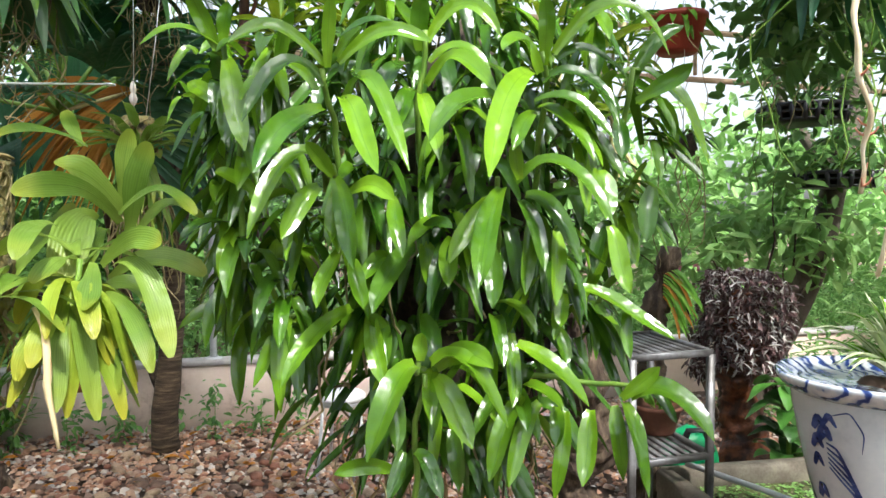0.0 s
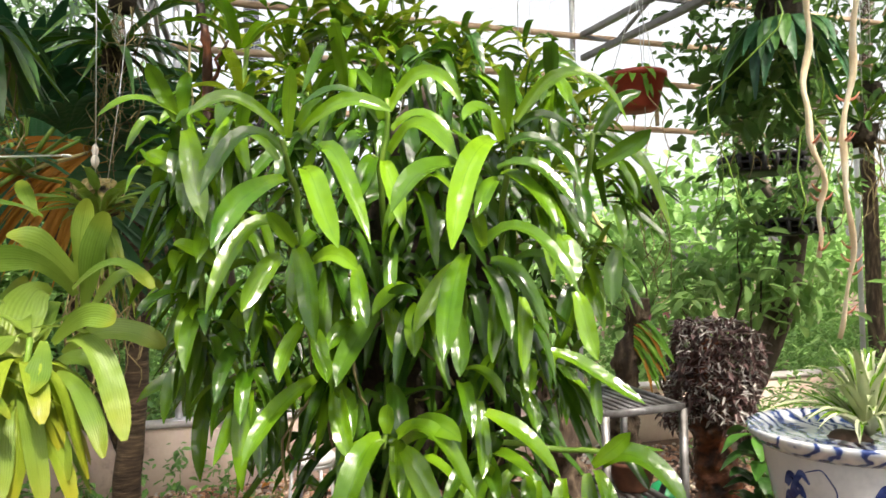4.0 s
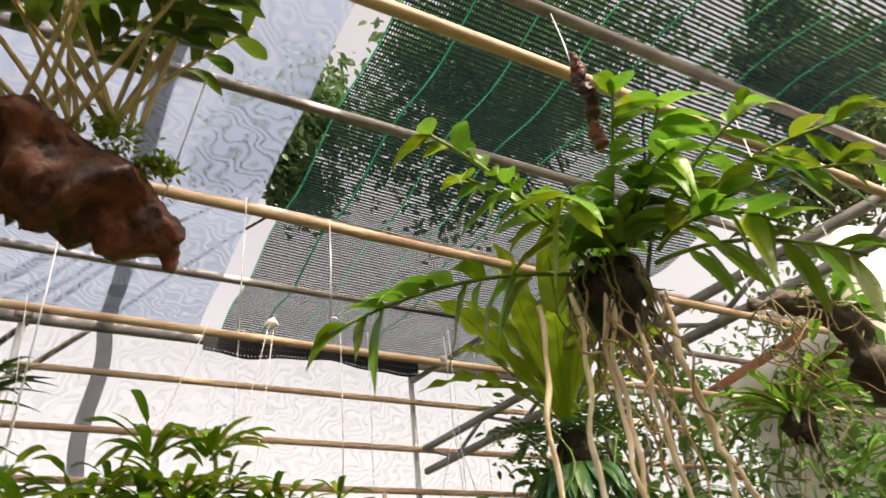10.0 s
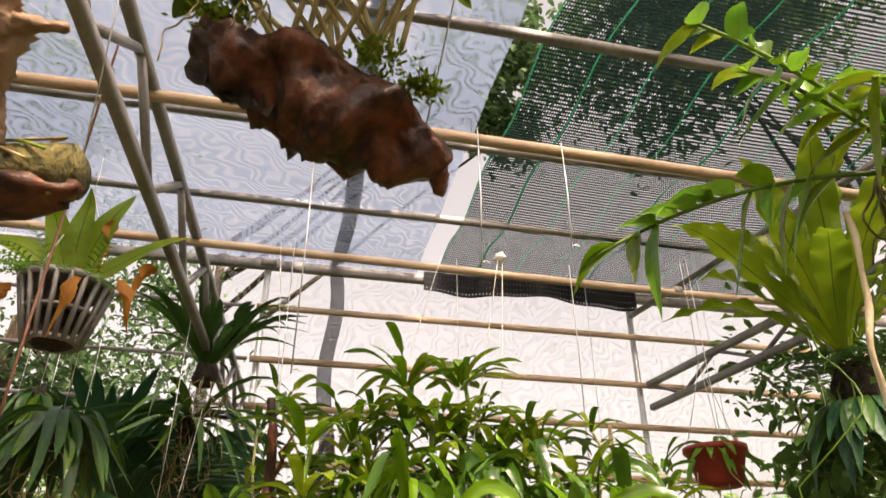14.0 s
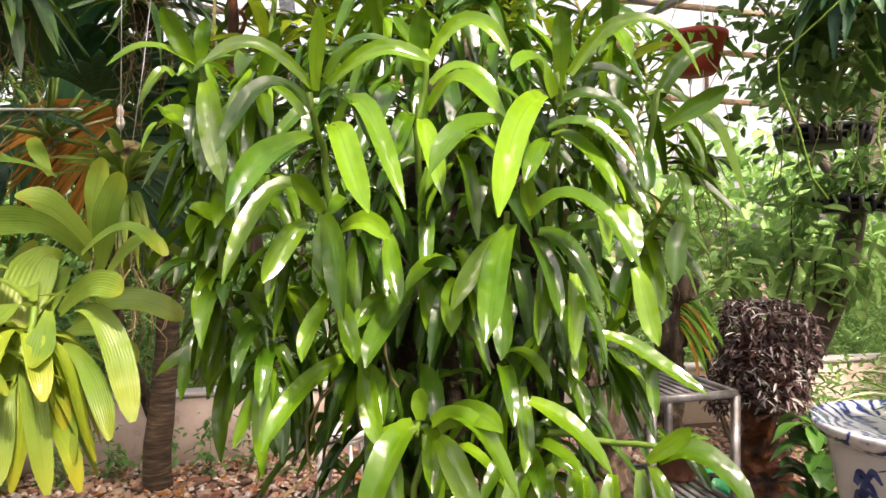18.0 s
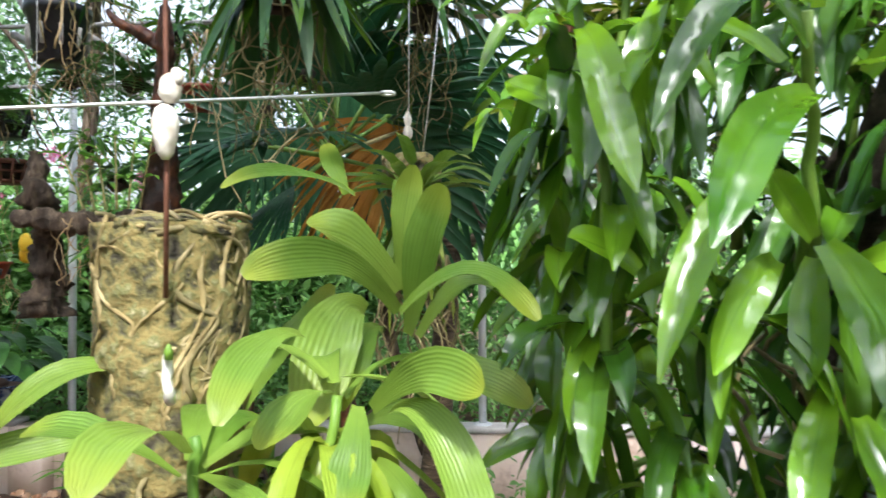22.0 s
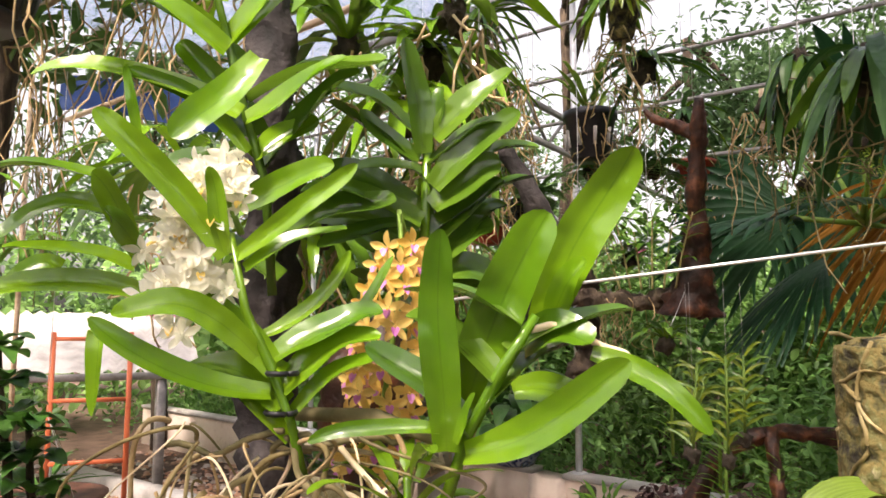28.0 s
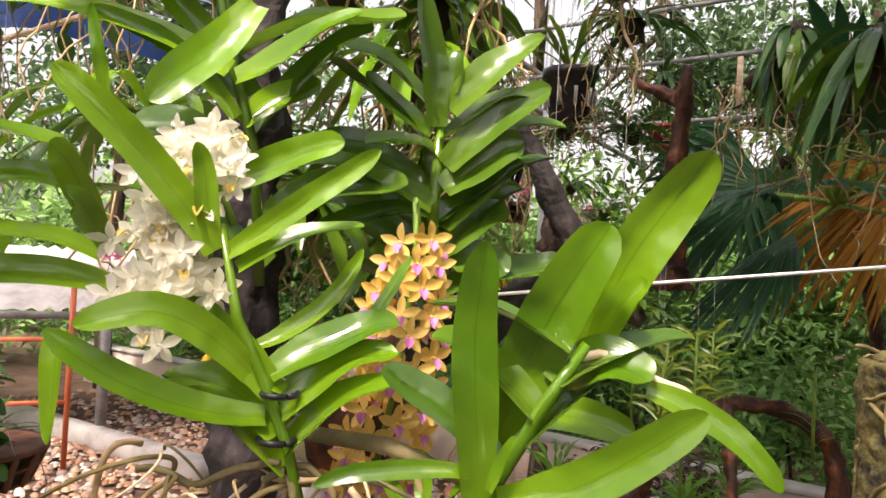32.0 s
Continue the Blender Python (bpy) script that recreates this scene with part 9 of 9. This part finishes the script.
# hanging mount above the black pot
hm = thing("hanging_mount", (-2.1, 2.15, 2.6), "mossy bark mount with drooping leaves and dangling roots", "orchid")
part("bark", gnarl([(-2.1, 2.15, 2.5), (-2.09, 2.14, 2.6), (-2.1, 2.13, 2.72), (-2.1, 2.13, 2.8)], [0.03, 0.055, 0.06, 0.04], 3.0, 0.5), M_MOSSLOG, hm)
tuft(hm, (-2.1, 2.1, 2.66), 22, 0.2, 0.026, M_DEND, 0.9, rng=ork, mats=(M_DEND, M_STRAP_Y, M_BLOOM_DARK))
roots_down(hm, (-2.1, 2.14, 2.52), 0.06, 9, 0.32, ork, M_ROOT_K, 0.0028, 0.04)
part("long_root", tube(wobble((-2.1, 2.16, 2.5), (-2.06, 2.18, 2.12), 16, 0.02, ork), np.linspace(0.0065, 0.003, 16), 7), M_ROOT, hm)
wire(hm, (-2.1, 2.13, 2.78), (-2.1, 2.13, 3.05))
# thin roots under the dark ferns
dr = thing("hanging_roots", (-2.03, 2.9, 2.3), "thin pale roots hanging in a loose bunch", "roots")
part("root_ball", lump((-2.0, 2.88, 2.38), (0.05, 0.05, 0.05), 5.0, 0.5, 14, 9), M_COIR, dr)
for k in range(26):
    s_ = np.array((-2.0 + ork.uniform(-0.16, 0.16), 2.88 + ork.uniform(-0.1, 0.1), 2.36))
    part("root", tube(wobble(s_, s_ + np.array((ork.uniform(-0.08, 0.08), ork.uniform(-0.05, 0.05), -ork.uniform(0.15, 0.5))), 14, 0.03, ork), np.linspace(0.0032, 0.002, 14), 5), (M_ROOT_K, M_ROOT)[k % 2], dr)
wire(dr, (-2.0, 2.88, 2.4), (-2.0, 2.88, 3.05))
# bunch of roots behind the dead bough
br = thing("hanging_roots", (-1.95, 1.42, 2.2), "tangled pale roots hanging below a dark tuft", "roots")
part("root_ball", lump((-1.95, 1.42, 2.18), (0.07, 0.07, 0.06), 7.0, 0.5, 16, 10), M_COIR, br)
roots_down(br, (-1.95, 1.42, 2.16), 0.13, 16, 0.5, ork, M_ROOT_K, 0.002, 0.04)
roots_down(br, (-1.95, 1.42, 2.16), 0.12, 14, 0.45, ork, M_ROOT, 0.0022, 0.05)
wire(br, (-1.95, 1.42, 2.2), (-1.95, 1.42, 3.05))
# ladder-leaved orchids under the twisted bough
for (x, y, z, h) in ((-2.12, 2.5, 1.12, 0.3), (-2.05, 2.6, 1.1, 0.34), (-2.06, 2.72, 1.16, 0.28), (-2.22, 2.62, 1.1, 0.26)):
    lo = thing("ladder_orchid", (x, y, z), "upright orchid stem with narrow yellow-green leaves in two ranks", "orchid", "ladder orchids")
    part("mount", lump((x, y, z - 0.02), (0.022, 0.022, 0.03), x, 0.6, 12, 8), M_COIR, lo)
    top = np.array((x + ork.uniform(-0.08, 0.08), y, z + h))
    part("stem", tube([(x, y, z), (np.array((x, y, z)) + top) / 2, top], 0.005, 6), M_STEM, lo)
    for k in range(18):
        t = (k + 0.5) / 18
        sg = 1 if k % 2 else -1
        part("leaf", blade(np.array((x, y, z)) * (1 - t) + top * t, (0.085 * sg * ork.uniform(0.7, 1.3), ork.uniform(-0.05, 0.05), ork.uniform(0.0, 0.07)), 0.015, 0.014, (0.3, -0.8, 0.5), 6, "lance", 0.4), (M_STRAP_Y, M_BLOOM_DARK)[k % 3 == 0], lo)
    wire(lo, (x, y, z), (x, y, 1.7), 0.0007, M_GREYST)
us = thing("hanging_tuft", (-2.32, 2.63, 1.5), "small dark rosette hanging under the twisted bough", "orchid", "hanging tufts by the wall")
part("root_ball", lump((-2.32, 2.63, 1.47), (0.035, 0.035, 0.035), 2.0, 0.5, 12, 8), M_COIR, us)
tuft(us, (-2.32, 2.63, 1.5), 22, 0.15, 0.026, M_DARKLEAF, 0.5, rng=ork, mats=(M_DARKLEAF, M_BLOOM_DARK))
wire(us, (-2.32, 2.63, 1.5), (-2.35, 2.8, 1.68))
# broad-leaved saplings by the trunks
for (x, y, h) in ((-3.87, 0.66, 1.15), (-3.9, 0.55, 1.45), (-3.6, 0.35, 1.3)):
    bs_ = thing("sapling", (x, y, 0), "sapling with broad rounded dark green leaves", "sapling", "broad-leaved saplings")
    P = wobble((x, y, -0.03), (x, y, h), 10, 0.03, ork)
    part("trunk", tube(P, np.linspace(0.03, 0.012, 10), 8), M_BARK, bs_)
    for k in (9, 8, 7, 6):
        tuft(bs_, P[k], 9, 0.17, 0.095, M_BUSHL, 0.5, "oval", rng=ork, mats=(M_BUSHL, M_DARKLEAF))

# ---- gravel ----
grk = random.Random(77)
stones = []
for k in range(6):
    V, F, U = lump((0, 0, 0), (1, 0.75 + 0.05 * k, 0.5), k * 1.7, 0.35, 7, 5)
    stones.append([mesh_of("pebble", V, F, M_PEB[(k + j) % len(M_PEB)]) for j in range(3)])
bed = thing("gravel", (-1.2, 3.8, 0), "loose reddish brown gravel on the garden floor", "gravel", kind="structure")
for i in range(300):
    o = new("pebble", stones[grk.randrange(6)][grk.randrange(3)])
    x, y = grk.uniform(-2.4, 0.4), grk.uniform(3.2, 4.4)
    s = grk.uniform(0.02, 0.042)
    o.matrix_basis = Matrix.LocRotScale((x, y, s * 0.35), Euler((grk.uniform(-0.4, 0.4), grk.uniform(-0.4, 0.4), grk.uniform(0, 6.3))), (s, s, s))
    o.parent = bed
    o.matrix_parent_inverse = bed.matrix_basis.inverted()


def scatter(n, x0, x1, y0, y1, s0, s1):
    ang = np.linspace(0, 2 * np.pi, 6, endpoint=False)
    ring = np.stack([np.cos(ang), np.sin(ang), np.full(6, -0.1)], 1)
    shape = np.concatenate([ring, ring * np.array((0.62, 0.62, 0)) + np.array((0.05, 0, 0.42)), [[0, 0, 0.5]]], 0)
    faces = [(j, (j + 1) % 6, 6 + (j + 1) % 6, 6 + j) for j in range(6)] + [(6 + j, 6 + (j + 1) % 6, 12) for j in range(6)]
    S = NRG.uniform(s0, s1, n) * NRG.uniform(0.6, 1.2, n)
    A = NRG.uniform(0, 6.28, n)
    V = shape[None] * (1 + NRG.normal(0, 0.12, (n, 13, 3))) * S[:, None, None] * np.stack([np.ones(n), NRG.uniform(0.6, 1, n), NRG.uniform(0.7, 1.3, n)], 1)[:, None, :]
    ca, sa = np.cos(A)[:, None], np.sin(A)[:, None]
    X, Y = V[:, :, 0] * ca - V[:, :, 1] * sa, V[:, :, 0] * sa + V[:, :, 1] * ca
    px_, py_ = NRG.uniform(x0, x1, n), NRG.uniform(y0, y1, n)
    keep = (py_ < 5.2 + 0.28 * px_) & (NRG.random(n) < np.clip((6.4 - np.hypot((px_ + 2.0) * 0.85, py_ - 1.5)) / 2.2, 0, 1))
    P = np.stack([X + px_[:, None], Y + py_[:, None], V[:, :, 2] + NRG.uniform(-0.006, 0.012, n)[:, None]], 2)[keep]
    m = len(P)
    FF = []
    for k in range(m):
        FF += [tuple(i + 13 * k for i in f) for f in faces]
    return P.reshape(-1, 3).tolist(), FF


gs = part("small_gravel", scatter(30000, -3.4, 4.0, 1.9, 5.6, 0.011, 0.028), M_GRAVEL, bed)
tagged(gs, kind="stuff")
gs = part("small_gravel", scatter(16000, -3.2, 5.5, -4.5, 1.8, 0.018, 0.04), M_GRAVEL, bed)
tagged(gs, kind="stuff")
gs = part("small_gravel", scatter(20000, -9.5, -3.1, -4.0, 4.4, 0.02, 0.045), M_GRAVEL, bed)
tagged(gs, kind="stuff")
dlv = part("fallen_leaves", foliage(np.stack([NRG.uniform(-3.2, 1, 160), NRG.uniform(3, 5, 160), np.full(160, 0.03)], 1), 0.07, droop=0.0, spread=0.3), M_DEAD, bed)
tagged(dlv, kind="stuff")
for k in range(12):
    x = -2.6 + 0.28 * k
    wd = thing("weed", (x, 5.0 + 0.27 * x - 0.15, 0), "small leafy weed at the foot of the wall", "weed", "weeds by the wall")
    part("leaves", foliage(cloud((x, 5.0 + 0.27 * x - 0.15, 0.16), (0.1, 0.1, 0.16), 60, 6, 0.45), 0.07), M_BUSH, wd)
    part("stalk", tube([(x, 5.0 + 0.27 * x - 0.15, -0.02), (x, 5.0 + 0.27 * x - 0.15, 0.25)], 0.003, 5), M_STEM, wd)
